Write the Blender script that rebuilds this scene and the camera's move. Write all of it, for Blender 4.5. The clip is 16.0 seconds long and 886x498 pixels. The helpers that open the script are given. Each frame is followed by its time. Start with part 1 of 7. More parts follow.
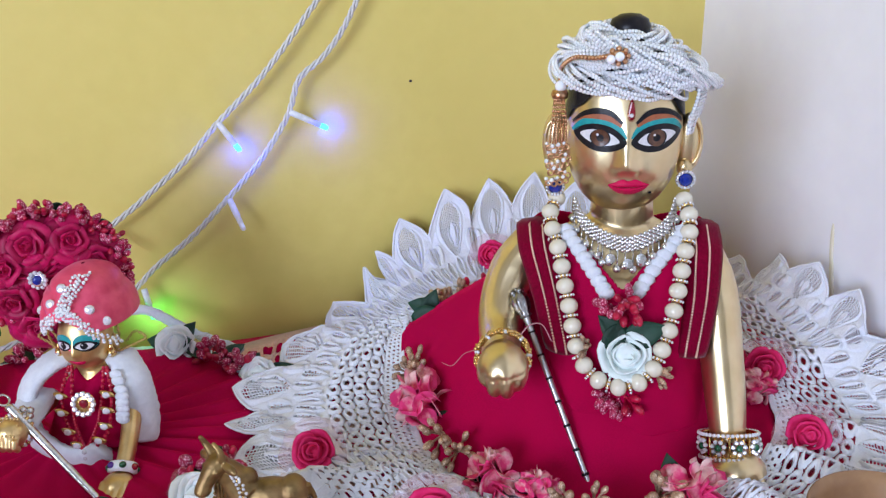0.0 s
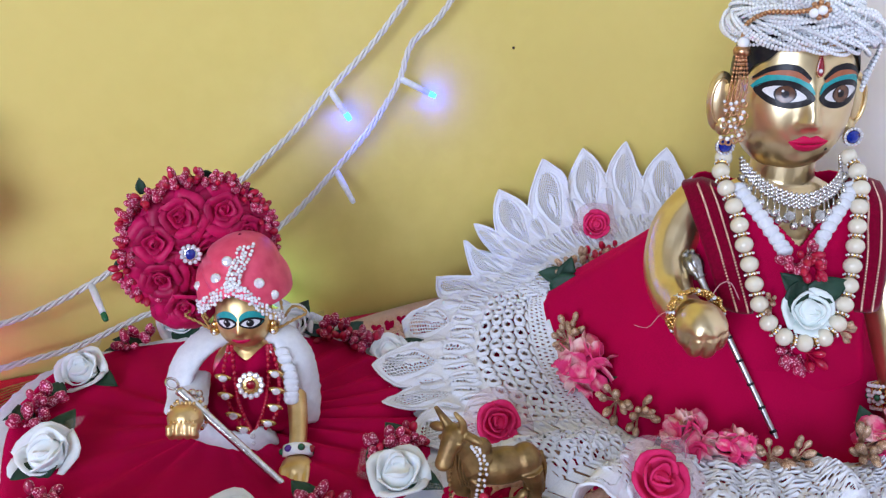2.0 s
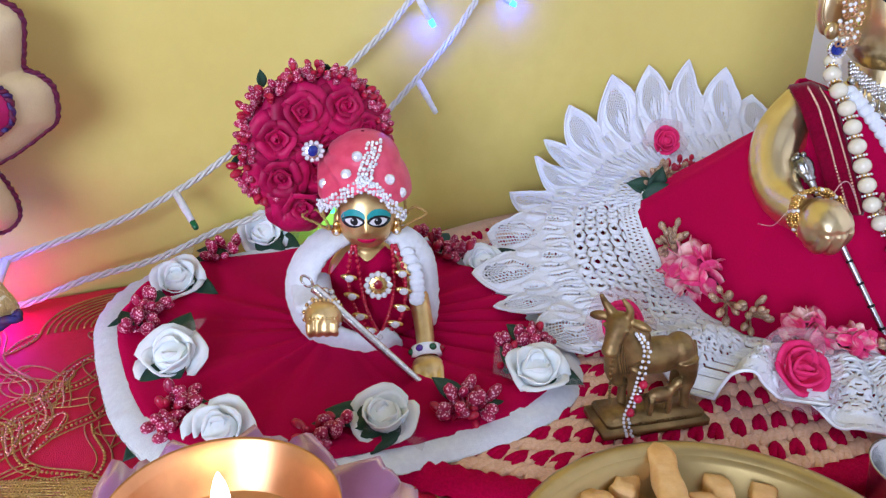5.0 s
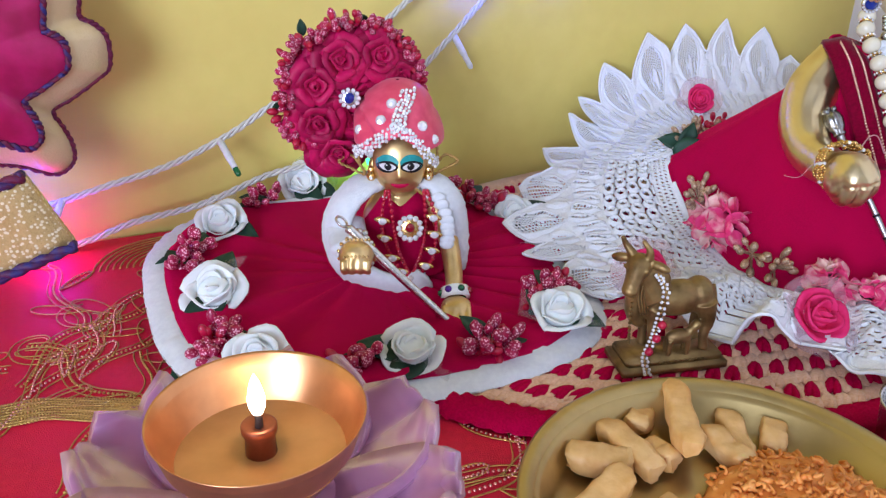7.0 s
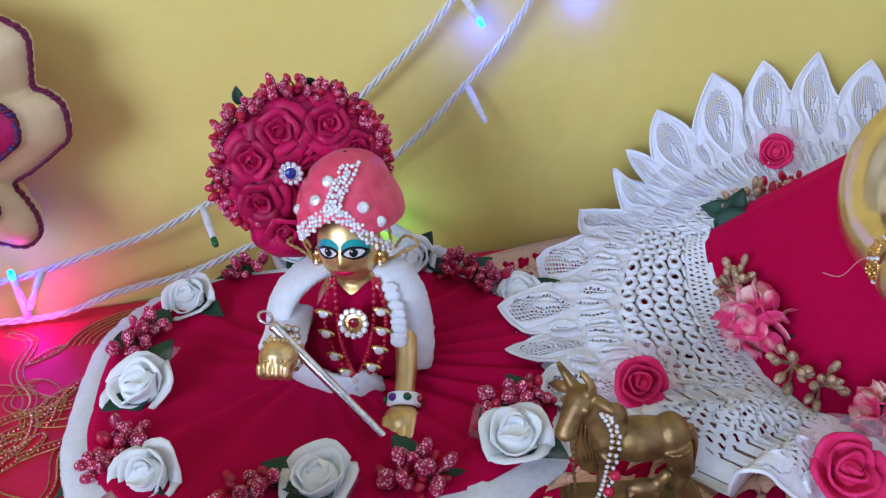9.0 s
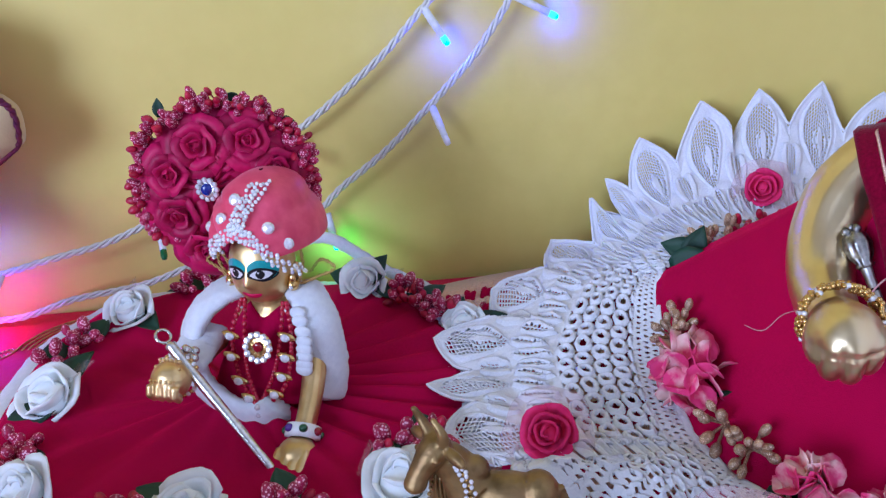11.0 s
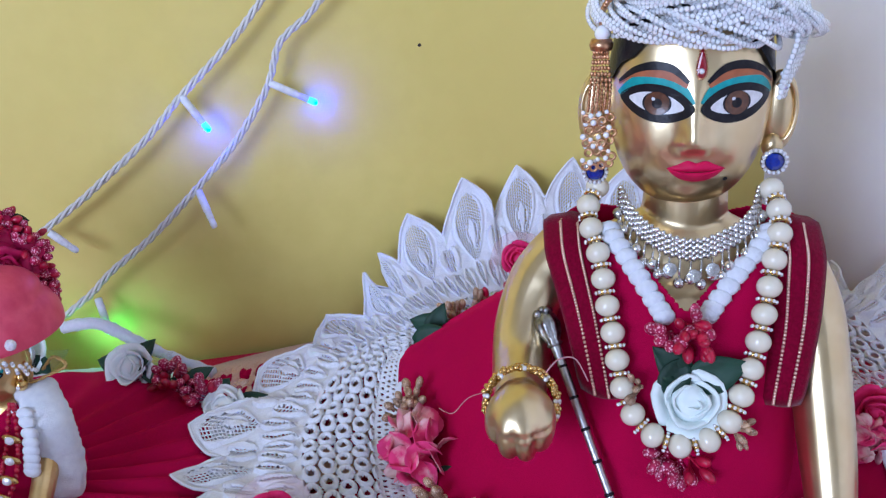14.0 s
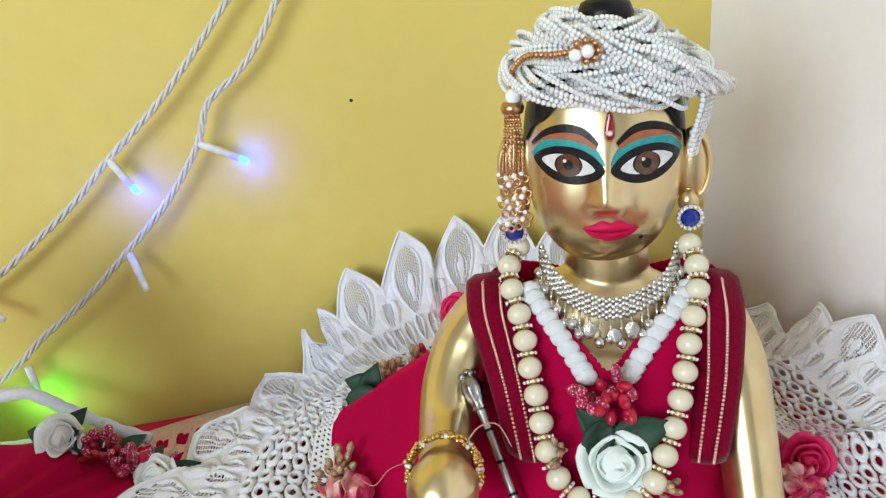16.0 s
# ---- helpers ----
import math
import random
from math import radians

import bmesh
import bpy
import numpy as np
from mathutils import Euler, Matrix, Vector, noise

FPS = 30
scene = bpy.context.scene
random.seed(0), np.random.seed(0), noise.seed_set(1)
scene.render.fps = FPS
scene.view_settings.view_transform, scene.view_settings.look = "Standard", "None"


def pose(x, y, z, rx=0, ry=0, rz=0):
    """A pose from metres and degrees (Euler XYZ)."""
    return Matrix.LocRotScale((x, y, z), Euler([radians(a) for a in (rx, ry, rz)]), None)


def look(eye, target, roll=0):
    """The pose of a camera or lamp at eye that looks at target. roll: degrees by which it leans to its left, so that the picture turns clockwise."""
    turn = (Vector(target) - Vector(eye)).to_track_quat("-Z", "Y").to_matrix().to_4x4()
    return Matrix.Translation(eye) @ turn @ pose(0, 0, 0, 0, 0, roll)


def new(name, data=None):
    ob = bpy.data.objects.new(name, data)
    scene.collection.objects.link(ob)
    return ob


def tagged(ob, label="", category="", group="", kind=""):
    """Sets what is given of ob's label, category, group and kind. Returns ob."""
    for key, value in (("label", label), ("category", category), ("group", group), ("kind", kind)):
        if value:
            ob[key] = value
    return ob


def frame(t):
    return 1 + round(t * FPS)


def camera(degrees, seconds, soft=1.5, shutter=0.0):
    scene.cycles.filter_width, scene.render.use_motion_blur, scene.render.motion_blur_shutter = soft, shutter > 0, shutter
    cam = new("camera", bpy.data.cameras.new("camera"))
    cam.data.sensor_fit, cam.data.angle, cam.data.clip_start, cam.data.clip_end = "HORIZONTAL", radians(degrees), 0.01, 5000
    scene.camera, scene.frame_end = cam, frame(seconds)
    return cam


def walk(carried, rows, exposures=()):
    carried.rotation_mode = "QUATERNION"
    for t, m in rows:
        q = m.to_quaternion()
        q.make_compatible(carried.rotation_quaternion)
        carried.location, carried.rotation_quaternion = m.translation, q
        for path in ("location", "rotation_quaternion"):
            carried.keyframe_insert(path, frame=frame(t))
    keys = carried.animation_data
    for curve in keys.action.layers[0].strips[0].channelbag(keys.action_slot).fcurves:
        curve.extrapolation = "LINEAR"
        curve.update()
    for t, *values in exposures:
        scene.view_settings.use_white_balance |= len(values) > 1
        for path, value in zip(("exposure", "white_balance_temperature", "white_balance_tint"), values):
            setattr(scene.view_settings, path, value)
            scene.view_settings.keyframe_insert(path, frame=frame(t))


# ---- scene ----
cam = camera(56.6, 16.0, soft=1.3)
PATH = [
    (0, (0.0, 0.0, 0.33), (0.4988, 1.8058, -0.3702), -1.60),
    (0.5, (-0.0487, 0.0091, 0.33), (0.5439, 1.7843, -0.3752), -0.99),
    (1, (-0.0911, 0.0226, 0.3285), (0.5415, 1.7835, -0.3779), -1.05),
    (1.5, (-0.1253, 0.0424, 0.3218), (0.5463, 1.7874, -0.388), -0.90),
    (2, (-0.161, 0.0664, 0.3094), (0.5524, 1.791, -0.4094), -0.58),
    (2.5, (-0.1937, 0.0865, 0.3048), (0.5563, 1.7877, -0.4324), -0.30),
    (3, (-0.2209, 0.097, 0.2997), (0.5611, 1.7794, -0.4473), 0.02),
    (3.5, (-0.2432, 0.1032, 0.292), (0.5772, 1.7604, -0.47), 0.48),
    (4, (-0.2532, 0.107, 0.2865), (0.5852, 1.7468, -0.4933), 0.81),
    (4.5, (-0.2575, 0.1109, 0.2782), (0.5825, 1.7445, -0.5128), 0.96),
    (5, (-0.2663, 0.1083, 0.2732), (0.5622, 1.736, -0.5418), 1.07),
    (5.2, (-0.2659, 0.1094, 0.2742), (0.5493, 1.7391, -0.5501), 0.80),
    (7.3, (-0.2705, 0.0814, 0.2656), (0.4506, 1.7269, -0.6133), 0.76),
    (7.5, (-0.2632, 0.0889, 0.2703), (0.4576, 1.7348, -0.6081), 0.63),
    (8, (-0.2412, 0.0992, 0.2668), (0.4684, 1.7514, -0.6088), 0.50),
    (8.5, (-0.1929, 0.1134, 0.2663), (0.3031, 1.8493, -0.5943), -2.46),
    (9, (-0.1216, 0.1275, 0.2719), (0.201, 1.914, -0.5673), -3.81),
    (9.2, (-0.1057, 0.1303, 0.2673), (0.1983, 1.9249, -0.5615), -3.56),
    (11.5, (-0.0165, 0.1373, 0.2615), (0.0867, 1.9741, -0.5231), -3.61),
    (12, (-0.0028, 0.1333, 0.2602), (0.1516, 1.9688, -0.519), -3.12),
    (12.5, (0.0123, 0.1257, 0.2677), (0.2313, 1.958, -0.5035), -2.57),
    (13, (0.0294, 0.1197, 0.275), (0.3132, 1.9484, -0.4836), -2.22),
    (13.5, (0.0449, 0.1169, 0.2807), (0.3939, 1.9437, -0.4549), -2.16),
    (14, (0.0555, 0.1157, 0.2878), (0.4417, 1.9459, -0.4202), -2.62),
    (14.5, (0.0681, 0.1152, 0.2936), (0.4759, 1.9501, -0.3896), -3.16),
    (15, (0.0759, 0.1131, 0.2988), (0.5103, 1.9505, -0.361), -3.34),
    (15.5, (0.0811, 0.1114, 0.2998), (0.5343, 1.9495, -0.3452), -3.51),
    (16, (0.0839, 0.1181, 0.3008), (0.5397, 1.9563, -0.342), -3.84),
]
TONE = [(0, -0.12, 6400, 12), (3, -0.06, 6300, 14), (5, 0.0, 6250, 14), (7.5, -0.03, 6400, 12), (9, -0.17, 5950, 11), (11.5, -0.22, 5450, 21), (12.5, -0.27, 5300, 25), (13.5, -0.25, 5650, 19), (14, -0.26, 5700, 15), (14.5, -0.14, 6350, 6), (15.2, -0.06, 7150, 0), (16, -0.03, 7700, 0)]
walk(cam, [(t, look(eye, target, roll)) for t, eye, target, roll in PATH], TONE)

# ---------------------------------------------------------------- world and light
world = bpy.data.worlds.new("world")
scene.world = world
world.use_nodes = True
wn = world.node_tree
sky = wn.nodes.new("ShaderNodeTexSky")
sky.sky_type, sky.sun_disc, sky.sun_elevation, sky.sun_rotation = "NISHITA", False, radians(40), radians(200)
wn.nodes["Background"].inputs[1].default_value = 0.1
wn.links.new(sky.outputs[0], wn.nodes["Background"].inputs[0])


def area_light(name, eye, target, sx, sy, watts, rgb):
    lamp = bpy.data.lights.new(name, "AREA")
    lamp.shape, lamp.size, lamp.size_y, lamp.energy, lamp.color = "RECTANGLE", sx, sy, watts, rgb
    ob = new(name, lamp)
    ob.matrix_world = look(eye, target)
    return ob


area_light("window_daylight", (-2.27, -1.75, 0.85), (-0.1, 0.55, 0.2), 1.65, 1.45, 92, (0.83, 0.97, 1.26))


def bulb_light(name, place, watts, rgb, size=0.002):
    lamp = bpy.data.lights.new(name, "POINT")
    lamp.energy, lamp.color, lamp.shadow_soft_size = watts, rgb, size
    new(name, lamp).location = place

# ---------------------------------------------------------------- materials


def material(name, rgb, rough=0.5, metal=0.0, rgb2=None, scale=200.0, bump=0.0, bump_scale=None, sheen=0.0, coat=0.0,
             spread=(0.35, 0.65), trans=0.0, sub=0.0, big=None, emit=0.0, per_object=0.0, alpha=1.0, spots=None, ior=1.45, weave=0.0, spec=0.5, nap=None):
    """One procedural surface: two colours by fine noise, a broad second variation, relief, sheen."""
    m = bpy.data.materials.new(name)
    m.use_nodes = True
    nt = m.node_tree
    n, link = nt.nodes, nt.links.new
    b = n["Principled BSDF"]
    b.inputs["Roughness"].default_value, b.inputs["Metallic"].default_value = rough, metal
    b.inputs["Sheen Weight"].default_value, b.inputs["Coat Weight"].default_value = sheen, coat
    b.inputs["Sheen Roughness"].default_value, b.inputs["Specular IOR Level"].default_value = 0.4, spec
    b.inputs["Transmission Weight"].default_value, b.inputs["Subsurface Weight"].default_value = trans, sub
    b.inputs["Subsurface Radius"].default_value = (1.0, 0.8, 0.7)
    b.inputs["Subsurface Scale"].default_value, b.inputs["Alpha"].default_value, b.inputs["IOR"].default_value = 0.004, alpha, ior
    if nap:
        b.inputs["Sheen Tint"].default_value = (*nap, 1)
    co = n.new("ShaderNodeTexCoord")
    fine = n.new("ShaderNodeTexNoise")
    fine.inputs["Scale"].default_value, fine.inputs["Detail"].default_value = scale, 4
    link(co.outputs["Object"], fine.inputs["Vector"])
    ramp = n.new("ShaderNodeMapRange")
    ramp.inputs["From Min"].default_value, ramp.inputs["From Max"].default_value = spread
    link(fine.outputs[0], ramp.inputs["Value"])
    rgb2 = rgb2 or tuple(c * 0.82 for c in rgb)
    mix = n.new("ShaderNodeMix")
    mix.data_type = "RGBA"
    mix.inputs["A"].default_value, mix.inputs["B"].default_value = (*rgb, 1), (*rgb2, 1)
    link(ramp.outputs[0], mix.inputs["Factor"])
    colour = mix.outputs["Result"]
    if big:
        broad = n.new("ShaderNodeTexNoise")
        broad.inputs["Scale"].default_value, broad.inputs["Detail"].default_value = big[0], 3
        link(co.outputs["Object"], broad.inputs["Vector"])
        r2 = n.new("ShaderNodeMapRange")
        r2.inputs["From Min"].default_value, r2.inputs["From Max"].default_value = 0.35, 0.7
        link(broad.outputs[0], r2.inputs["Value"])
        m2 = n.new("ShaderNodeMix")
        m2.data_type = "RGBA"
        link(r2.outputs[0], m2.inputs["Factor"])
        link(colour, m2.inputs["A"])
        m2.inputs["B"].default_value = (*big[1], 1)
        colour = m2.outputs["Result"]
    if spots:
        dots = n.new("ShaderNodeTexVoronoi")
        dots.inputs["Scale"].default_value = spots[0]
        link(co.outputs["Object"], dots.inputs["Vector"])
        r3 = n.new("ShaderNodeMapRange")
        r3.inputs["From Min"].default_value, r3.inputs["From Max"].default_value = 0.42, 0.3
        link(dots.outputs["Distance"], r3.inputs["Value"])
        m3 = n.new("ShaderNodeMix")
        m3.data_type = "RGBA"
        link(r3.outputs[0], m3.inputs["Factor"])
        link(colour, m3.inputs["A"])
        m3.inputs["B"].default_value = (*spots[1], 1)
        colour = m3.outputs["Result"]
    if per_object:
        info, hsv = n.new("ShaderNodeObjectInfo"), n.new("ShaderNodeHueSaturation")
        r4 = n.new("ShaderNodeMapRange")
        r4.inputs["To Min"].default_value, r4.inputs["To Max"].default_value = 1 - per_object, 1 + per_object
        link(info.outputs["Random"], r4.inputs["Value"])
        link(r4.outputs[0], hsv.inputs["Value"])
        link(colour, hsv.inputs["Color"])
        colour = hsv.outputs[0]
    link(colour, b.inputs["Base Color"])
    if bump or weave:
        bm_ = n.new("ShaderNodeBump")
        bm_.inputs["Distance"].default_value = 0.001
        bm_.inputs["Strength"].default_value = bump or weave
        if weave:
            wave = n.new("ShaderNodeTexVoronoi")
            wave.inputs["Scale"].default_value = bump_scale or 1500
            link(co.outputs["Object"], wave.inputs["Vector"])
            link(wave.outputs["Distance"], bm_.inputs["Height"])
        else:
            rel = n.new("ShaderNodeTexNoise")
            rel.inputs["Scale"].default_value, rel.inputs["Detail"].default_value = bump_scale or scale, 5
            link(co.outputs["Object"], rel.inputs["Vector"])
            link(rel.outputs[0], bm_.inputs["Height"])
        link(bm_.outputs[0], b.inputs["Normal"])
    if emit:
        b.inputs["Emission Color"].default_value, b.inputs["Emission Strength"].default_value = (*rgb, 1), emit
    return m


YELLOW = material("yellow_paint", (0.80, 0.65, 0.185), 0.45, rgb2=(0.77, 0.62, 0.17), scale=60, bump=0.12, bump_scale=35, big=(3.0, (0.76, 0.61, 0.17)))
LILAC = material("white_wall_paint", (0.91, 0.895, 0.92), 0.5, rgb2=(0.88, 0.865, 0.89), scale=40, bump=0.12, bump_scale=30, big=(4.0, (0.86, 0.845, 0.87)))
PLASTER = material("plaster", (0.58, 0.565, 0.55), 0.7, scale=20, bump=0.1, big=(2.0, (0.40, 0.38, 0.36)))
WOOD = material("wood", (0.28, 0.15, 0.07), 0.5, rgb2=(0.2, 0.1, 0.045), scale=30, bump=0.1)
FLOOR = material("floor_tile", (0.34, 0.30, 0.27), 0.35, scale=15, big=(3, (0.28, 0.25, 0.22)))
RED = material("red_crepe", (0.43, 0.0, 0.050), 0.85, rgb2=(0.37, 0.0, 0.042), scale=900, weave=0.3, bump_scale=2200, spec=0.10, big=(25, (0.44, 0.0, 0.050)), sheen=0.6, nap=(1.0, 0.0, 0.12))
VELVET = material("maroon_velvet", (0.22, 0.0, 0.024), 0.9, rgb2=(0.15, 0.0, 0.016), scale=700, bump=0.3, bump_scale=1800, sheen=0.15, spec=0.1)
PIPING = material("pale_gold_piping", (0.92, 0.66, 0.52), 0.35, 0.6, rgb2=(0.72, 0.44, 0.34), scale=900)
PINKSATIN = material("pink_turban_satin", (0.82, 0.10, 0.18), 0.42, rgb2=(0.72, 0.06, 0.13), scale=120, bump=0.05, spec=0.4, sheen=0.3, nap=(1.0, 0.5, 0.6))
CLOTH = material("red_brocade", (0.70, 0.016, 0.050), 0.5, rgb2=(0.60, 0.010, 0.040), scale=300, weave=0.3, bump_scale=1700, spec=0.25, big=(14, (0.74, 0.014, 0.075)))
GOLDTHREAD = material("gold_thread", (0.70, 0.47, 0.16), 0.35, 0.85, rgb2=(0.45, 0.28, 0.09), scale=900, bump=0.6, bump_scale=1400)
SEQUIN = material("copper_sequin", (0.75, 0.22, 0.26), 0.25, 0.7, rgb2=(0.80, 0.45, 0.35), scale=500)
PEACH = material("peach_wool", (0.88, 0.55, 0.38), 0.9, rgb2=(0.78, 0.44, 0.28), scale=700, bump=0.8, bump_scale=900, sheen=0.3)
REDWOOL = material("red_wool", (0.52, 0.0, 0.055), 0.95, rgb2=(0.40, 0.0, 0.04), scale=700, bump=0.8, bump_scale=900, spec=0.1)
FUR = material("white_fleece", (0.76, 0.78, 0.82), 0.95, rgb2=(0.70, 0.72, 0.77), scale=300, bump=0.5, bump_scale=1400, sheen=0.4)
LACE = material("white_cotton_lace", (0.82, 0.83, 0.87), 0.9, rgb2=(0.76, 0.77, 0.82), scale=900, bump=0.4, bump_scale=1300, spec=0.15)
BRASS = material("polished_brass", (0.84, 0.69, 0.43), 0.29, 0.97, rgb2=(0.78, 0.62, 0.37), scale=60, bump=0.03, bump_scale=90, big=(30, (0.72, 0.56, 0.31)))
OLDBRASS = material("aged_brass", (0.25, 0.145, 0.064), 0.46, 0.82, rgb2=(0.13, 0.08, 0.03), scale=90, bump=0.3, bump_scale=300, big=(60, (0.36, 0.24, 0.095)))
THALI = material("brass_plate", (0.52, 0.37, 0.15), 0.34, 0.9, rgb2=(0.42, 0.29, 0.11), scale=80, bump=0.08, big=(20, (0.46, 0.34, 0.15)))
COPPER = material("copper_lamp", (0.80, 0.40, 0.19), 0.3, 0.85, rgb2=(0.66, 0.31, 0.14), scale=60, bump=0.06)
DARKCOPPER = material("dark_copper", (0.30, 0.09, 0.05), 0.35, 0.7, rgb2=(0.2, 0.06, 0.035), scale=90, bump=0.1)
GOLD = material("gold_plating", (0.83, 0.58, 0.24), 0.25, 1.0, rgb2=(0.6, 0.38, 0.13), scale=500, bump=0.2, bump_scale=900)
ROSEGOLD = material("rose_gold_chain", (0.72, 0.42, 0.24), 0.3, 1.0, rgb2=(0.5, 0.27, 0.14), scale=600)
SILVER = material("silver", (0.78, 0.77, 0.76), 0.25, 1.0, rgb2=(0.55, 0.54, 0.53), scale=400, bump=0.15, bump_scale=700)
CRYSTAL = material("rhinestone", (0.97, 0.97, 0.99), 0.10, 0.30, rgb2=(0.74, 0.74, 0.80), scale=900, coat=0.6)
BLUEGEM = material("blue_stone", (0.006, 0.03, 0.32), 0.08, rgb2=(0.004, 0.016, 0.2), scale=300, coat=0.6)
REDGEM = material("red_stone", (0.3, 0.006, 0.02), 0.1, scale=300, coat=0.6)
GREENGEM = material("green_stone", (0.008, 0.11, 0.045), 0.1, scale=300, coat=0.6)
PURPLEGEM = material("purple_stone", (0.1, 0.02, 0.28), 0.1, scale=300, coat=0.6)
PEARL = material("white_pearl", (0.98, 0.98, 0.98), 0.14, rgb2=(0.95, 0.95, 0.97), scale=400, coat=0.7, sub=0.5)
IVORY = material("ivory_bead", (0.76, 0.71, 0.57), 0.22, rgb2=(0.74, 0.67, 0.52), scale=120, coat=0.4, sub=0.1)
BLACK = material("black_enamel", (0.010, 0.009, 0.012), 0.3, rgb2=(0.018, 0.016, 0.018), scale=300, bump=0.25, bump_scale=400, spec=0.25)
WHITEPAINT = material("white_enamel", (0.80, 0.79, 0.80), 0.35, scale=300)
TEAL = material("turquoise_paint", (0.015, 0.36, 0.36), 0.4, rgb2=(0.01, 0.28, 0.29), scale=300)
RUST = material("rust_paint", (0.42, 0.13, 0.05), 0.45, rgb2=(0.34, 0.1, 0.04), scale=300)
BROWN = material("brown_paint", (0.13, 0.05, 0.022), 0.25, rgb2=(0.08, 0.03, 0.014), scale=250, coat=0.4)
LIPS = material("crimson_paint", (0.60, 0.004, 0.075), 0.5, rgb2=(0.52, 0.003, 0.06), scale=200, spec=0.25)
ROSEWHITE = material("white_foam_rose", (0.86, 0.88, 0.87), 0.8, rgb2=(0.82, 0.85, 0.84), scale=3.0, per_object=0.02, spec=0.2, sub=0.5)
ROSEPINK = material("pink_foam_rose", (0.78, 0.040, 0.17), 0.8, rgb2=(0.68, 0.020, 0.12), scale=2.5, spec=0.15, per_object=0.10)
ROSERED = material("crimson_paper_rose", (0.50, 0.005, 0.085), 0.5, rgb2=(0.36, 0.003, 0.055), scale=2.5, spec=0.3, sheen=0.25, nap=(1.0, 0.25, 0.4), per_object=0.25)
PETALMIX = material("pink_cream_petal", (0.76, 0.05, 0.19), 0.75, rgb2=(0.90, 0.60, 0.56), scale=1.6, spread=(0.45, 0.64), per_object=0.12, spec=0.2)
LEAF = material("green_cloth_leaf", (0.011, 0.052, 0.028), 0.6, rgb2=(0.007, 0.034, 0.017), scale=4, bump=0.2, bump_scale=12, per_object=0.25)
BERRY = material("pink_dotted_berry", (0.34, 0.004, 0.05), 0.4, rgb2=(0.42, 0.008, 0.07), scale=2, spots=(9.5, (0.86, 0.46, 0.56)), per_object=0.22)
BERRYRED = material("red_berry", (0.50, 0.006, 0.045), 0.35, rgb2=(0.36, 0.003, 0.03), scale=4, coat=0.2, per_object=0.15)
BUDGOLD = material("gold_glitter_bud", (0.52, 0.33, 0.20), 0.42, 0.35, rgb2=(0.34, 0.20, 0.12), scale=8, bump=0.5, bump_scale=20, spots=(22, (0.78, 0.60, 0.46)), per_object=0.2)
TULLE = material("clear_tulle", (0.90, 0.86, 0.88), 0.35, alpha=0.07, scale=3)
TULLEPINK = material("pink_tulle", (0.86, 0.52, 0.60), 0.6, alpha=0.14, scale=3)
WIRE = material("white_cable", (0.74, 0.72, 0.68), 0.45, scale=200, rgb2=(0.66, 0.64, 0.60))
SOCKET = material("white_plastic", (0.82, 0.83, 0.86), 0.35, scale=200, sub=0.1)
LEDBLUE = material("lit_blue_bulb", (0.04, 0.42, 1.0), 0.2, emit=5.0)
LEDGREEN = material("lit_green_bulb", (0.04, 1.0, 0.25), 0.2, emit=4.0)
LEDPINK = material("lit_pink_bulb", (1.0, 0.08, 0.75), 0.2, emit=4.0)
LEDOFF = material("green_bulb", (0.01, 0.16, 0.05), 0.2, scale=200)
GOLDFABRIC = material("gold_satin", (0.80, 0.62, 0.36), 0.42, 0.25, rgb2=(0.70, 0.52, 0.28), scale=40, bump=0.3, bump_scale=700, sheen=0.3, big=(30, (0.74, 0.57, 0.34)))
MAGENTA = material("magenta_satin", (0.52, 0.01, 0.13), 0.35, 0.15, rgb2=(0.38, 0.006, 0.08), scale=70, bump=0.1, sheen=0.3)
BRAID = material("maroon_braid", (0.16, 0.006, 0.03), 0.6, rgb2=(0.10, 0.004, 0.05), scale=400, bump=0.5, bump_scale=900)
BRAIDBLUE = material("navy_braid", (0.03, 0.025, 0.16), 0.5, rgb2=(0.08, 0.006, 0.05), scale=250, bump=0.5, bump_scale=900)
GLASSPINK = material("violet_glass", (0.62, 0.29, 0.50), 0.32, trans=0.35, rgb2=(0.52, 0.22, 0.42), scale=40, bump=0.15, bump_scale=90, sub=0.2)
OIL = material("lamp_oil", (0.74, 0.38, 0.15), 0.08, trans=0.25, scale=60, bump=0.1, bump_scale=60)
FLAME = material("flame", (1.0, 0.84, 0.62), 0.5, emit=18.0)
CHAR = material("charred_wick", (0.05, 0.03, 0.025), 0.8, scale=300)
SNACK = material("fried_dough", (0.80, 0.50, 0.22), 0.5, rgb2=(0.66, 0.35, 0.11), scale=90, bump=0.5, bump_scale=260, sub=0.15, per_object=0.08)
CARROT = material("grated_carrot", (0.90, 0.36, 0.09), 0.45, rgb2=(0.80, 0.25, 0.045), scale=160, bump=0.3, bump_scale=500, sub=0.15)
CLAY = material("brown_bowl_clay", (0.42, 0.24, 0.12), 0.4, rgb2=(0.32, 0.17, 0.08), scale=60, bump=0.1)
STEEL = material("steel_cup", (0.55, 0.55, 0.56), 0.25, 1.0, scale=80)
THREAD = material("gold_cord", (0.60, 0.38, 0.13), 0.5, 0.4, rgb2=(0.42, 0.24, 0.07), scale=1200, bump=0.6, bump_scale=2000)
PINKTHREAD = material("pink_thread", (0.62, 0.30, 0.33), 0.6, scale=900)
ROSEMINT = material("mint_white_foam_rose", (0.80, 0.86, 0.83), 0.8, rgb2=(0.74, 0.82, 0.78), scale=3.0, spec=0.2)
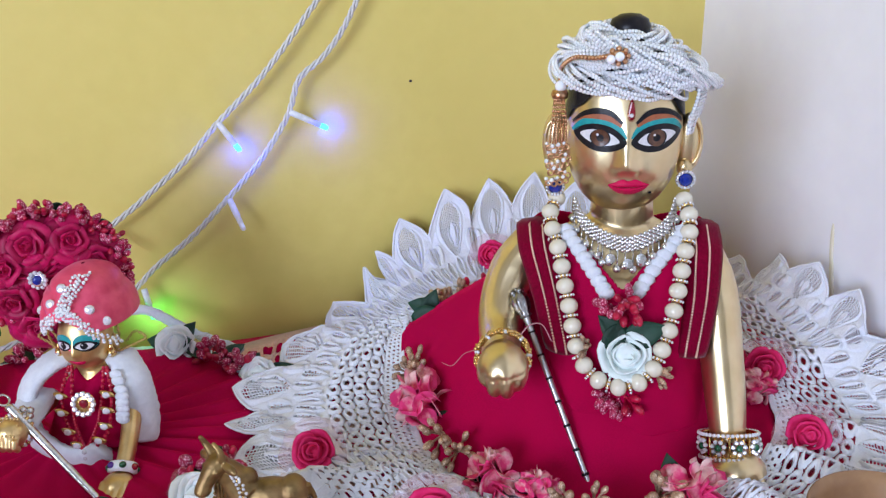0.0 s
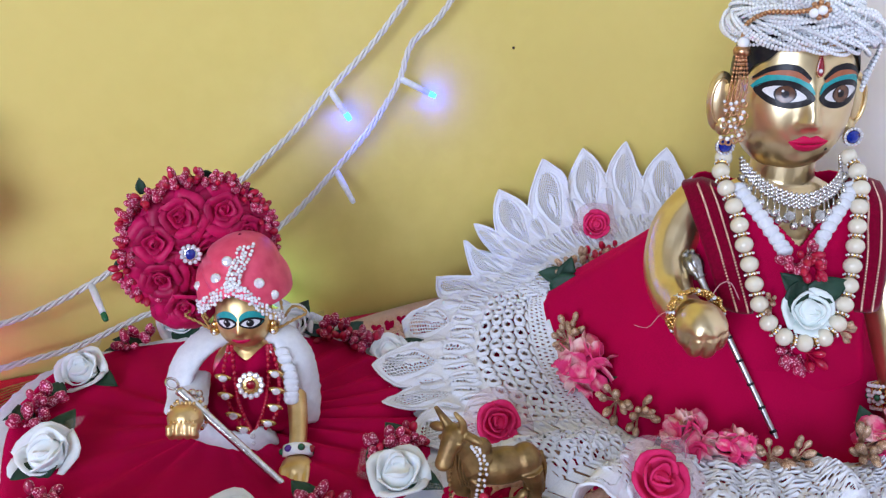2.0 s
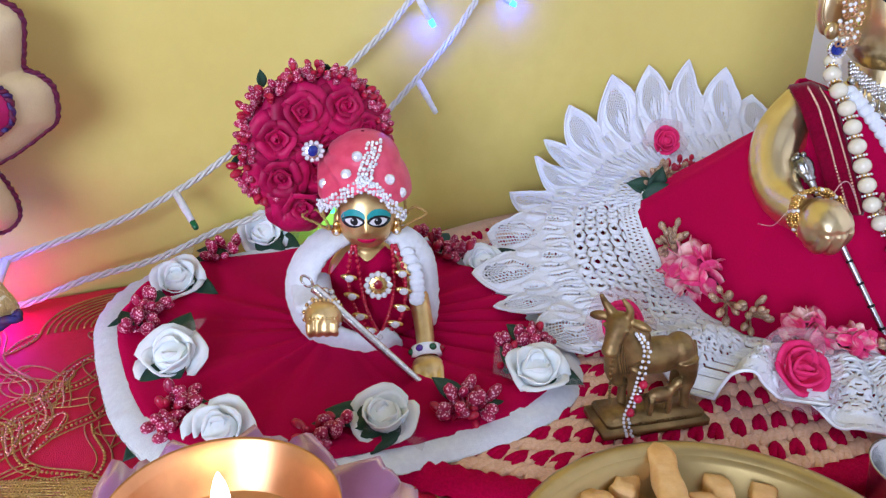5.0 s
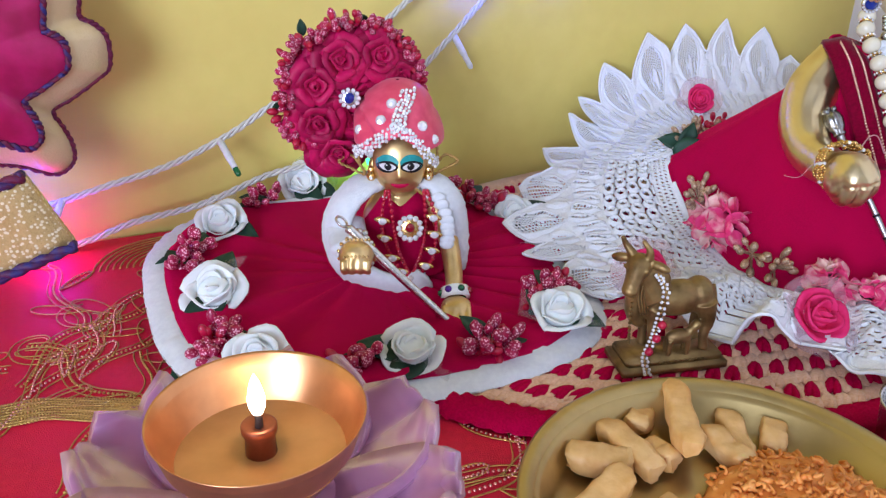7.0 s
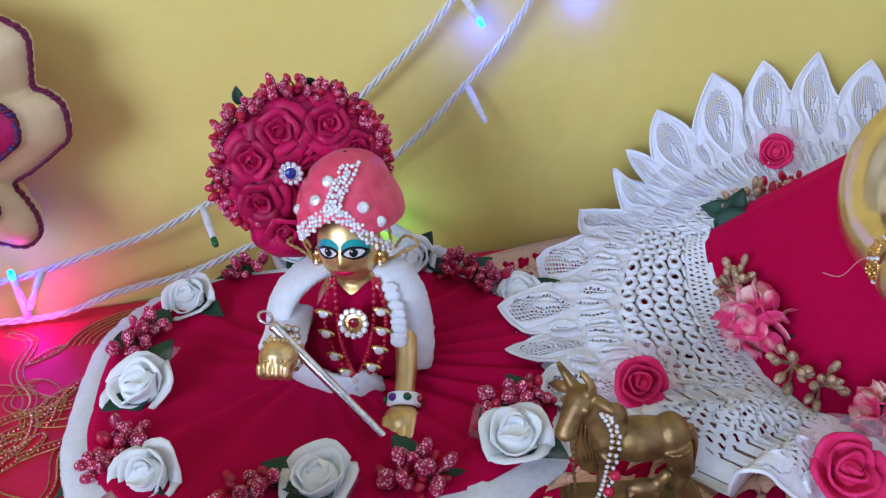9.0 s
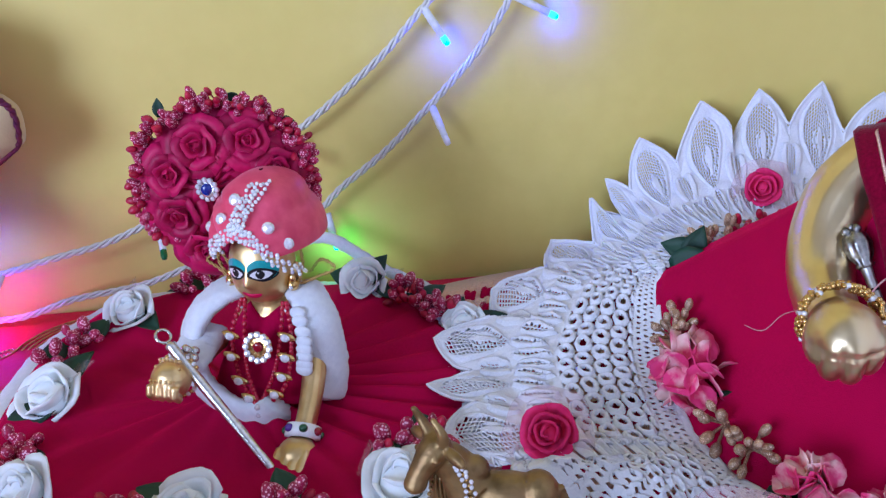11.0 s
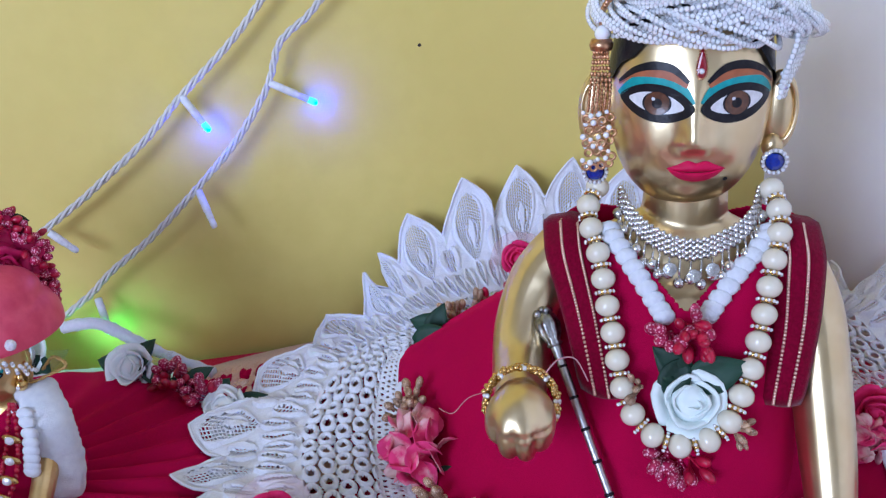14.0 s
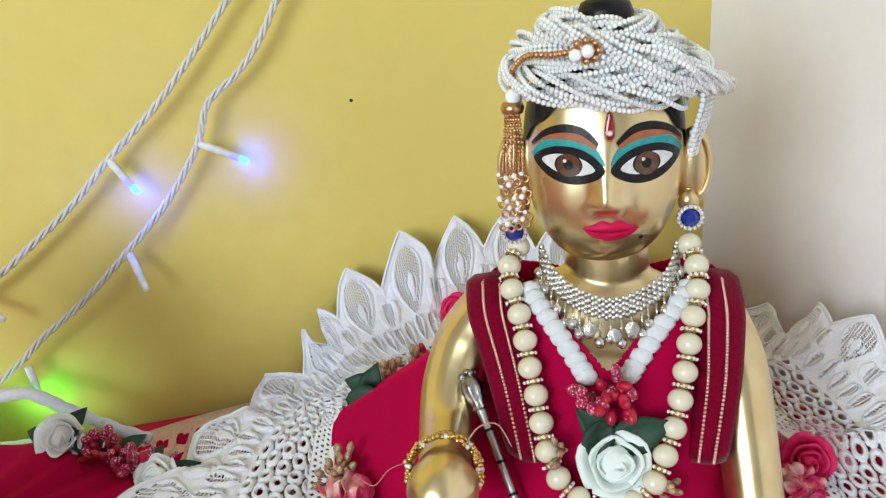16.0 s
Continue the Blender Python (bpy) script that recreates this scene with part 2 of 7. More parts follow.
STRAND = material("ruby_bead", (0.55, 0.012, 0.05), 0.25, coat=0.4, rgb2=(0.4, 0.006, 0.03), scale=400)
SMALLBRASS = material("satin_brass", (0.80, 0.58, 0.28), 0.36, 0.85, rgb2=(0.62, 0.41, 0.16), scale=80, bump=0.04, bump_scale=120)
DARKSILVER = material("oxidised_silver", (0.50, 0.49, 0.48), 0.28, 1.0, rgb2=(0.14, 0.135, 0.13), scale=260, bump=0.3, bump_scale=500)
RODSILVER = material("dull_silver", (0.52, 0.51, 0.50), 0.38, 1.0, rgb2=(0.40, 0.39, 0.38), scale=300, bump=0.1, bump_scale=500)
GLITTER = material("gold_glitter_brocade", (0.70, 0.50, 0.22), 0.4, 0.35, rgb2=(0.58, 0.40, 0.16), scale=120, bump=0.6, bump_scale=500, spots=(420, (0.96, 0.86, 0.62)))
DRIP = material("yellowed_paint_drip", (0.80, 0.74, 0.55), 0.5, rgb2=(0.84, 0.79, 0.64), scale=120)

# ---------------------------------------------------------------- mesh building
UP = Vector((0, 0, 1))


def unit_ball(seg, rings):
    vs, fs = [(0, 0, 1)], []
    for i in range(1, rings):
        a = math.pi * i / rings
        vs += [(math.sin(a) * math.cos(2 * math.pi * j / seg), math.sin(a) * math.sin(2 * math.pi * j / seg), math.cos(a)) for j in range(seg)]
    vs.append((0, 0, -1))
    last = len(vs) - 1
    for j in range(seg):
        k = (j + 1) % seg
        fs.append((0, 1 + j, 1 + k))
        fs += [(1 + i * seg + j, 1 + (i + 1) * seg + j, 1 + (i + 1) * seg + k, 1 + i * seg + k) for i in range(rings - 2)]
        fs.append((1 + (rings - 2) * seg + j, last, 1 + (rings - 2) * seg + k))
    return np.array(vs, float), fs


BALLS = {}


def aim(direction, roll=0.0):
    """A turn whose z axis points along direction."""
    return Vector(direction).normalized().to_track_quat("Z", "Y").to_matrix() @ Matrix.Rotation(roll, 3, "Z")


def place(at, direction=(0, 0, 1), roll=0.0, size=1.0):
    return Matrix.Translation(at) @ aim(direction, roll).to_4x4() @ Matrix.Diagonal((size, size, size, 1))


def spline(pts, n, closed=False):
    """Points on a smooth curve through pts."""
    p = np.array(pts, float)
    k = len(p)
    out = []
    for t in np.linspace(0, k if closed else k - 1, n, endpoint=not closed):
        i = int(math.floor(t))
        if not closed:
            i = min(i, k - 2)
        f = t - i
        a, b, c, d = [p[(i + o) % k] if closed else p[min(max(i + o, 0), k - 1)] for o in (-1, 0, 1, 2)]
        out.append(0.5 * (2 * b + (c - a) * f + (2 * a - 5 * b + 4 * c - d) * f * f + (3 * b - a - 3 * c + d) * f ** 3))
    return np.array(out)


class Mesh:
    """Gathers faces of one mesh."""

    def __init__(self):
        self.v, self.f, self.m, self.count = [], [], [], 0

    def add(self, verts, faces, mat=0, at=None):
        verts = np.array(verts, float).reshape(-1, 3)
        if at is not None:
            a = np.array(at.to_4x4())
            verts = verts @ a[:3, :3].T + a[:3, 3]
        self.v.append(verts)
        self.f += [tuple(i + self.count for i in f) for f in faces]
        self.m += [mat] * len(faces)
        self.count += len(verts)
        return self

    def ball(self, c, r, mat=0, seg=12, rings=8, turn=None):
        if (seg, rings) not in BALLS:
            BALLS[seg, rings] = unit_ball(seg, rings)
        vs, fs = BALLS[seg, rings]
        vs = vs * (np.array(r, float) if hasattr(r, "__len__") else r)
        if turn is not None:
            vs = vs @ np.array(turn.to_3x3()).T
        return self.add(vs + np.array(c, float), fs, mat)

    def tube(self, pts, r, mat=0, seg=8, closed=False, flat=1.0):
        p = np.array(pts, float)
        n = len(p)
        r = np.full(n, r, float) if not hasattr(r, "__len__") else np.array(r, float)
        t = (np.roll(p, -1, 0) - np.roll(p, 1, 0)) if closed else np.gradient(p, axis=0)
        t /= np.maximum(np.linalg.norm(t, axis=1), 1e-9)[:, None]
        a = np.cross(t[0], (0, 0, 1) if abs(t[0][2]) < 0.9 else (1, 0, 0))
        a /= np.linalg.norm(a)
        rows = []
        for i in range(n):
            a = a - t[i] * (a @ t[i])
            a /= max(np.linalg.norm(a), 1e-9)
            b = np.cross(t[i], a)
            w = np.linspace(0, 2 * math.pi, seg, endpoint=False)[:, None]
            rows.append(p[i] + r[i] * (np.cos(w) * a + np.sin(w) * b * flat))
        fs = []
        for i in range(n if closed else n - 1):
            k = (i + 1) % n
            fs += [(i * seg + j, i * seg + (j + 1) % seg, k * seg + (j + 1) % seg, k * seg + j) for j in range(seg)]
        if not closed:
            fs += [tuple(reversed(range(seg))), tuple(range((n - 1) * seg, n * seg))]
        return self.add(np.concatenate(rows), fs, mat)

    def grid(self, rows, mat=0, closed=False, at=None):
        """A sheet through rows of points; closed: each row meets its own start."""
        g = np.array(rows, float)
        nu, nv = g.shape[:2]
        fs = []
        for i in range(nu - 1):
            fs += [(i * nv + j, i * nv + (j + 1) % nv, (i + 1) * nv + (j + 1) % nv, (i + 1) * nv + j) for j in range(nv if closed else nv - 1)]
        return self.add(g.reshape(-1, 3), fs, mat, at)

    def slab(self, rows, thick, mat=0, at=None):
        """A sheet with a thickness: two layers and an edge."""
        g = np.array(rows, float)
        nu, nv = g.shape[:2]
        du, dv = np.gradient(g, axis=0), np.gradient(g, axis=1)
        nrm = np.cross(du, dv)
        nrm /= np.maximum(np.linalg.norm(nrm, axis=2), 1e-12)[..., None]
        both = np.concatenate([(g + nrm * thick / 2).reshape(-1, 3), (g - nrm * thick / 2).reshape(-1, 3)])
        k, fs = nu * nv, []
        for i in range(nu - 1):
            for j in range(nv - 1):
                q = (i * nv + j, i * nv + j + 1, (i + 1) * nv + j + 1, (i + 1) * nv + j)
                fs += [q, tuple(x + k for x in reversed(q))]
        rim = [i * nv for i in range(nu)] + [(nu - 1) * nv + j for j in range(1, nv)] + [i * nv + nv - 1 for i in range(nu - 2, -1, -1)] + list(range(nv - 2, 0, -1))
        fs += [(a, b, b + k, a + k) for a, b in zip(rim, rim[1:] + rim[:1])]
        return self.add(both, fs, mat, at)

    def lathe(self, profile, mat=0, seg=48, at=None, wobble=None):
        rows = []
        for r, z in profile:
            w = np.linspace(0, 2 * math.pi, seg, endpoint=False)
            rr = r * (1 + (wobble(w) if wobble else 0))
            rows.append(np.stack([rr * np.cos(w), rr * np.sin(w), np.full(seg, z)], -1))
        return self.grid(rows, mat, True, at)

    def box(self, c, size, mat=0, bevel=0.0, at=None):
        bm = bmesh.new()
        bmesh.ops.create_cube(bm, size=1.0)
        bmesh.ops.scale(bm, vec=size, verts=bm.verts)
        if bevel:
            bmesh.ops.bevel(bm, geom=bm.edges[:], offset=bevel, segments=2, affect="EDGES")
        bm.verts.ensure_lookup_table()
        self.add([v.co + Vector(c) for v in bm.verts], [[v.index for v in f.verts] for f in bm.faces], mat, at)
        bm.free()
        return self

    def data(self, name, mats, smooth=True):
        me = bpy.data.meshes.new(name)
        me.from_pydata(np.concatenate(self.v).tolist(), [], self.f)
        for m in mats if isinstance(mats, (list, tuple)) else [mats]:
            me.materials.append(m)
        me.polygons.foreach_set("material_index", self.m)
        me.polygons.foreach_set("use_smooth", [smooth] * len(self.f))
        me.validate()
        me.update()
        return me


def thing(name, label, category, at=None, group="", kind=""):
    """An Empty at a thing's base."""
    ob = new(name)
    ob.empty_display_size = 0.02
    if at is not None:
        ob.matrix_world = at
    return tagged(ob, label, category, group, kind)


def part(name, mesh, mats, parent, label="", at=None, smooth=True, kind=""):
    """One mesh object under a thing or a part."""
    me = mesh if isinstance(mesh, bpy.types.Mesh) else mesh.data(name, mats, smooth)
    ob = new(name, me)
    ob.parent = parent
    if at is not None:
        ob.matrix_basis = at
    return tagged(ob, label, "", "", kind)


def whole(name, mesh, mats, label, category, at=None, group="", kind="", smooth=True):
    """A thing of one mesh."""
    me = mesh if isinstance(mesh, bpy.types.Mesh) else mesh.data(name, mats, smooth)
    ob = new(name, me)
    if at is not None:
        ob.matrix_world = at
    return tagged(ob, label, category, group, kind)


def fused(mesh, voxel, smooth=6):
    """The gathered shapes grown into one skin."""
    ob = new("fusing", mesh.data("fusing", [BRASS]))
    r = ob.modifiers.new("remesh", "REMESH")
    r.mode, r.voxel_size = "VOXEL", voxel
    s = ob.modifiers.new("smooth", "SMOOTH")
    s.iterations, s.factor = smooth, 0.5
    me = ob.evaluated_get(bpy.context.evaluated_depsgraph_get()).to_mesh()
    vs = np.empty(len(me.vertices) * 3)
    me.vertices.foreach_get("co", vs)
    out = vs.reshape(-1, 3), [tuple(p.vertices) for p in me.polygons]
    bpy.data.objects.remove(ob)
    return out


# ---------------------------------------------------------------- the room
def wall(name, boxes, mat, label):
    m = Mesh()
    for lo, hi in boxes:
        m.box([(a + b) / 2 for a, b in zip(lo, hi)], [b - a for a, b in zip(lo, hi)])
    return whole(name, m, mat, label, "wall", kind="structure", smooth=False)


WALL_Y, WALL_X = 0.703, 0.455
wall("wall_north", [((-2.3, WALL_Y, -0.6), (WALL_X, 0.85, 2.2))], YELLOW, "smooth wall painted warm yellow behind the altar")
wall("wall_east", [((WALL_X, -2.7, -0.6), (0.6, 0.85, 2.2))], LILAC, "pale lilac-white painted wall beside the altar")
wall("wall_west", [((-2.45, -2.7, -0.6), (-2.3, -2.6, 2.2)), ((-2.45, -0.9, -0.6), (-2.3, 0.85, 2.2)), ((-2.45, -2.6, -0.6), (-2.3, -0.9, 0.1)), ((-2.45, -2.6, 1.6), (-2.3, -0.9, 2.2))],
     PLASTER, "plain off-white wall with a window opening")
wall("wall_south", [((-2.3, -2.85, -0.6), (WALL_X, -2.7, 2.2))], PLASTER, "plain off-white wall")
whole("floor", Mesh().box((-0.92, -1.0, -0.65), (3.1, 3.8, 0.1)), FLOOR, "plain pale tiled floor", "floor", kind="structure", smooth=False)
whole("ceiling", Mesh().box((-0.92, -1.0, 2.25), (3.1, 3.8, 0.1)), PLASTER, "plain white ceiling", "ceiling", kind="structure", smooth=False)
altar = thing("altar_table", "low dark wooden altar table under a red cloth", "table")
part("tabletop", Mesh().box((-0.2, 0.415, -0.022), (1.3, 0.57, 0.03), bevel=0.004), WOOD, altar)
for lx in (-0.82, 0.42):
    for ly in (0.16, 0.67):
        part("leg", Mesh().box((lx, ly, -0.319), (0.05, 0.05, 0.563), bevel=0.004), WOOD, altar)
# a small dark chip and a faint paint drip
whole("wall_mark", Mesh().ball((0.169, WALL_Y - 0.0004, 0.217), (0.0014, 0.0008, 0.0012), seg=7, rings=5), CHAR, "tiny dark chip in the yellow wall", "mark")
whole("paint_drip", Mesh().tube(spline([(WALL_X, 0.502, 0.116), (WALL_X, 0.500, 0.095), (WALL_X, 0.496, 0.074), (WALL_X, 0.492, 0.052)], 14), [0.0006, 0.0016, 0.0020, 0.0022, 0.0022, 0.0022, 0.0022, 0.0024, 0.0024, 0.0024, 0.0026, 0.0028, 0.0022, 0.0006], 0, 8, False, 0.3), DRIP, "faint yellowed drip mark on the pale wall", "mark")

# ---------------------------------------------------------------- red embroidered cloth
R1 = random.Random(4)
cloth = thing("altar_cloth", "red brocade altar cloth with swirling gold embroidery", "tablecloth")


def cloth_z(x, y):
    return -0.004 + 0.0012 * noise.noise(Vector((x * 14, y * 14, 0.3))) + 0.0006 * noise.noise(Vector((x * 45, y * 45, 1.7)))


part("fabric", Mesh().grid([[(x, y, cloth_z(x, y)) for x in np.linspace(-0.84, 0.449, 150)] for y in np.linspace(0.135, 0.699, 80)]), CLOTH, cloth)


def lay(curve, lift=0.0006):
    return [(x, y, cloth_z(x, y) + lift) for x, y in curve]


def paisley(cx, cy, size, turn, hook=1.0):
    """A curled teardrop outline."""
    out = []
    for i in range(26):
        t = i / 25
        a = turn + hook * (t * 5.2)
        r = size * (0.18 + 0.82 * math.sin(math.pi * (0.5 * t + 0.5)) ** 0.8) * (1 - 0.35 * t)
        out.append((cx + r * math.cos(a), cy + r * math.sin(a)))
    return out


embroidery, sequins = Mesh(), Mesh()


def beside(curve, off):
    """The same curve moved sideways."""
    c = np.array(curve)
    t = np.gradient(c, axis=0)
    t /= np.maximum(np.linalg.norm(t, axis=1), 1e-9)[:, None]
    return [(x, min(y, 0.696)) for x, y in c + off * np.stack([-t[:, 1], t[:, 0]], -1)]


def bead_row(mesh, curve, step, r):
    c = np.array(curve)
    run = np.r_[0, np.cumsum(np.linalg.norm(np.diff(c, axis=0), axis=1))]
    for d in np.arange(0, run[-1], step):
        x, y = np.interp(d, run, c[:, 0]), np.interp(d, run, c[:, 1])
        mesh.ball((x, y, cloth_z(x, y) + 0.0009), (r, r, r * 0.8), seg=6, rings=4)


for i in range(34):
    x, y = -0.48 + 0.011 * i + R1.uniform(-0.01, 0.01), R1.uniform(0.20, 0.60)
    a, bend, wave, lag = R1.uniform(0.3, 1.7), R1.uniform(-0.05, 0.05), R1.uniform(0.16, 0.30), R1.uniform(0, 6.28)
    curve = []
    for k in range(22):
        curve.append((x, min(y, 0.694)))
        a += bend + wave * math.cos(k * 0.42 + lag)
        x, y = x + 0.0062 * math.cos(a), y + 0.0062 * math.sin(a)
    line = spline(curve, 60)
    embroidery.tube(lay(line), 0.0006, seg=5, flat=0.6)
    embroidery.tube(lay(beside(line, 0.0075)), 0.0005, seg=5, flat=0.6)
    bead_row(sequins if i % 2 else embroidery, beside(line, 0.0036), 0.0027, 0.0010)
    # leaves that branch off
    for k in (12, 30, 46):
        side, ln = R1.choice((-1, 1)), R1.uniform(0.024, 0.042)
        t = math.atan2(line[k + 1][1] - line[k][1], line[k + 1][0] - line[k][0]) + side * R1.uniform(0.5, 1.0)
        for shrink in (1.0, 0.66):
            leaf = []
            for w in np.linspace(0, 2 * math.pi, 30):
                u, v = ln * (0.5 - 0.5 * math.cos(w)), shrink * ln * 0.20 * math.sin(w) * math.sin(0.5 * w)
                leaf.append((line[k][0] + u * math.cos(t) - v * math.sin(t), min(line[k][1] + u * math.sin(t) + v * math.cos(t), 0.695)))
            if shrink == 1.0:
                embroidery.tube(lay(leaf), 0.0006, seg=5, flat=0.6)
            elif k == 30:
                bead_row(sequins, leaf, 0.0026, 0.0009)
for i in range(10):
    cx, cy = R1.uniform(-0.46, -0.24), R1.uniform(0.28, 0.66)
    size, turn, hook = R1.uniform(0.014, 0.026), R1.uniform(0, 6.28), R1.choice((-1, 1))
    for k in range(2):
        embroidery.tube(lay(paisley(cx, cy, size * (1 - 0.25 * k), turn + 0.1 * k, hook)), 0.0005, seg=5, flat=0.6)
for cx, cy, n in ((-0.235, 0.66, 9), (-0.215, 0.40, 7), (-0.075, 0.30, 6)):
    for k in range(n):
        r = 0.018 + 0.0045 * k
        embroidery.tube(lay([(cx - r * math.cos(a), min(cy - 0.02 + 0.9 * r * math.sin(a), 0.697)) for a in np.linspace(0.1, 2.2, 16)]), 0.0008, seg=5, flat=0.6)
# broad band of laid gold thread
for k in range(26):
    off = (k - 13) * 0.0008
    line = [(x, 0.482 - 0.50 * (x + 0.3) * (x > -0.32) + 0.01 * (x <= -0.32) + off + 0.0008 * math.sin(90 * x + k * 2.1)) for x in np.linspace(-0.5, -0.21, 40)]
    bead_row(embroidery, line, 0.0017, 0.0008) if k % 2 else embroidery.tube(lay(line, 0.0009), 0.0006, seg=5)
part("embroidery", embroidery, GOLDTHREAD, cloth, "raised gold thread swirls", kind="stuff")
part("sequin_embroidery", sequins, SEQUIN, cloth, "rows of coppery pink sequins", kind="stuff")

# ---------------------------------------------------------------- crocheted mat
mat_thing = thing("crochet_mat", "oval crocheted wool mat in red and peach shells", "mat")
MC, MR = (0.122, 0.5), (0.288, 0.200)


def mat_point(a, r, z):
    return (MC[0] + (MR[0] - (1 - r) * 0.19) * math.cos(a), min(MC[1] + (MR[1] - (1 - r) * 0.19) * math.sin(a), 0.697), z)


part("base", Mesh().grid([[mat_point(a, r, 0.0005 + z) for a in np.linspace(0, 2 * math.pi, 160, endpoint=False)] for r, z in ((0.02, 0.002), (0.5, 0.002), (0.9, 0.002), (0.975, 0.0015), (0.98, -0.002))], closed=True), PEACH, mat_thing)
# thick red border roll
border = []
for i in range(15):
    b = math.pi * i / 14
    border.append([mat_point(a, 0.945 - 0.052 * math.cos(b) * (1 + 0.04 * math.sin(60 * a)), -0.002 + (0.0085 + 0.0008 * noise.noise(Vector((a * 30, b * 2, 0)))) * math.sin(b) ** 0.7 * (1 if math.sin(a) < 0.7 else 0.25) + 0.0007 * noise.noise(Vector((a * 160, b * 9, 5))) + 0.0010 * math.sin(150 * a + 5 * abs(b - 1.57))) for a in np.linspace(0, 2 * math.pi, 420, endpoint=False)])
part("border_roll", Mesh().grid(border, closed=True), REDWOOL, mat_thing, "thick red wool border")
shells = Mesh()
for ring, r in enumerate((0.872, 0.815, 0.755, 0.695, 0.640, 0.580, 0.52, 0.46, 0.40, 0.34, 0.28, 0.22)):
    n = int((700 + 500 * (r - 0.6)) / (6.6 if ring % 2 else 8.2) * 1.9)
    for k in range(n):
        a = 2 * math.pi * (k + 0.3 * ring + R1.uniform(-0.12, 0.12)) / n
        x, y, z = mat_point(a, r + R1.uniform(-0.006, 0.006), 0.0030)
        if y > 0.6965:
            continue
        out = Vector((math.cos(a) * MR[1], math.sin(a) * MR[0], 0)).normalized()
        turn = Matrix(((-out.y, out.x, 0), (out.x, out.y, 0), (0, 0, 1))).transposed() @ Matrix.Rotation(0.62 + R1.uniform(-0.14, 0.14), 3, "Z")
        red = ring % 2 and k % 2
        for s in range(2):
            o = turn @ Vector(((s - 0.5) * 0.0030, R1.uniform(-0.001, 0.001), 0))
            shells.ball((x + o.x, y + o.y, z + (0.0006 if red else 0)), (0.0030 if red else 0.0036, 0.0092 if red else 0.0082, 0.0030 if red else 0.0025), 1 if red else 0, 8, 6, turn @ Matrix.Rotation((s - 0.5) * -0.35, 3, "Z"))
part("shell_stitches", shells, [PEACH, REDWOOL], mat_thing, "rows of overlapping peach and red shell stitches", kind="stuff")

# ---------------------------------------------------------------- flowers, shared by several things
RF = random.Random(11)


def cup_petal(m, r0, flare, h, span, at, mat=0, thick=0.0006, ruffle=0.0, nu=6, nv=8, lip=0.0):
    """A petal that wraps round the flower's axis."""
    rows = []
    ph = RF.uniform(0, 6.28)
    for i in range(nu):
        v = i / (nu - 1)
        row = []
        for j in range(nv):
            u = 2 * j / (nv - 1) - 1
            top = h * (1 - 0.30 * abs(u) ** 2.6)
            rr = r0 * (0.55 + 0.45 * min(1, v * 1.6)) + flare * v ** 1.7 + lip * max(0, v - 0.75) * 4 + ruffle * v * math.sin(5 * u + ph)
            a = u * span / 2 * (0.55 + 0.45 * math.sin(math.pi * min(1, 0.25 + 0.6 * v)))
            row.append((rr * math.cos(a), rr * math.sin(a), top * v - lip * max(0, v - 0.8) * 2))
        rows.append(row)
    m.slab(rows, thick, mat, at)


def rose_mesh(name, mat, size, layers, ruffle=0.0, thick=0.04, full=1.0):
    turn, petals = 0.0, []
    for r0, flare, h, span, n, lip in layers:
        for k in range(n):
            m = Mesh()
            turn += 2 * math.pi / n
            wob = Matrix.Rotation(turn + RF.uniform(-0.12, 0.12), 4, "Z") @ Matrix.Rotation(RF.uniform(-0.12, 0.12), 4, "Y")
            cup_petal(m, r0 * size, flare * size, h * size * RF.uniform(0.94, 1.05), radians(span), wob, 0, thick * size, ruffle * size, lip=lip * size)
            petals.append(m.data("petal", mat))
        turn += 0.55
    heart = Mesh().lathe([(0.0001, 0.58 * size * full), (0.14 * size * full, 0.56 * size * full), (0.26 * size * full ** 2, 0.46 * size * full ** 2), (0.36 * size * full ** 2, 0.22 * size * full ** 3), (0.5 * size, 0.05 * size), (0.48 * size, -0.04 * size), (0.0001, -0.06 * size)], 0, 14)
    return heart.data(name, mat), petals


PAPER = ((0.10, 0.05, 0.80, 250, 2, 0.0), (0.20, 0.12, 0.82, 175, 3, 0.10), (0.33, 0.26, 0.70, 135, 4, 0.20), (0.44, 0.50, 0.46, 118, 5, 0.24), (0.48, 0.74, 0.22, 100, 5, 0.16))
BUD = ((0.13, 0.02, 0.86, 250, 1, 0.0), (0.30, 0.04, 0.82, 200, 2, 0.0), (0.46, 0.07, 0.74, 165, 3, 0.03), (0.60, 0.18, 0.58, 145, 3, 0.08))
CUP = ((0.16, 0.02, 0.92, 260, 1, 0.0), (0.36, 0.03, 0.92, 215, 2, 0.02), (0.54, 0.08, 0.84, 178, 3, 0.05), (0.66, 0.24, 0.66, 150, 3, 0.13))
rose_white = [rose_mesh("white_rose", ROSEWHITE, 1.0, CUP, 0.045, 0.045, 1.22) for _ in range(3)]
rose_mint = [rose_mesh("mint_rose", ROSEMINT, 1.0, CUP, 0.04, 0.05, 1.22)]
rose_pink = [rose_mesh("pink_rose", ROSEPINK, 1.0, BUD, 0.03, 0.07) for _ in range(3)]
rose_red = [rose_mesh("red_rose", ROSERED, 1.0, PAPER, 0.045, 0.012) for _ in range(3)]


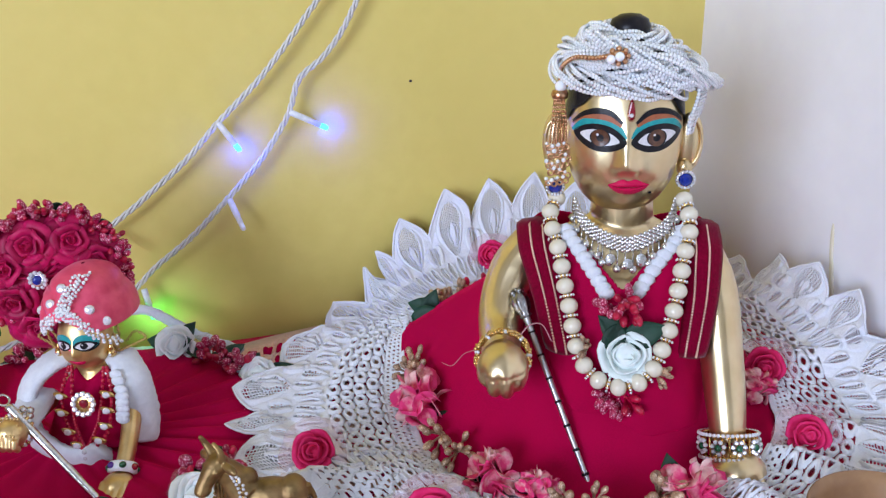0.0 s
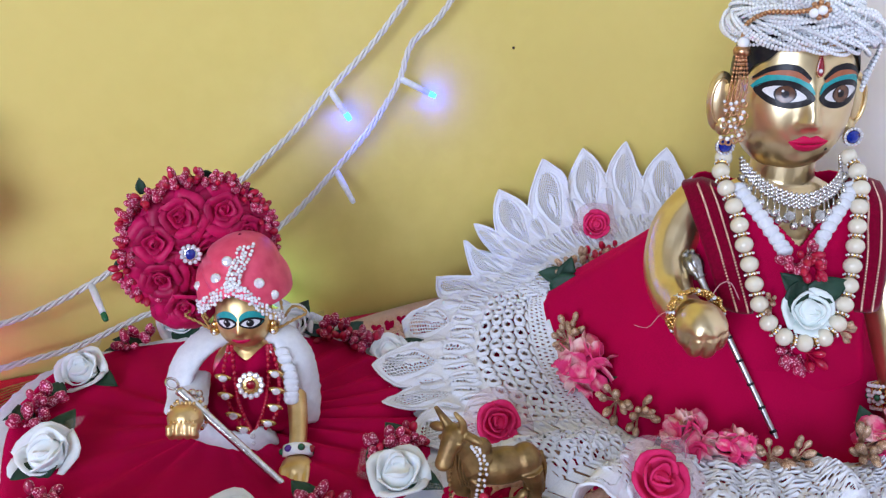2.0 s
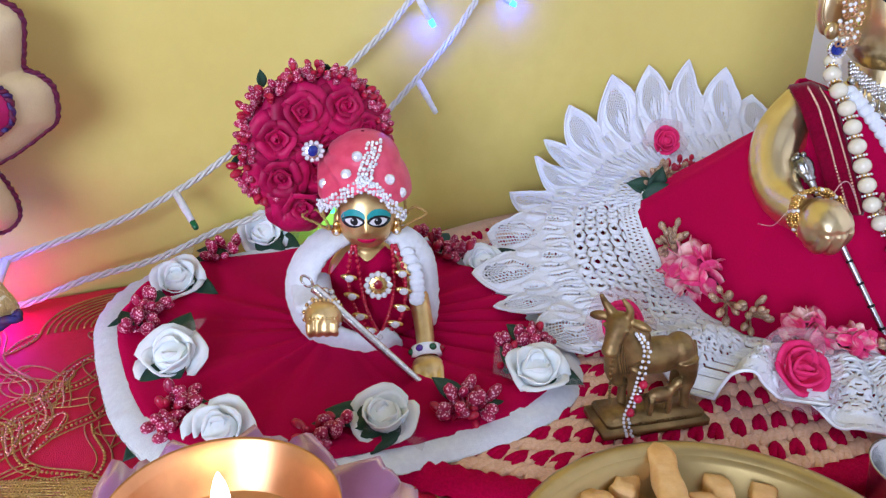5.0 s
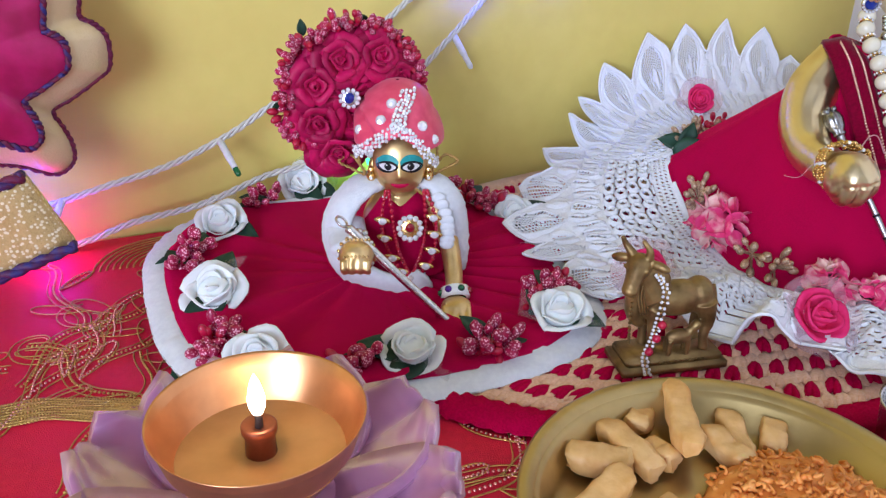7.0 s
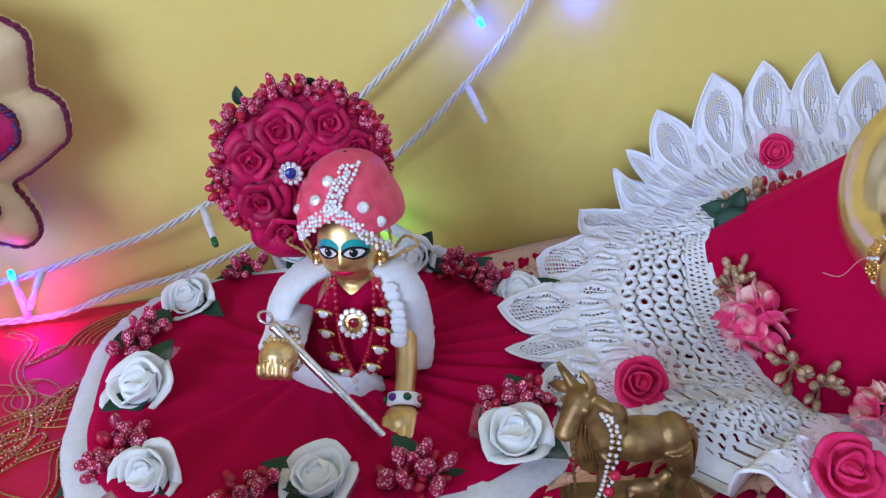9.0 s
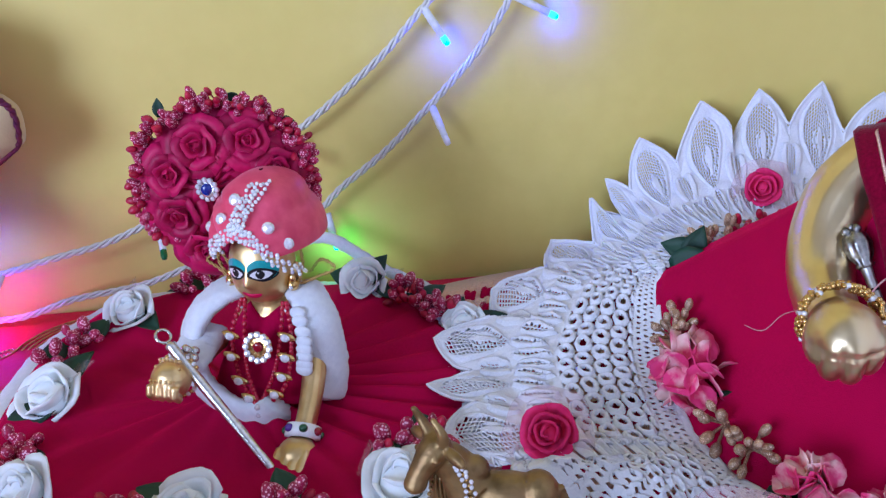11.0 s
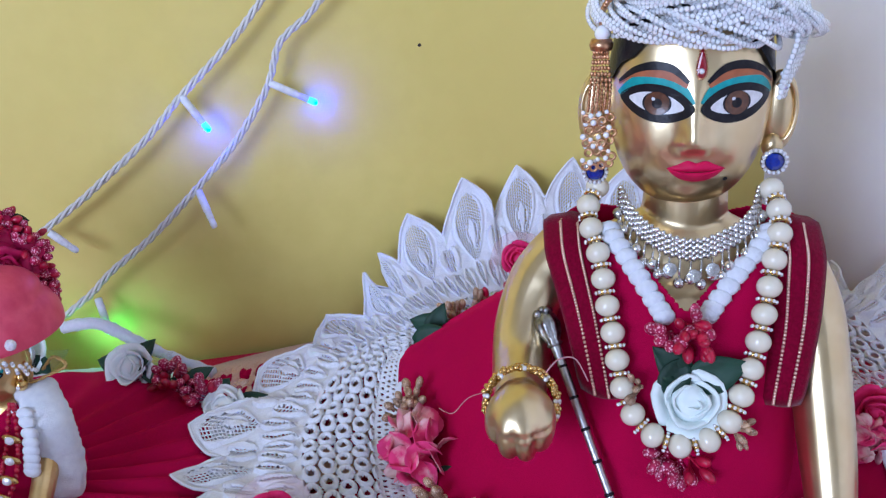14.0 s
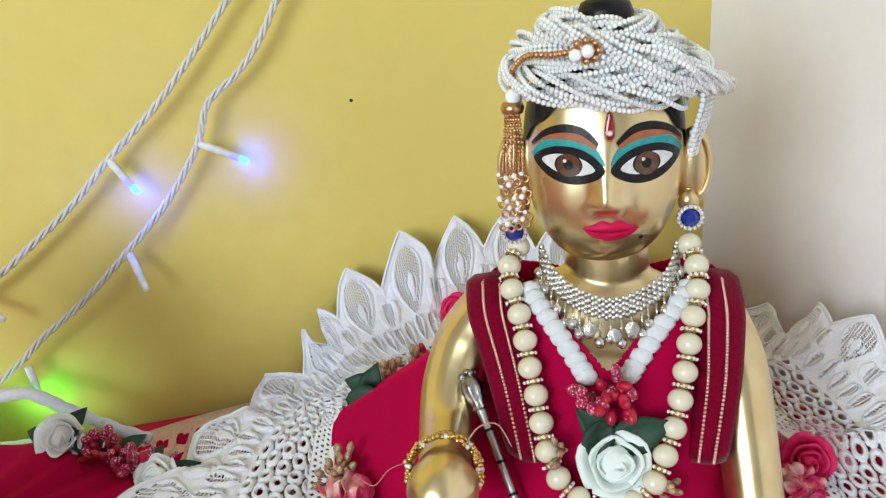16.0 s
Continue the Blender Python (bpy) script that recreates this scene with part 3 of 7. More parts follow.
def hydrangea_mesh():
    """A loose head of pink petals with cream tips."""
    petals = []
    for k in range(26):
        m = Mesh()
        d = Vector((RF.gauss(0, 1), RF.gauss(0, 1), abs(RF.gauss(0.5, 0.7)))).normalized()
        at = Matrix.Translation(d * 0.42) @ aim(d, RF.uniform(0, 6.28)).to_4x4()
        rows = []
        for i in range(5):
            v = i / 4
            rows.append([(0.44 * math.sin(math.pi * (0.18 + 0.62 * v)) * u * (1 + 0.1 * math.sin(9 * u + k)), 0.05 + 0.66 * v * 0.85, 0.16 * u * u + 0.22 * v + 0.10 * math.sin(3 * v + k)) for u in np.linspace(-1, 1, 6)])
        petals.append(m.slab(rows, 0.015, 0, at).data("petal", PETALMIX))
    return Mesh().ball((0, 0, 0.2), 0.38, 0, 10, 7).data("pink_bloom", PETALMIX), petals


bloom = [hydrangea_mesh() for _ in range(3)]


def bud_mesh(name, mat, n, longest, fat, spread_, piece="berry"):
    """A sprig of stamens or berries on short wires."""
    buds = []
    for k in range(n):
        m = Mesh()
        d = Vector((RF.gauss(0, spread_), RF.gauss(0, spread_), 1)).normalized()
        ln = longest * RF.uniform(0.6, 1.0)
        f = fat * RF.uniform(0.8, 1.15)
        tall = f * RF.uniform(1.3, 1.9)
        m.lathe([(0.04, -ln), (0.05, -tall * 0.95), (f * 0.62, -tall * 0.78), (f * 0.94, -tall * 0.35), (f, 0), (f * 0.90, tall * 0.45), (f * 0.60, tall * 0.80), (f * 0.2, tall * 0.97), (0.001, tall)], 0, 10, place(d * ln, d))
        buds.append(m.data(piece, mat))
    return Mesh().ball((0, 0, 0), (0.12, 0.12, 0.10), 0, 8, 6).data(name, mat), buds


sprig_berry = [bud_mesh("berry_sprig", BERRY, 6, 0.95, 0.24, 0.85) for _ in range(3)]
sprig_red = [bud_mesh("red_berry_sprig", BERRYRED, 5, 1.0, 0.2, 0.8) for _ in range(3)]
sprig_gold = [bud_mesh("gold_bud_sprig", BUDGOLD, 10, 0.90, 0.145, 0.95, "bud") for _ in range(3)]


def leaf_mesh():
    rows = []
    for i in range(9):
        v = i / 8
        w = 0.30 * math.sin(math.pi * (0.06 + 0.94 * v) ** 0.85) + 0.004
        rows.append([(w * u, v, 0.10 * abs(u) * (1 - v) + 0.14 * math.sin(2.6 * v) - 0.02 * (u == 0)) for u in (-1, -0.5, 0, 0.5, 1)])
    return Mesh().slab(rows, 0.02).data("leaf", LEAF)


leaf_data = leaf_mesh()
tulle_data = Mesh().slab([[(0.9 * u * (0.4 + v), v, 0.25 * math.sin(3 * u) * v + 0.12 * math.sin(5 * v)) for u in np.linspace(-0.5, 0.5, 7)] for v in np.linspace(0, 1, 6)], 0.006).data("tulle", TULLE)


tulle_disc = Mesh().slab([[(r * math.cos(a) * (1 + 0.07 * math.sin(5 * a)), r * math.sin(a), 0.10 * r * math.sin(7 * a) + 0.18 * r * r) for a in np.linspace(0, 2 * math.pi, 40)] for r in np.linspace(0.05, 1.0, 7)], 0.004).data("tulle_disc", TULLEPINK)


def put(kind, parent, at, direction, size, roll=None):
    """One flower, sprig or leaf on its thing."""
    names = {"white": ("white_rose", rose_white), "pink": ("pink_rose", rose_pink), "mint": ("mint_rose", rose_mint), "red": ("red_rose", rose_red), "bloom": ("pink_bloom", bloom),
             "berry": ("berry_sprig", sprig_berry), "redberry": ("red_berry_sprig", sprig_red), "gold": ("gold_bud_sprig", sprig_gold), "leaf": ("leaf", [(leaf_data, [])]), "tulle": ("tulle_bow", [(tulle_data, [])])}
    name, some = names[kind]
    size *= {"bloom": 1.15, "gold": 1.3, "red": 1.12}.get(kind, 1.0)
    core, pieces = RF.choice(some)
    ob = part(name, core, None, parent, at=place(at, direction, RF.uniform(0, 6.28) if roll is None else roll, size))
    for me in pieces:
        part(me.name.split(".")[0], me, None, ob)
    return ob

# ---------------------------------------------------------------- large dress with its lace
BIG = Matrix.Translation((0.254, 0.4745, 0)) @ Matrix.Rotation(radians(-23.5), 4, "Z")
LACE_TIP = [(0.200, 0.290, 0.004), (0.150, 0.300, 0.006), (0.092, 0.322, 0.008), (0.040, 0.366, 0.008), (0.012, 0.416, 0.008), (-0.013, 0.476, 0.012), (-0.017, 0.521, 0.013),
            (-0.009, 0.565, 0.015), (0.034, 0.619, 0.018), (0.086, 0.670, 0.026), (0.120, 0.683, 0.051), (0.129, 0.690, 0.067), (0.154, 0.692, 0.092), (0.196, 0.693, 0.112),
            (0.237, 0.694, 0.122), (0.280, 0.694, 0.121), (0.324, 0.693, 0.110), (0.368, 0.690, 0.085), (0.405, 0.640, 0.070), (0.425, 0.570, 0.060), (0.430, 0.525, 0.082),
            (0.435, 0.485, 0.088), (0.438, 0.445, 0.080), (0.440, 0.400, 0.060), (0.440, 0.350, 0.030), (0.400, 0.310, 0.006), (0.330, 0.285, 0.004), (0.260, 0.285, 0.004)]
RIM = [(0.215, 0.352, 0.012), (0.180, 0.368, 0.012), (0.155, 0.388, 0.012), (0.132, 0.412, 0.010), (0.118, 0.435, 0.010), (0.110, 0.462, 0.014), (0.110, 0.488, 0.022),
       (0.112, 0.510, 0.032), (0.115, 0.532, 0.046), (0.121, 0.549, 0.057), (0.135, 0.560, 0.060), (0.152, 0.572, 0.061), (0.172, 0.584, 0.060), (0.195, 0.592, 0.059),
       (0.220, 0.597, 0.058), (0.248, 0.600, 0.057), (0.278, 0.598, 0.056), (0.305, 0.592, 0.055), (0.328, 0.580, 0.052), (0.348, 0.562, 0.048), (0.362, 0.540, 0.045),
       (0.368, 0.515, 0.040), (0.366, 0.480, 0.035), (0.360, 0.450, 0.030), (0.350, 0.420, 0.020), (0.335, 0.395, 0.015), (0.300, 0.370, 0.012), (0.255, 0.355, 0.012)]
NP = len(RIM)
dress = thing("large_dress", "crimson dress with white guipure lace hem, pink roses, gold buds", "dress")
rim_fine, tip_fine = spline(RIM, NP * 72, True), spline(LACE_TIP, NP * 72, True)
waist = np.array([BIG @ Vector((0.045 * math.cos(a), 0.03 * math.sin(a) - 0.005, 0.105)) for a in np.linspace(0, 2 * math.pi, 96, endpoint=False)])
rim96 = spline(RIM, 96, True)
centre = waist.mean(0)
angles = [math.atan2(p[1] - centre[1], p[0] - centre[0]) for p in waist]
skirt_rows = []
for k, r in enumerate(np.linspace(0, 1.02, 22)):
    row = []
    for i, p in enumerate(rim96):
        a = math.atan2(p[1] - centre[1], p[0] - centre[0])
        w = waist[int(np.argmin([abs(math.remainder(a - b, 2 * math.pi)) for b in angles]))].copy()
        w[2] += 0.036 * float(np.interp(math.degrees(a) % 360, [40, 90, 168, 215], [0, 1, 1, 0]))
        q = w + (p - w) * r
        q[2] += -(0.003 * (1 - max(0, math.sin(a))) + 0.030 * max(0, -math.sin(a)) ** 0.7) * math.sin(math.pi * min(r, 1) ** 1.25) + 0.0012 * r * math.sin(i * 0.9) * (r < 0.98) + 0.0025 * noise.noise(Vector((q[0] * 25, q[1] * 25, 2.0)))
        row.append(q)
    skirt_rows.append(row)
ob = part("skirt", Mesh().grid(skirt_rows, closed=True), RED, dress)
ob.modifiers.new("thick", "SOLIDIFY").thickness = 0.0015


LACE_MM, POINT = 130.0, 28.0


def petal_edge(u, tall=0.0):
    """How far a leaf-shaped petal reaches, from its tip (0) to the notch beside it (1)."""
    return 1.0 - POINT / LACE_MM * (1 + 0.12 * tall) * (1 - (1 - min(u, 0.97)) ** 0.62)


def leaf_at(x, d, cx, d0, length, half):
    """Inside a pointed leaf: 0 at its middle, 1 at its outline; d0 is its tip."""
    v = (d - d0) / length
    if v <= 0 or v >= 1:
        return 9.0
    return abs(x - cx) / (half * math.sin(math.pi * v ** 0.72) ** 0.8 + 0.01)


def lace_at(f, r, tall=0.0):
    """Open or not, and the relief: f across one petal 0..1, r from the hem 0 to the tip 1."""
    x, d = (f - 0.5) * 45.0, (1 - r) * LACE_MM * (1 - 0.27 * tall)
    u = abs(2 * f - 1)
    g = (petal_edge(u, tall) - r) * LACE_MM * (0.80 + 0.2 * u)
    net = int(f * 72) % 4 == 0 or int(r / petal_edge(u, tall) * 156) % 3 == 0
    if tall > 0.5:
        net = int(f * 72) % 3 == 0 or int(r / petal_edge(u, tall) * 156) % 3 == 0
    if d < 46:
        leaf = leaf_at(x, d, 0, 7.0, 38, 14.5)
        if leaf < 0.74:
            swirl = leaf_at(x, d, 1.6, 21, 17, 5.2)
            if swirl < 0.50 or 0.82 < swirl < 1.10:
                return False, 0.0011
            return not net, 0.0
        if leaf < 0.90:
            return False, 0.0013
        if g < 1.8:
            return False, 0.0009
        if 0.92 <= leaf < 1.06 and d < 40:
            return False, -0.0004
        if d > 30:
            side = leaf_at(x - math.copysign(22.5, x), d, 0, 27, 26, 8.5)
            if side < 1:
                return side < 0.42 and not net, (0.0026 if side > 0.46 else 0.0012) * min(1, (53 - d) / 14)
            return False, 0.0
        return False, 0.0004
    if d < 72:
        for cx, d0, ln, half in ((0, 46, 20, 5.0), (12, 48, 22, 5.2), (-12, 48, 22, 5.2), (22.5, 50, 20, 5.0), (-22.5, 50, 20, 5.0)):
            leaf = leaf_at(x, d, cx, d0, ln, half)
            if leaf < 1:
                return leaf < 0.42 and not net, (0.0026 if leaf > 0.46 else 0.0012)
        return False, 0.0
    if d < 112:
        row = (d - 72) / 9.4
        k = int(row)
        best = 99.0
        for kk in (k - 1, k, k + 1):
            cx = ((x / 15.0 + 0.5 * (kk % 2)) % 1 - 0.5) * 9.8
            best = min(best, math.hypot(cx, (d - 72 - 9.4 * (kk + 0.5))))
        if best < 1.9:
            return True, 0.0
        if best < 4.6:
            return False, 0.0022 * math.sin(math.pi * (best - 1.9) / 2.7) + 0.0002
        return best > 5.1, 0.0
    if d < 125:
        cx, cy = (x / 5.6 + 0.5 * (int(d / 4.2) % 2)) % 1 - 0.5, (d / 4.2) % 1 - 0.5
        return cx * cx * 1.4 + cy * cy < 0.075, 0.0003
    return False, 0.0005 if d > 127 else 0.0


# pleats between neighbouring petals
PLEAT = {0: 0.010, 1: 0.013, 5: 0.004, 27: 0.009, 26: 0.010, 25: 0.010, 19: 0.008, 21: 0.006, 23: 0.010}
NR, NF = 156, 72
n = NP * NF
lace_pts = np.zeros((NR + 1, n, 3))
TALL = np.zeros(n)
faces = []
for i in range(n):
    petal, f = i // NF, (i % NF) / NF
    j = (i - NF // 2) % n
    b, t = rim_fine[j], tip_fine[j]
    u = abs(2 * f - 1)
    out = (t - b) / np.linalg.norm(t - b)
    side = tip_fine[(j + 1) % n] - tip_fine[j - 1]
    side /= np.linalg.norm(side)
    nrm = np.cross(side, out)
    nrm /= np.linalg.norm(nrm)
    nrm *= -1 if nrm[2] - 0.6 * nrm[1] < 0 else 1
    pleat = PLEAT.get(petal, 0.0) * max(0, 1 - 2 * f) ** 1.3 + PLEAT.get((petal + 1) % NP, 0.0) * max(0, 2 * f - 1) ** 1.3
    stand_up = float(np.interp((j / NF) % NP, [8.3, 10.0, 18.0, 19.5, 23.0, 25.0], [0, 1, 1, 0.8, 0.8, 0]))
    mid = (b + t) / 2 * (1 - stand_up) + stand_up * np.array([b[0] + 0.74 * (t[0] - b[0]), b[1] + 0.74 * (t[1] - b[1]), min(b[2], t[2]) - 0.020])
    q = np.linspace(0, 1, 60)[:, None]
    curve = b * (1 - q) ** 2 + 2 * mid * q * (1 - q) + t * q * q
    along = np.r_[0, np.cumsum(np.linalg.norm(np.diff(curve, axis=0), axis=1))]
    along /= along[-1]
    TALL[i] = round(stand_up, 2) if 9 < j / NF < 19 else 0.0
    edge = petal_edge(u, TALL[i])
    flute = float(np.interp(j / NF, [1.5, 2.6, 3.2, 5.0, 6.0, 24, 26, 27.9], [0.006, 0.006, 0, 0, 0, 0, 0.005, 0.004]))
    way = np.stack([np.interp(np.linspace(0, edge, NR + 1), along, curve[:, c]) for c in range(3)], -1)
    arch = float(np.interp(j / NF, [2.45, 2.6, 4.4, 4.6], [0, 0.028, 0.024, 0]))
    for k in range(NR + 1):
        r = k / NR * edge
        p = way[k].copy()
        loose = max(0, r - 0.5) * 2
        lift = 0.003 * math.sin(math.pi * r) + (0.014 * (f - 0.5) * (1 if petal % 3 else -0.8) + 0.005 * (1 - u)) * loose
        lift += 0.0022 * noise.noise(Vector((p[0] * 55, p[1] * 55, p[2] * 55))) + 0.0008 * noise.noise(Vector((p[0] * 170, p[1] * 170, p[2] * 170)))
        if r > 0.52 and edge - r < 0.07 and stand_up > 0.4:
            lift += 0.05 * (0.07 - (edge - r)) * math.sin(petal * 2.1)
        p = p + nrm * (lift + lace_at(f, r, TALL[i])[1])
        p[2] += flute * (0.5 + 0.5 * math.cos(4 * math.pi * f)) * math.sin(math.pi * min(0.70, 0.15 + 0.75 * r))
        p += side * flute * 0.42 * math.sin(4 * math.pi * f) * r
        if arch:
            p[2] += arch * (1 - u * u) * min(1, r * 1.25)
            p -= side * (f - 0.5) * 0.026 * r
        if pleat:
            p[2] += pleat * math.sin(math.pi * min(0.85, 0.12 + r * 0.8))
            p += side * pleat * 0.30 * math.sin(2 * math.pi * f) * r
        p[1], p[0], p[2] = min(p[1], 0.7005), min(p[0], 0.4525), max(p[2], 0.0065)
        lace_pts[k, i] = p
for k in range(NR):
    for i in range(n):
        f = (i % NF + 0.5) / NF
        place_at = ((i - NF // 2) % n) / NF
        rolled = (1.6 < place_at < 4.6 and 46 < k < 146) or ((place_at <= 1.6 or place_at > 26.5) and 58 < k < 106)
        if rolled:
            tucked = k > 128 or math.hypot((f * 9 + 0.5 * (k // 7 % 2)) % 1 - 0.5, (k % 7) / 7 - 0.43) > 0.25
        if (rolled and tucked) or not rolled and not lace_at(f, (k + 0.5) / NR * petal_edge(abs(2 * f - 1), TALL[i]), TALL[i])[0]:
            faces.append((k * n + i, k * n + (i + 1) % n, (k + 1) * n + (i + 1) % n, (k + 1) * n + i))
ob = part("lace_hem", Mesh().add(lace_pts.reshape(-1, 3), faces), LACE, dress, "white guipure lace with pointed leaf petals")
ob.modifiers.new("thick", "SOLIDIFY").thickness = 0.0007
# corded outline of each petal
for petal in range(NP):
    line = [lace_pts[NR, petal * NF + i] for i in range(0, NF, 3)] + [lace_pts[NR, (petal * NF + NF) % n]]
    part("corded_edge", Mesh().tube(line, 0.0010, seg=6), LACE, dress)

# roses on the lace
for at, d, size in (((0.036, 0.457, 0.026), (-0.3, -0.75, 0.6), 0.0165), ((0.221, 0.641, 0.070), (-0.3, -0.85, 0.4), 0.0150), ((0.090, 0.366, 0.020), (-0.15, -0.75, 0.75), 0.0185),
                    ((0.360, 0.442, 0.038), (-0.45, -0.8, 0.35), 0.0160), ((0.345, 0.375, 0.016), (-0.3, -0.75, 0.6), 0.0165)):
    v = Vector(d).normalized()
    if at[1] < 0.6:
        near = lace_pts.reshape(-1, 3)
        near = near[np.hypot(near[:, 0] - at[0], near[:, 1] - at[1]) < 0.009]
        at = (at[0], at[1], max(at[2], near[:, 2].max() + 0.003))
    put("pink", dress, Vector(at) - v * size * 0.4, d, size)
    part("tulle_disc", tulle_disc, None, dress, "sheer pink tulle", at=place(Vector(at) - v * size * 0.30, d, 0.6, size * 1.35))
# garland along the hem: blooms, gold buds and leaves
for at, d, size in (((0.116, 0.484, 0.034), (-0.6, -0.6, 0.5), 0.0195), ((0.140, 0.404, 0.018), (-0.35, -0.7, 0.6), 0.0165), ((0.162, 0.386, 0.016), (-0.3, -0.7, 0.6), 0.0125),
                    ((0.246, 0.352, 0.022), (-0.4, -0.8, 0.45), 0.0175), ((0.345, 0.430, 0.030), (0.3, -0.7, 0.6), 0.012)):
    put("bloom", dress, at, d, size)
for at, d, size in (((0.118, 0.508, 0.044), (-0.7, -0.2, 0.7), 0.013), ((0.112, 0.502, 0.044), (-0.5, 0.3, 0.8), 0.011), ((0.122, 0.455, 0.022), (-0.4, -0.6, 0.6), 0.0135), ((0.128, 0.440, 0.018), (-0.3, -0.7, 0.5), 0.0125),
                    ((0.176, 0.374, 0.016), (-0.2, -0.8, 0.6), 0.0135), ((0.190, 0.368, 0.014), (0.2, -0.8, 0.6), 0.012), ((0.225, 0.354, 0.020), (-0.5, -0.5, 0.8), 0.0145), ((0.228, 0.350, 0.014), (-0.4, -0.8, 0.4), 0.014),
                    ((0.160, 0.578, 0.058), (-0.3, -0.2, 1), 0.0125), ((0.176, 0.590, 0.056), (0, -0.3, 1), 0.0125), ((0.192, 0.596, 0.056), (-0.3, 0, 1), 0.0120), ((0.150, 0.572, 0.057), (-0.8, 0.2, 0.8), 0.0110)):
    put("gold", dress, at, d, size)
for at, d, size, roll in (((0.128, 0.556, 0.060), (-0.5, -0.7, 0.5), 0.026, -1.2), ((0.150, 0.566, 0.060), (-0.4, -0.7, 0.5), 0.024, 1.4), ((0.140, 0.560, 0.058), (-0.4, -0.8, 0.3), 0.024, -0.3), ((0.120, 0.470, 0.026), (-0.4, -0.6, 0.6), 0.020, -1.6),
                          ((0.126, 0.418, 0.012), (-0.4, -0.6, 0.6), 0.026, -2.0), ((0.150, 0.392, 0.012), (-0.2, -0.6, 0.7), 0.024, -1.4), ((0.240, 0.356, 0.016), (-0.5, -0.6, 0.4), 0.026, 0.4), ((0.205, 0.362, 0.014), (-0.2, -0.7, 0.6), 0.020, 1.8)):
    put("leaf", dress, at, d, size, roll)
for at, d in (((0.186, 0.594, 0.060), (0, -0.5, 0.8)), ((0.202, 0.600, 0.060), (0.2, -0.4, 0.8)), ((0.216, 0.602, 0.060), (0, -0.4, 0.8))):
    put("redberry", dress, at, d, 0.010)

# ---------------------------------------------------------------- large idol: one mesh
HC, HA, HB, HP = (0.0003, 0.0, 0.214), 0.0368, 0.0345, 2.26


def head_h(z):
    return 0.0585 if z > HC[2] else 0.0545


def face_bump(x, z):
    """Nose, cheeks and chin."""
    x -= HC[0]
    nose = 0.0080 * math.exp(-(x / 0.0050) ** 2) * math.exp(-((z - 0.1975) / (0.0036 if z < 0.1975 else 0.0100)) ** 2)
    bridge = 0.0034 * math.exp(-(x / 0.0058) ** 2) * math.exp(-((z - 0.2120) / 0.0120) ** 2)
    wings = 0.0030 * math.exp(-((abs(x) - 0.0050) / 0.0026) ** 2 - ((z - 0.1955) / 0.0034) ** 2)
    cheek = 0.0022 * math.exp(-((abs(x) - 0.019) / 0.011) ** 2 - ((z - 0.190) / 0.012) ** 2)
    chin = 0.0030 * math.exp(-(x / 0.009) ** 2 - ((z - 0.1685) / 0.006) ** 2)
    mouth = 0.0030 * math.exp(-(x / 0.011) ** 2 - ((z - 0.1835) / 0.0055) ** 2)
    sockets = -0.0012 * math.exp(-((abs(x) - 0.018) / 0.012) ** 2 - ((z - 0.2155) / 0.008) ** 2)
    return nose + bridge + wings + cheek + chin + mouth + sockets


def face_y(x, z):
    q = 1 - (abs(x - HC[0]) / HA) ** HP - (abs(z - HC[2]) / head_h(z)) ** HP
    return -HB * max(q, 0.0) ** (1 / HP) - face_bump(x, z)


idol = Mesh()
vs, fs = unit_ball(96, 72)
shaped = []
for v in vs:
    h = 0.0585 if v[2] > 0 else 0.0545
    k = (abs(v[0] / HA) ** HP + abs(v[1] / (HB if v[1] < 0 else 0.042)) ** HP + abs(v[2] / h) ** HP) ** (-1 / HP)
    x, y, z = HC[0] + v[0] * k, v[1] * k, HC[2] + v[2] * k
    if y < 0:
        y -= face_bump(x, z) * min(1, -y / 0.012)
    shaped.append((x, y, z))
idol.add(shaped, fs, 0)
# neck, trunk, arms and fists grown together
body = Mesh()
body.tube([(0.002, 0.004, 0.118), (0.002, 0.003, 0.150), (0.002, 0.002, 0.172)], [0.030, 0.0215, 0.020], seg=24)
body.ball((0, -0.002, 0.118), (0.052, 0.030, 0.040), seg=28, rings=18)
body.ball((0, -0.012, 0.080), (0.050, 0.044, 0.055), seg=28, rings=18)
armr = spline([(0.050, -0.004, 0.135), (0.062, -0.018, 0.112), (0.0665, -0.036, 0.080), (0.069, -0.056, 0.048), (0.0705, -0.068, 0.026)], 16)
body.tube(armr, np.interp(np.linspace(0, 1, 16), [0, 0.3, 0.7, 1], [0.0165, 0.0150, 0.0132, 0.0105]), seg=18)
body.ball((0.0745, -0.081, 0.0145), (0.0180, 0.017, 0.0125), seg=18, rings=12)
for k in range(4):
    x = 0.0630 + 0.0076 * k
    body.tube(spline([(x, -0.082, 0.018), (x, -0.094, 0.013), (x - 0.0005, -0.101, 0.006)], 6), [0.0040, 0.0040, 0.0039, 0.0038, 0.0034, 0.0028], seg=10)
arml = spline([(-0.050, -0.002, 0.138), (-0.066, -0.008, 0.120), (-0.0750, -0.022, 0.100), (-0.0765, -0.044, 0.086), (-0.0740, -0.074, 0.0845)], 18)
body.tube(arml, np.interp(np.linspace(0, 1, 18), [0, 0.3, 0.6, 1], [0.0170, 0.0182, 0.0160, 0.0120]), seg=18)
body.ball((-0.0725, -0.084, 0.0870), (0.0130, 0.0130, 0.0130), seg=20, rings=14)
idol.add(*fused(body, 0.0011, 8), 0)
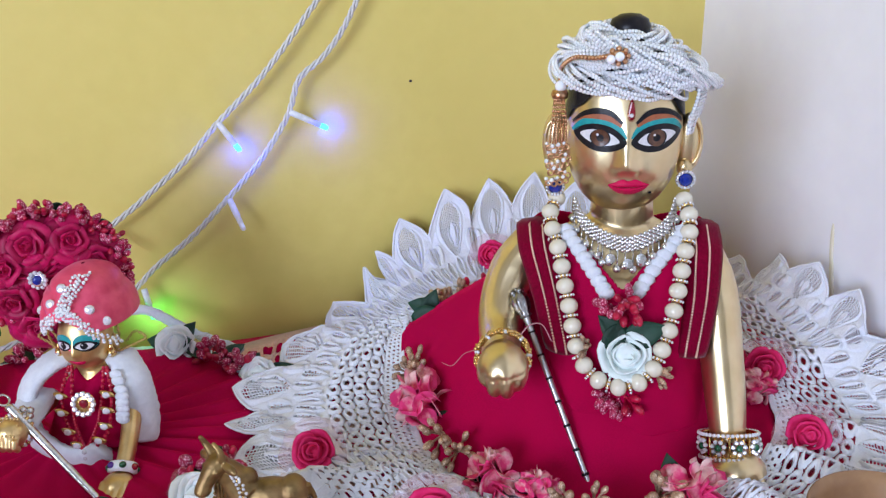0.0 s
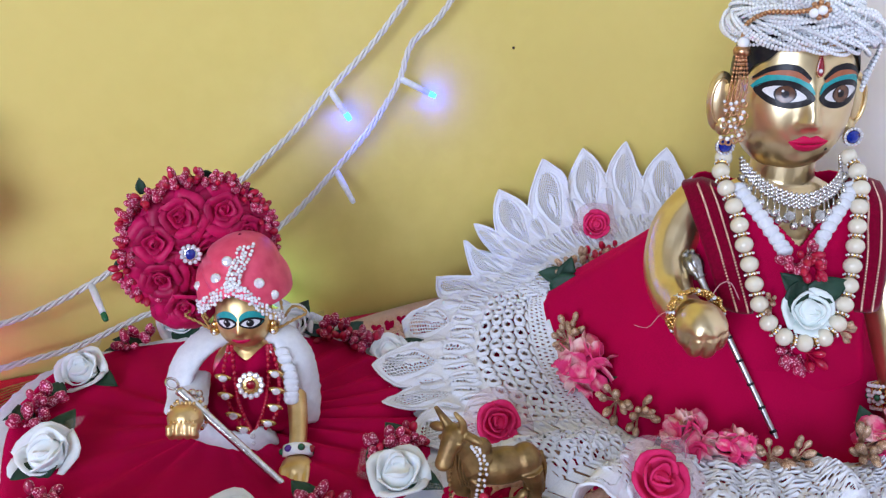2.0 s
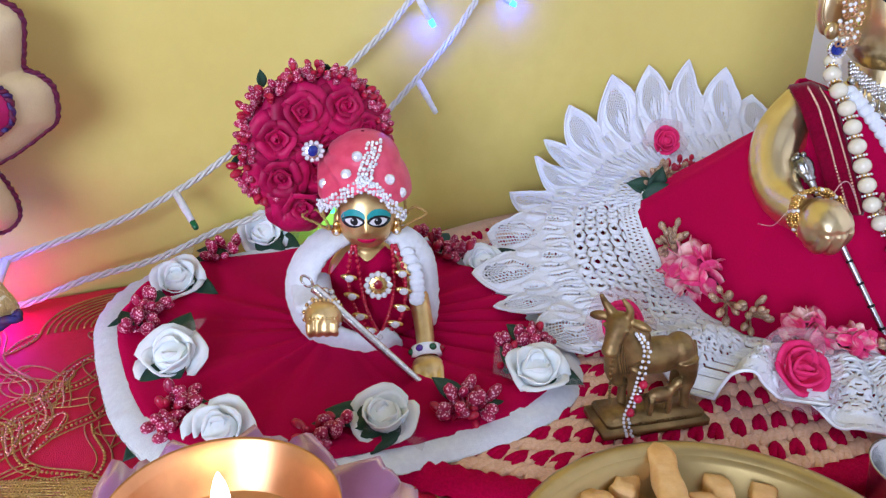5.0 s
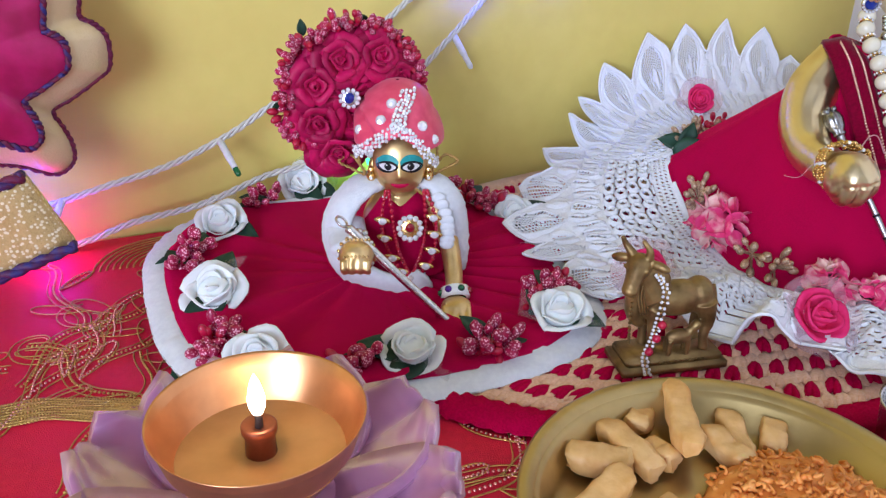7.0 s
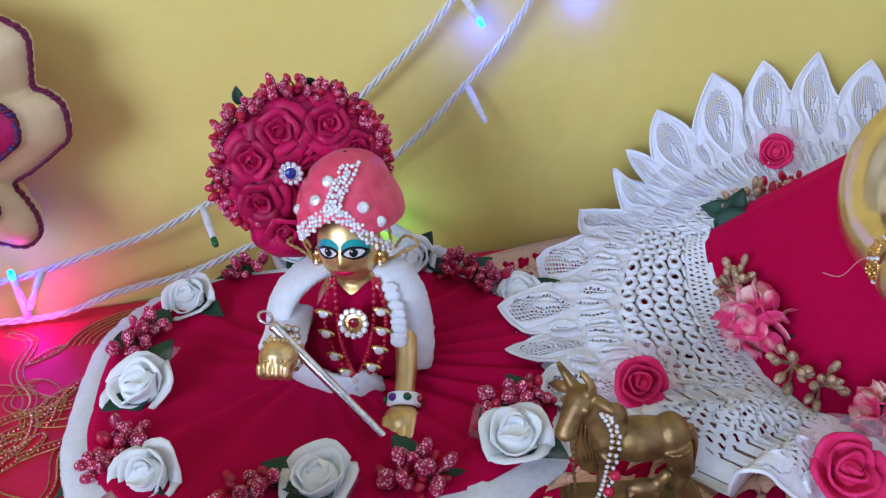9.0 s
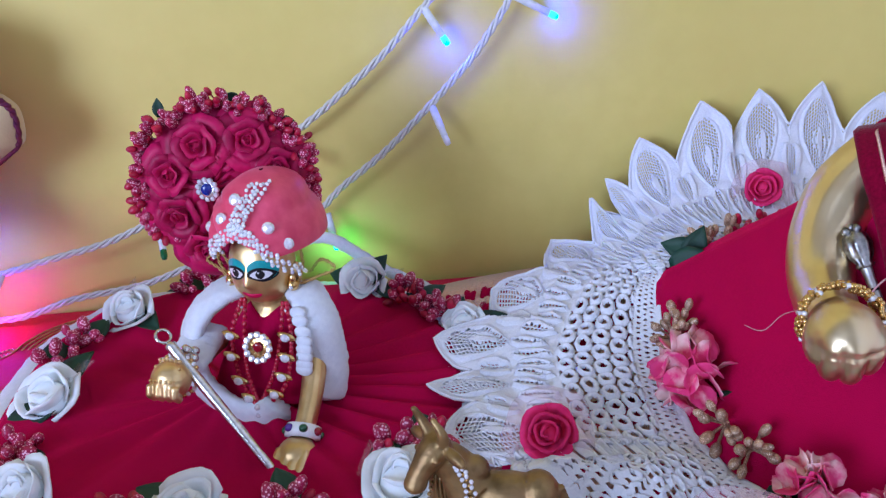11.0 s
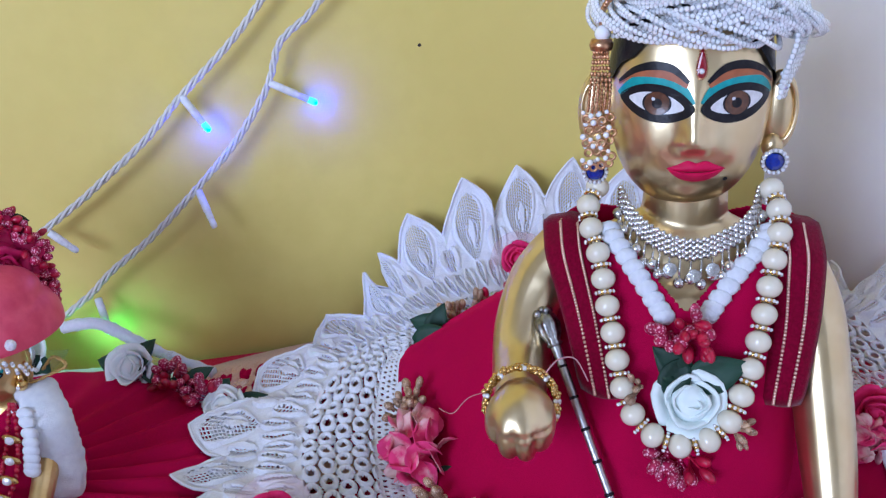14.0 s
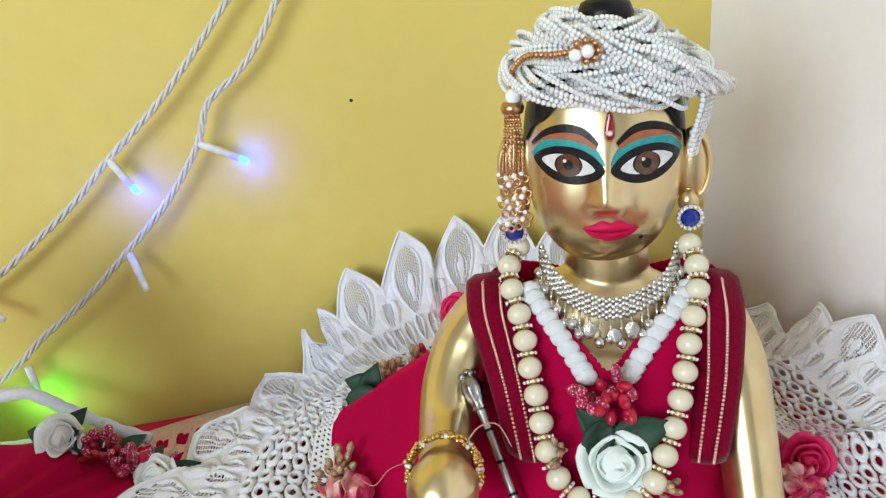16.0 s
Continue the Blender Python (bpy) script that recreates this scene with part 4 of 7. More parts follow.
# the raised fist, its fingers curled under
vs, fs = unit_ball(64, 44)
knuckles = []
for v in vs:
    low = max(0, min(1, (0.40 - v[2]) * 1.8)) * max(0, min(1, 0.6 - v[1] * 1.5))
    groove = low * (0.20 * abs(math.sin(5.2 * v[0] + 0.4)) ** 0.5 - 0.16)
    crease = -0.05 * math.exp(-((v[2] - 0.02 - 0.10 * v[0]) / 0.06) ** 2) * max(0, -v[1])
    k = 1 + groove + crease
    knuckles.append((-0.0717 + 0.0156 * v[0] * k, -0.0940 + 0.0175 * v[1] * k, 0.0870 + (0.0155 if v[2] > 0 else 0.0185) * v[2] * k))
idol.add(knuckles, fs, 0)
# ears
for s in (-1, 1):
    x = HC[0] + s * 0.0408
    idol.ball((x + s * 0.0022, 0.0075, 0.2030), (0.0092, 0.0056, 0.0200), 0, 22, 16)
    idol.tube([(x + s * 0.0034 + 0.0060 * math.cos(a) * s, 0.0030, 0.2040 + 0.0145 * math.sin(a)) for a in np.linspace(-1.9, 2.2, 20)], 0.0011, 0, 7)
    idol.ball((x, 0.003, 0.1870), (0.0052, 0.0042, 0.0060), 0, 12, 9)
# black hair under the strands and the topknot
rows = []
for v in np.linspace(0, 0.985, 24):
    row = []
    for a in np.linspace(0, 2 * math.pi, 110, endpoint=False):
        c, s = math.cos(a), math.sin(a)
        low = 0.2480 - 0.028 * abs(c) ** 2.4 + 0.0012 * math.sin(14 * a) if s < 0 else 0.220 - 0.026 * min(1, 3 * s)
        z = low + (HC[2] + 0.0600 - low) * v
        k = (1 - min(1, abs(z - HC[2]) / 0.0602) ** HP) ** (1 / HP) * (abs(c) ** HP + abs(s) ** HP) ** (-1 / HP)
        row.append((HC[0] + (HA + 0.0012) * k * c, (0.0358 if s < 0 else 0.0435) * k * s, z))
    rows.append(row)
idol.grid(rows, 1, True)
idol.lathe([(0.0001, 0.2885), (0.006, 0.2878), (0.0112, 0.2850), (0.0130, 0.2805), (0.0122, 0.275), (0.010, 0.269), (0.010, 0.260)], 1, 28, Matrix.Translation((0.0015, 0.004, -0.003)))


def paint(outline, mat, lift=0.00035, rings=5, swell=0.0):
    """A painted patch that lies on the face; outline turns round its middle."""
    o = np.array(outline, float)
    c = o.mean(0)
    rows = [[(x, face_y(x, z) - lift - swell * (1 - (k / rings) ** 2), z) for x, z in c + (o - c) * max(k / rings, 0.001)] for k in range(rings + 1)]
    idol.grid(rows, mat, True)


def stroke(line, widths, mat, lift=0.0004, n=24):
    """A painted brush stroke on the face."""
    p = spline(line, n)
    w = np.interp(np.linspace(0, 1, n), np.linspace(0, 1, len(widths)), widths)
    t = np.gradient(p, axis=0)
    t /= np.linalg.norm(t, axis=1)[:, None]
    s = np.stack([-t[:, 1], t[:, 0]], -1)
    idol.grid([[(x, face_y(x, z) - lift, z) for x, z in p + s * (w * o)[:, None]] for o in (-0.5, -0.17, 0.17, 0.5)], mat)


def almond(cx, cz, a, up, down, s):
    out = []
    for k in range(40):
        w = 2 * math.pi * k / 40
        x = math.cos(w)
        out.append((cx + a * x, cz + (up if math.sin(w) > 0 else down) * math.sin(w) * (1 - 0.35 * abs(x) ** 3) + 0.0016 * s * x))
    return out


for s, cx in ((-1, -0.0160), (1, 0.0182)):
    stroke([(cx - s * 0.0150, 0.2150), (cx - s * 0.0100, 0.2215), (cx, 0.2248), (cx + s * 0.0100, 0.2232), (cx + s * 0.0165, 0.2170)], (0.0022, 0.0042, 0.0046, 0.0042, 0.0016), 3, 0.00030)
    stroke([(cx - s * 0.0125, 0.2225), (cx - s * 0.0060, 0.2266), (cx + s * 0.0020, 0.2278), (cx + s * 0.0110, 0.2262), (cx + s * 0.0165, 0.2215)], (0.0020, 0.0040, 0.0036, 0.0020, 0.0010), 4, 0.00034)
    stroke([(cx - s * 0.0130, 0.2240), (cx - s * 0.0060, 0.2298), (cx + s * 0.0020, 0.2310), (cx + s * 0.0100, 0.2285), (cx + s * 0.0165, 0.2225)], (0.0016, 0.0034, 0.0038, 0.0028, 0.0010), 1, 0.00045)
    paint(almond(cx, 0.2146, 0.0158, 0.0084, 0.0086, s), 1, 0.00042)
    paint(almond(cx + s * 0.0002, 0.2146, 0.0117, 0.0047, 0.0044, s), 2, 0.00060)
    for rad, m_, lift in ((0.0062, 1, 0.00075), (0.0053, 5, 0.00090), (0.0022, 1, 0.00105)):
        paint([(cx + rad * math.cos(w), 0.2146 + min(rad, 0.0052) * math.sin(w)) for w in np.linspace(0, 2 * math.pi, 28, endpoint=False)], m_, lift, 3)
    paint([(cx - 0.0016 + 0.0008 * math.cos(w), 0.2165 + 0.0008 * math.sin(w)) for w in np.linspace(0, 2 * math.pi, 10, endpoint=False)], 2, 0.00120, 2)
upper = [(-0.0130, 0.1846), (-0.0085, 0.1868), (-0.0040, 0.1888), (0.0, 0.1878), (0.0040, 0.1888), (0.0085, 0.1868), (0.0130, 0.1846), (0.0080, 0.1838), (0.0, 0.1836), (-0.0080, 0.1838)]
lower = [(-0.0120, 0.1842), (-0.0060, 0.1834), (0.0, 0.1832), (0.0060, 0.1834), (0.0120, 0.1842), (0.0085, 0.1805), (0.0045, 0.1785), (0.0, 0.1779), (-0.0045, 0.1785), (-0.0085, 0.1805)]
for lip in (upper, lower):
    paint([(x + 0.0026, z) for x, z in spline(lip, 40, True)], 6, 0.0004, 6, 0.0016)
paint([(0.0165 + 0.0011 * math.cos(w), 0.1785 + 0.0011 * math.sin(w)) for w in np.linspace(0, 2 * math.pi, 12, endpoint=False)], 1, 0.0004, 2)
tilak = [(0.0020 + 0.0034 * math.sin(w) * (0.55 - 0.45 * math.cos(w)), 0.2335 + 0.0078 * math.cos(w)) for w in np.linspace(0, 2 * math.pi, 34, endpoint=False)]
paint(tilak, 7, 0.0006, 4, 0.0006)
for x, z in tilak:
    idol.ball((x, face_y(x, z) - 0.0011, z), 0.0005, 8, 6, 4)
idol.ball((0.0020, face_y(0.002, 0.2290) - 0.001, 0.2290), 0.0013, 2, 8, 6)
whole("large_idol", idol, [BRASS, BLACK, WHITEPAINT, TEAL, RUST, BROWN, LIPS, REDGEM, ROSEGOLD], "polished brass idol with painted eyes and crimson lips", "statue", BIG)

# ---------------------------------------------------------------- bodice
bodice = thing("large_bodice", "crimson bodice with velvet shoulder bands and a white pompom neckline", "bodice", BIG)
rows = []
SECTIONS = ((0.158, 0.040, 0.022, 0.002), (0.150, 0.056, 0.030, 0.000), (0.138, 0.060, 0.0355, -0.001), (0.120, 0.060, 0.0430, -0.001), (0.100, 0.058, 0.0525, -0.002), (0.080, 0.058, 0.0610, -0.003), (0.060, 0.060, 0.0660, -0.004), (0.030, 0.066, 0.0700, -0.004))
for zz in np.linspace(0, len(SECTIONS) - 1, 110):
    i = min(int(zz), len(SECTIONS) - 2)
    s = np.array(SECTIONS[i]) + (zz - i) * (np.array(SECTIONS[i + 1]) - np.array(SECTIONS[i]))
    rows.append([(s[1] * math.copysign(abs(math.cos(a)) ** 0.85, math.cos(a)), s[3] + s[2] * math.copysign(abs(math.sin(a)) ** 0.9, math.sin(a)) + 0.0008 * math.sin(11 * a + 30 * s[0]), s[0]) for a in np.linspace(0, 2 * math.pi, 300, endpoint=False)])
g = np.array(rows)
flat, fs = g.reshape(-1, 3), []
for i in range(109):
    for j in range(300):
        q = (i * 300 + j, i * 300 + (j + 1) % 300, (i + 1) * 300 + (j + 1) % 300, (i + 1) * 300 + j)
        c = flat[list(q)].mean(0)
        if c[2] < 0.150 - 0.35 * max(0, 0.042 - abs(c[0])) and not (c[1] < 0 and abs(c[0] - 0.001) < (c[2] - 0.119) * 0.95):
            fs.append(q)
for v in flat:
    if v[1] < 0 and v[2] > 0.119 and abs(v[0] - 0.001) < (v[2] - 0.119) * 0.95:
        v[0] = 0.001 + math.copysign((v[2] - 0.119) * 0.95, v[0] - 0.001)
ob = part("cloth", Mesh().add(flat, fs), RED, bodice)
ob.modifiers.new("thick", "SOLIDIFY").thickness = 0.0015


def front_y(x, z):
    """The bodice's front."""
    zs = [s[0] for s in SECTIONS][::-1]
    rx, ry, cy = [float(np.interp(z, zs, [s[k] for s in SECTIONS][::-1])) for k in (1, 2, 3)]
    return cy - ry * max(0.05, 1 - (abs(x) / rx) ** 2.2) ** 0.5


for s, line in ((-1, ((-0.0375, 0.082), (-0.0460, 0.114), (-0.0535, 0.138), (-0.0560, 0.149))), (1, ((0.0455, 0.080), (0.0510, 0.112), (0.0525, 0.138), (0.0520, 0.150)))):
    p = spline(line, 20)
    band_rows = []
    for k, (x, z) in enumerate(p):
        v = k / 19
        o_end = 0.0112 * (0.78 + 0.22 * min(1, 1.6 * v))
        band_rows.append([(x + o, min(front_y(x + o * 0.5, z) - 0.0085, float(np.interp(z, [0.080, 0.113, 0.138, 0.150], [-0.0540, -0.0400, -0.0280, -0.0170]))) - 0.0028 * math.cos(o * 200) + (0.020 * max(0, v - 0.75) * 4) ** 1.0 * 0.35, z + 0.004 * v * (1 - abs(o) / 0.0125)) for o in np.linspace(-o_end, o_end, 9)])
    band_rows.insert(0, [(q[0] * 0.97, q[1] + 0.011, q[2] + 0.0015) for q in band_rows[0]])
    last = band_rows[-1]
    for b in (0.008, 0.016, 0.024):
        band_rows.append([(q[0] * (1 - 0.2 * b / 0.036), q[1] + b, q[2] - 0.7 * b * b / 0.036 + 0.0015) for q in last])
    band = part("shoulder_band", Mesh().slab(band_rows, 0.0035), VELVET, bodice, "maroon velvet shoulder band")
    for col in (3, 6) if s < 0 else (2, 5):
        beads = Mesh()
        line3 = spline([Vector(r_[col]) + Vector((0, -0.0024, 0.0006)) for r_ in band_rows[1:-1]], 72)
        for q in line3:
            beads.ball(q, (0.0008, 0.0008, 0.0009), 0, 6, 4)
        part("gold_piping", beads, PIPING, band, "row of tiny gold beads")
for side in (((-0.035, 0.152), (-0.022, 0.136), (-0.009, 0.118)), ((0.039, 0.152), (0.025, 0.138), (0.0105, 0.119))):
    for k, (x, z) in enumerate(spline(side, 10)):
        pom = Mesh().ball((0, 0, 0), (0.0052, 0.0040, 0.0043), 0, 18, 12)
        pom.v[0] *= np.array([1 + 0.12 * noise.noise(Vector(p) * 900) + 0.10 * noise.noise(Vector(p) * 2200) for p in pom.v[0]])[:, None]
        part("pompom", pom, FUR, bodice, "white fluffy pompom", at=Matrix.Translation((x, front_y(x, z) - 0.0035, z)))

# ---------------------------------------------------------------- pearl strands round the head
turban = Mesh()
RT = random.Random(5)


def strands(path, count, fat, bead, twist, jitter=0.15, closed=True, wild=0.0):
    """Twisted strings of seed pearls along a path."""
    p = np.array(path)
    n = len(p)
    t = np.roll(p, -1, 0) - np.roll(p, 1, 0) if closed else np.gradient(p, axis=0)
    t /= np.linalg.norm(t, axis=1)[:, None]
    out = p - p.mean(0)
    out /= np.linalg.norm(out, axis=1)[:, None]
    up = np.cross(t, out)
    for k in range(count):
        a0, rr = 2 * math.pi * k / count + RT.uniform(-0.3, 0.3), fat * RT.uniform(0.75, 1.0)
        w = np.linspace(0, 2 * math.pi * twist, n) + a0
        line = p + rr * (np.cos(w)[:, None] * out + np.sin(w)[:, None] * up * 0.9)
        ph = RT.uniform(0, 6.28)
        line = line + wild * up * np.sin(np.linspace(0, 2 * math.pi * RT.choice((1, 2, 3)), n) + ph)[:, None] + 0.4 * wild * out * np.sin(np.linspace(0, 2 * math.pi * 2, n) + 2 * ph)[:, None]
        seg = np.linalg.norm(np.diff(line, axis=0), axis=1)
        along = np.r_[0, np.cumsum(seg)]
        for d in np.arange(0, along[-1], bead * 1.02):
            q = [np.interp(d, along, line[:, c]) for c in range(3)]
            turban.ball(q, bead * 0.54, 0, 6, 5)


def loop(rx, ry, z0, tiltx, tilty, cx=0.002, cy=0.002, n=90, wave=0.0):
    return [(cx + rx * math.cos(a), cy + ry * math.sin(a), z0 + tiltx * math.cos(a) + tilty * math.sin(a) + wave * math.sin(2 * a)) for a in np.linspace(0, 2 * math.pi, n, endpoint=False)]


strands(loop(0.0425, 0.0400, 0.2500, -0.0030, 0.004), 15, 0.0070, 0.0023, 3, wild=0.0022)
strands(loop(0.0395, 0.0385, 0.2570, -0.0065, 0.003, 0.004), 15, 0.0068, 0.0023, -3, wild=0.0026)
strands(loop(0.0285, 0.0310, 0.2655, -0.0045, 0.002, 0.003), 15, 0.0066, 0.0023, 2, wild=0.0022)
strands(loop(0.0200, 0.0225, 0.2725, -0.0025, 0.001, 0.001), 12, 0.0054, 0.0023, -2, wild=0.0012)
strands(spline([(-0.022, -0.028, 0.273), (-0.006, -0.037, 0.2680), (0.014, -0.039, 0.2610), (0.034, -0.030, 0.2530), (0.048, -0.014, 0.2460), (0.055, 0.002, 0.243)], 60), 16, 0.0076, 0.0023, 1.2, closed=False, wild=0.0024)
# ends that hang behind the ear
for k in range(16):
    u = k / 15
    line = spline([(0.040 + 0.008 * u, -0.024 + 0.016 * u, 0.251), (0.0425 + 0.0065 * u, -0.021 + 0.014 * u, 0.240), (0.0405 + 0.006 * u + 0.001 * math.sin(3 * k), -0.018 + 0.013 * u, 0.228), (0.0385 + 0.005 * u, -0.014 + 0.011 * u, 0.217 - 0.006 * math.sin(2.3 * k))], 40)
    run = np.r_[0, np.cumsum(np.linalg.norm(np.diff(line, axis=0), axis=1))]
    for d in np.arange(0, run[-1], 0.00245):
        turban.ball([np.interp(d, run, line[:, c]) for c in range(3)], 0.00134, 0, 6, 5)
whole("pearl_headdress", turban, PEARL, "twisted strands of white seed pearls wound round the idol's head", "headdress", BIG, kind="stuff")

# ---------------------------------------------------------------- hair ornament with hanging chains
orn = thing("hair_ornament", "rose-gold hair ornament with pearl-tipped chains", "ornament", BIG)
m = Mesh()
for k in range(16):
    a = 2 * math.pi * k / 8
    m.ball((-0.008 + 0.0052 * math.cos(a) * (1 if k < 8 else 0.5), -0.0450, 0.2655 + 0.0042 * math.sin(a) * (1 if k < 8 else 0.5)), 0.0017, 0, 8, 6)
part("clasp", m, ROSEGOLD, orn, "cluster of rose-gold beads")
for k, (x, z) in enumerate(((-0.0075, 0.2655), (-0.0125, 0.2640))):
    part("pearl", Mesh().ball((x, -0.0475, z), 0.0028, 0, 12, 8), PEARL, orn)
m = Mesh()
for q in spline([(-0.012, -0.0445, 0.2655), (-0.022, -0.0405, 0.2640), (-0.033, -0.031, 0.2630), (-0.040, -0.020, 0.2560), (-0.041, -0.017, 0.2480)], 24):
    m.ball(q, (0.0014, 0.0014, 0.0016), 0, 7, 5)
part("chain", m, ROSEGOLD, orn)
part("pearl", Mesh().ball((-0.0405, -0.018, 0.2440), 0.0038, 0, 14, 10), PEARL, orn, "large white pearl")
m = Mesh().lathe([(0.0005, 0.0015), (0.0045, 0.001), (0.0055, -0.0015), (0.0048, -0.004), (0.001, -0.0045)], 0, 18, Matrix.Translation((-0.0410, -0.018, 0.2405)))
part("cap", m, ROSEGOLD, orn)
for k in range(6):
    x = -0.0455 + 0.0018 * k
    m = Mesh()
    for q in spline([(x * 0.6 - 0.0166, -0.018 - 0.001 * (k % 2), 0.2370), (x, -0.019 - 0.0012 * (k % 3), 0.2200), (x * 1.02, -0.018 - 0.0012 * (k % 3), 0.2090 - 0.0012 * (k % 2))], 16):
        m.ball(q, (0.0009, 0.0009, 0.0013), 0, 6, 4)
    part("hanging_chain", m, ROSEGOLD, orn)
for row in range(5):
    for k in range(4):
        x, z = -0.0485 + 0.0036 * k + 0.0012 * (row % 2), 0.2080 - 0.0056 * row + 0.0012 * math.sin(5 * k + 3 * row)
        drop = part("drop", Mesh().ball((x, -0.0195 - 0.0018 * (k % 2), z), 0.0011 + 0.0002 * ((k + row) % 3), 0, 9, 7), PEARL, orn)
        part("link", Mesh().tube([(x + 0.0016 + 0.0017 * math.cos(a), -0.0200, z - 0.0028 + 0.0017 * math.sin(a)) for a in np.linspace(0, 2 * math.pi, 10, endpoint=False)], 0.0007, 0, 5, True), ROSEGOLD, drop)

# ---------------------------------------------------------------- earrings
for x, y, z in ((-0.0425, -0.0115, 0.1775), (0.0405, -0.0090, 0.1825)):
    ear = thing("earring", "round blue stone earring ringed with rhinestones", "earring", BIG @ Matrix.Translation((x, y, z)), "pair of earrings")
    part("stone", Mesh().lathe([(0.0001, -0.0032), (0.0022, -0.0030), (0.0040, -0.0014), (0.0042, 0.0012)], 0, 10, Matrix.Rotation(radians(90), 4, "X") @ Matrix.Rotation(radians(180), 4, "X"), None), BLUEGEM, ear, smooth=False)
    part("setting", Mesh().lathe([(0.0001, 0.0016), (0.0060, 0.0014), (0.0064, 0), (0.0060, -0.0010), (0.0044, -0.0012)], 0, 28, Matrix.Rotation(radians(-90), 4, "X")), SILVER, ear)
    for k in range(16):
        a = 2 * math.pi * k / 16
        part("rhinestone", Mesh().ball((0.0055 * math.cos(a), -0.0014, 0.0055 * math.sin(a)), 0.00095, 0, 6, 4), CRYSTAL, ear, smooth=False)

# ---------------------------------------------------------------- silver necklace
neck = thing("silver_necklace", "silver mesh necklace with small bells", "necklace", BIG)
m = Mesh()
arc = spline([(-0.0300, -0.008, 0.168), (-0.0235, -0.0225, 0.160), (-0.0120, -0.0310, 0.1530), (0.003, -0.0340, 0.1495), (0.018, -0.0305, 0.1535), (0.0295, -0.0220, 0.160), (0.0350, -0.008, 0.168)], 60)
for row in range(4):
    for k, q in enumerate(arc):
        d = row * 0.0022
        m.ball((q[0] * (1 + d), q[1] - d * 0.55, q[2] - d + 0.001 * (k % 2)), (0.0013, 0.0009, 0.0016), 0, 6, 4)
part("mesh_collar", m, SILVER, neck)
for k in range(21):
    q = arc[1 + int(k * 2.85)]
    down = 0.010 + 0.005 * math.sin(math.pi * k / 20) + 0.003 * (k % 2)
    b = part("bell", Mesh().ball((q[0] * 1.04, q[1] - 0.0075, q[2] - down), (0.0028, 0.0028, 0.0030), 0, 10, 7).tube([(q[0] * 1.02, q[1] - 0.005, q[2] - 0.007), (q[0] * 1.04, q[1] - 0.0075, q[2] - down + 0.002)], 0.0006, 0, 5), SILVER, neck)
for x, z in ((-0.007, 0.1395), (0.004, 0.1365), (0.012, 0.1400)):
    part("flat_drop", Mesh().lathe([(0.0001, 0.0008), (0.0032, 0.0006), (0.0034, -0.0006), (0.0001, -0.0008)], 0, 8, Matrix.Translation((x, -0.0425, z)) @ Matrix.Rotation(radians(75), 4, "X")), SILVER, neck, smooth=False)

# ---------------------------------------------------------------- ivory bead garland with its flower
gar = thing("bead_garland", "ivory bead garland with rhinestone spacers and a white rose pendant", "garland", BIG)
GPATH = [(-0.040, -0.005, 0.170), (-0.0455, -0.019, 0.161), (-0.0425, -0.030, 0.150), (-0.0385, -0.0375, 0.139), (-0.036, -0.0455, 0.126), (-0.0325, -0.0530, 0.112), (-0.0290, -0.0620, 0.096), (-0.0255, -0.0685, 0.084), (-0.0175, -0.0745, 0.0735), (-0.0055, -0.0780, 0.0685),
         (0.0065, -0.0780, 0.0690), (0.0180, -0.0740, 0.0755), (0.0245, -0.0675, 0.0870), (0.0295, -0.0600, 0.099), (0.0335, -0.0520, 0.113), (0.0365, -0.0445, 0.127), (0.0390, -0.0370, 0.140), (0.0420, -0.0295, 0.151), (0.0430, -0.019, 0.161), (0.040, -0.005, 0.170)]
gfine = spline(GPATH, 400)
along = np.r_[0, np.cumsum(np.linalg.norm(np.diff(gfine, axis=0), axis=1))]
count = 23
bead_data = Mesh().ball((0, 0, 0), (0.0058, 0.0058, 0.0053), 0, 20, 14).data("bead", IVORY)
ring_m = Mesh().lathe([(0.0030, 0.0011), (0.0041, 0.0008), (0.0041, -0.0008), (0.0030, -0.0011)], 0, 16)
for k in range(10):
    a = 2 * math.pi * k / 10
    ring_m.ball((0.0042 * math.cos(a), 0.0042 * math.sin(a), 0), 0.0009, 1, 6, 4)
ring_data = ring_m.data("spacer", [GOLD, CRYSTAL])
for k in range(count * 2 - 1):
    d = along[-1] * (0.5 + k) / (2 * count - 1)
    q = Vector([float(np.interp(d, along, gfine[:, c])) for c in range(3)])
    q2 = Vector([float(np.interp(d + 0.002, along, gfine[:, c])) for c in range(3)])
    part("bead" if k % 2 == 0 else "spacer", bead_data if k % 2 == 0 else ring_data, None, gar, at=Matrix.Translation(q) @ aim(q2 - q).to_4x4())
put("mint", gar, (0.003, -0.0620, 0.0805), (0.05, -0.84, 0.55), 0.0165)
put("leaf", gar, (0.004, -0.0600, 0.090), (0.1, -1, 0.3), 0.025, 0.8)
put("leaf", gar, (0.002, -0.0600, 0.091), (-0.1, -1, 0.3), 0.029, -1.15)
put("leaf", gar, (0.000, -0.0590, 0.102), (0, -1, 0.2), 0.024, 2.7)
for x, z, kind in ((0.000, 0.116, "redberry"), (0.005, 0.117, "berry"), (-0.006, 0.112, "berry"), (0.008, 0.112, "redberry"), (0.002, 0.111, "redberry")):
    put(kind, gar, (x, front_y(x, z) - 0.006, z), (x * 30, -1, 0.3), 0.0125)
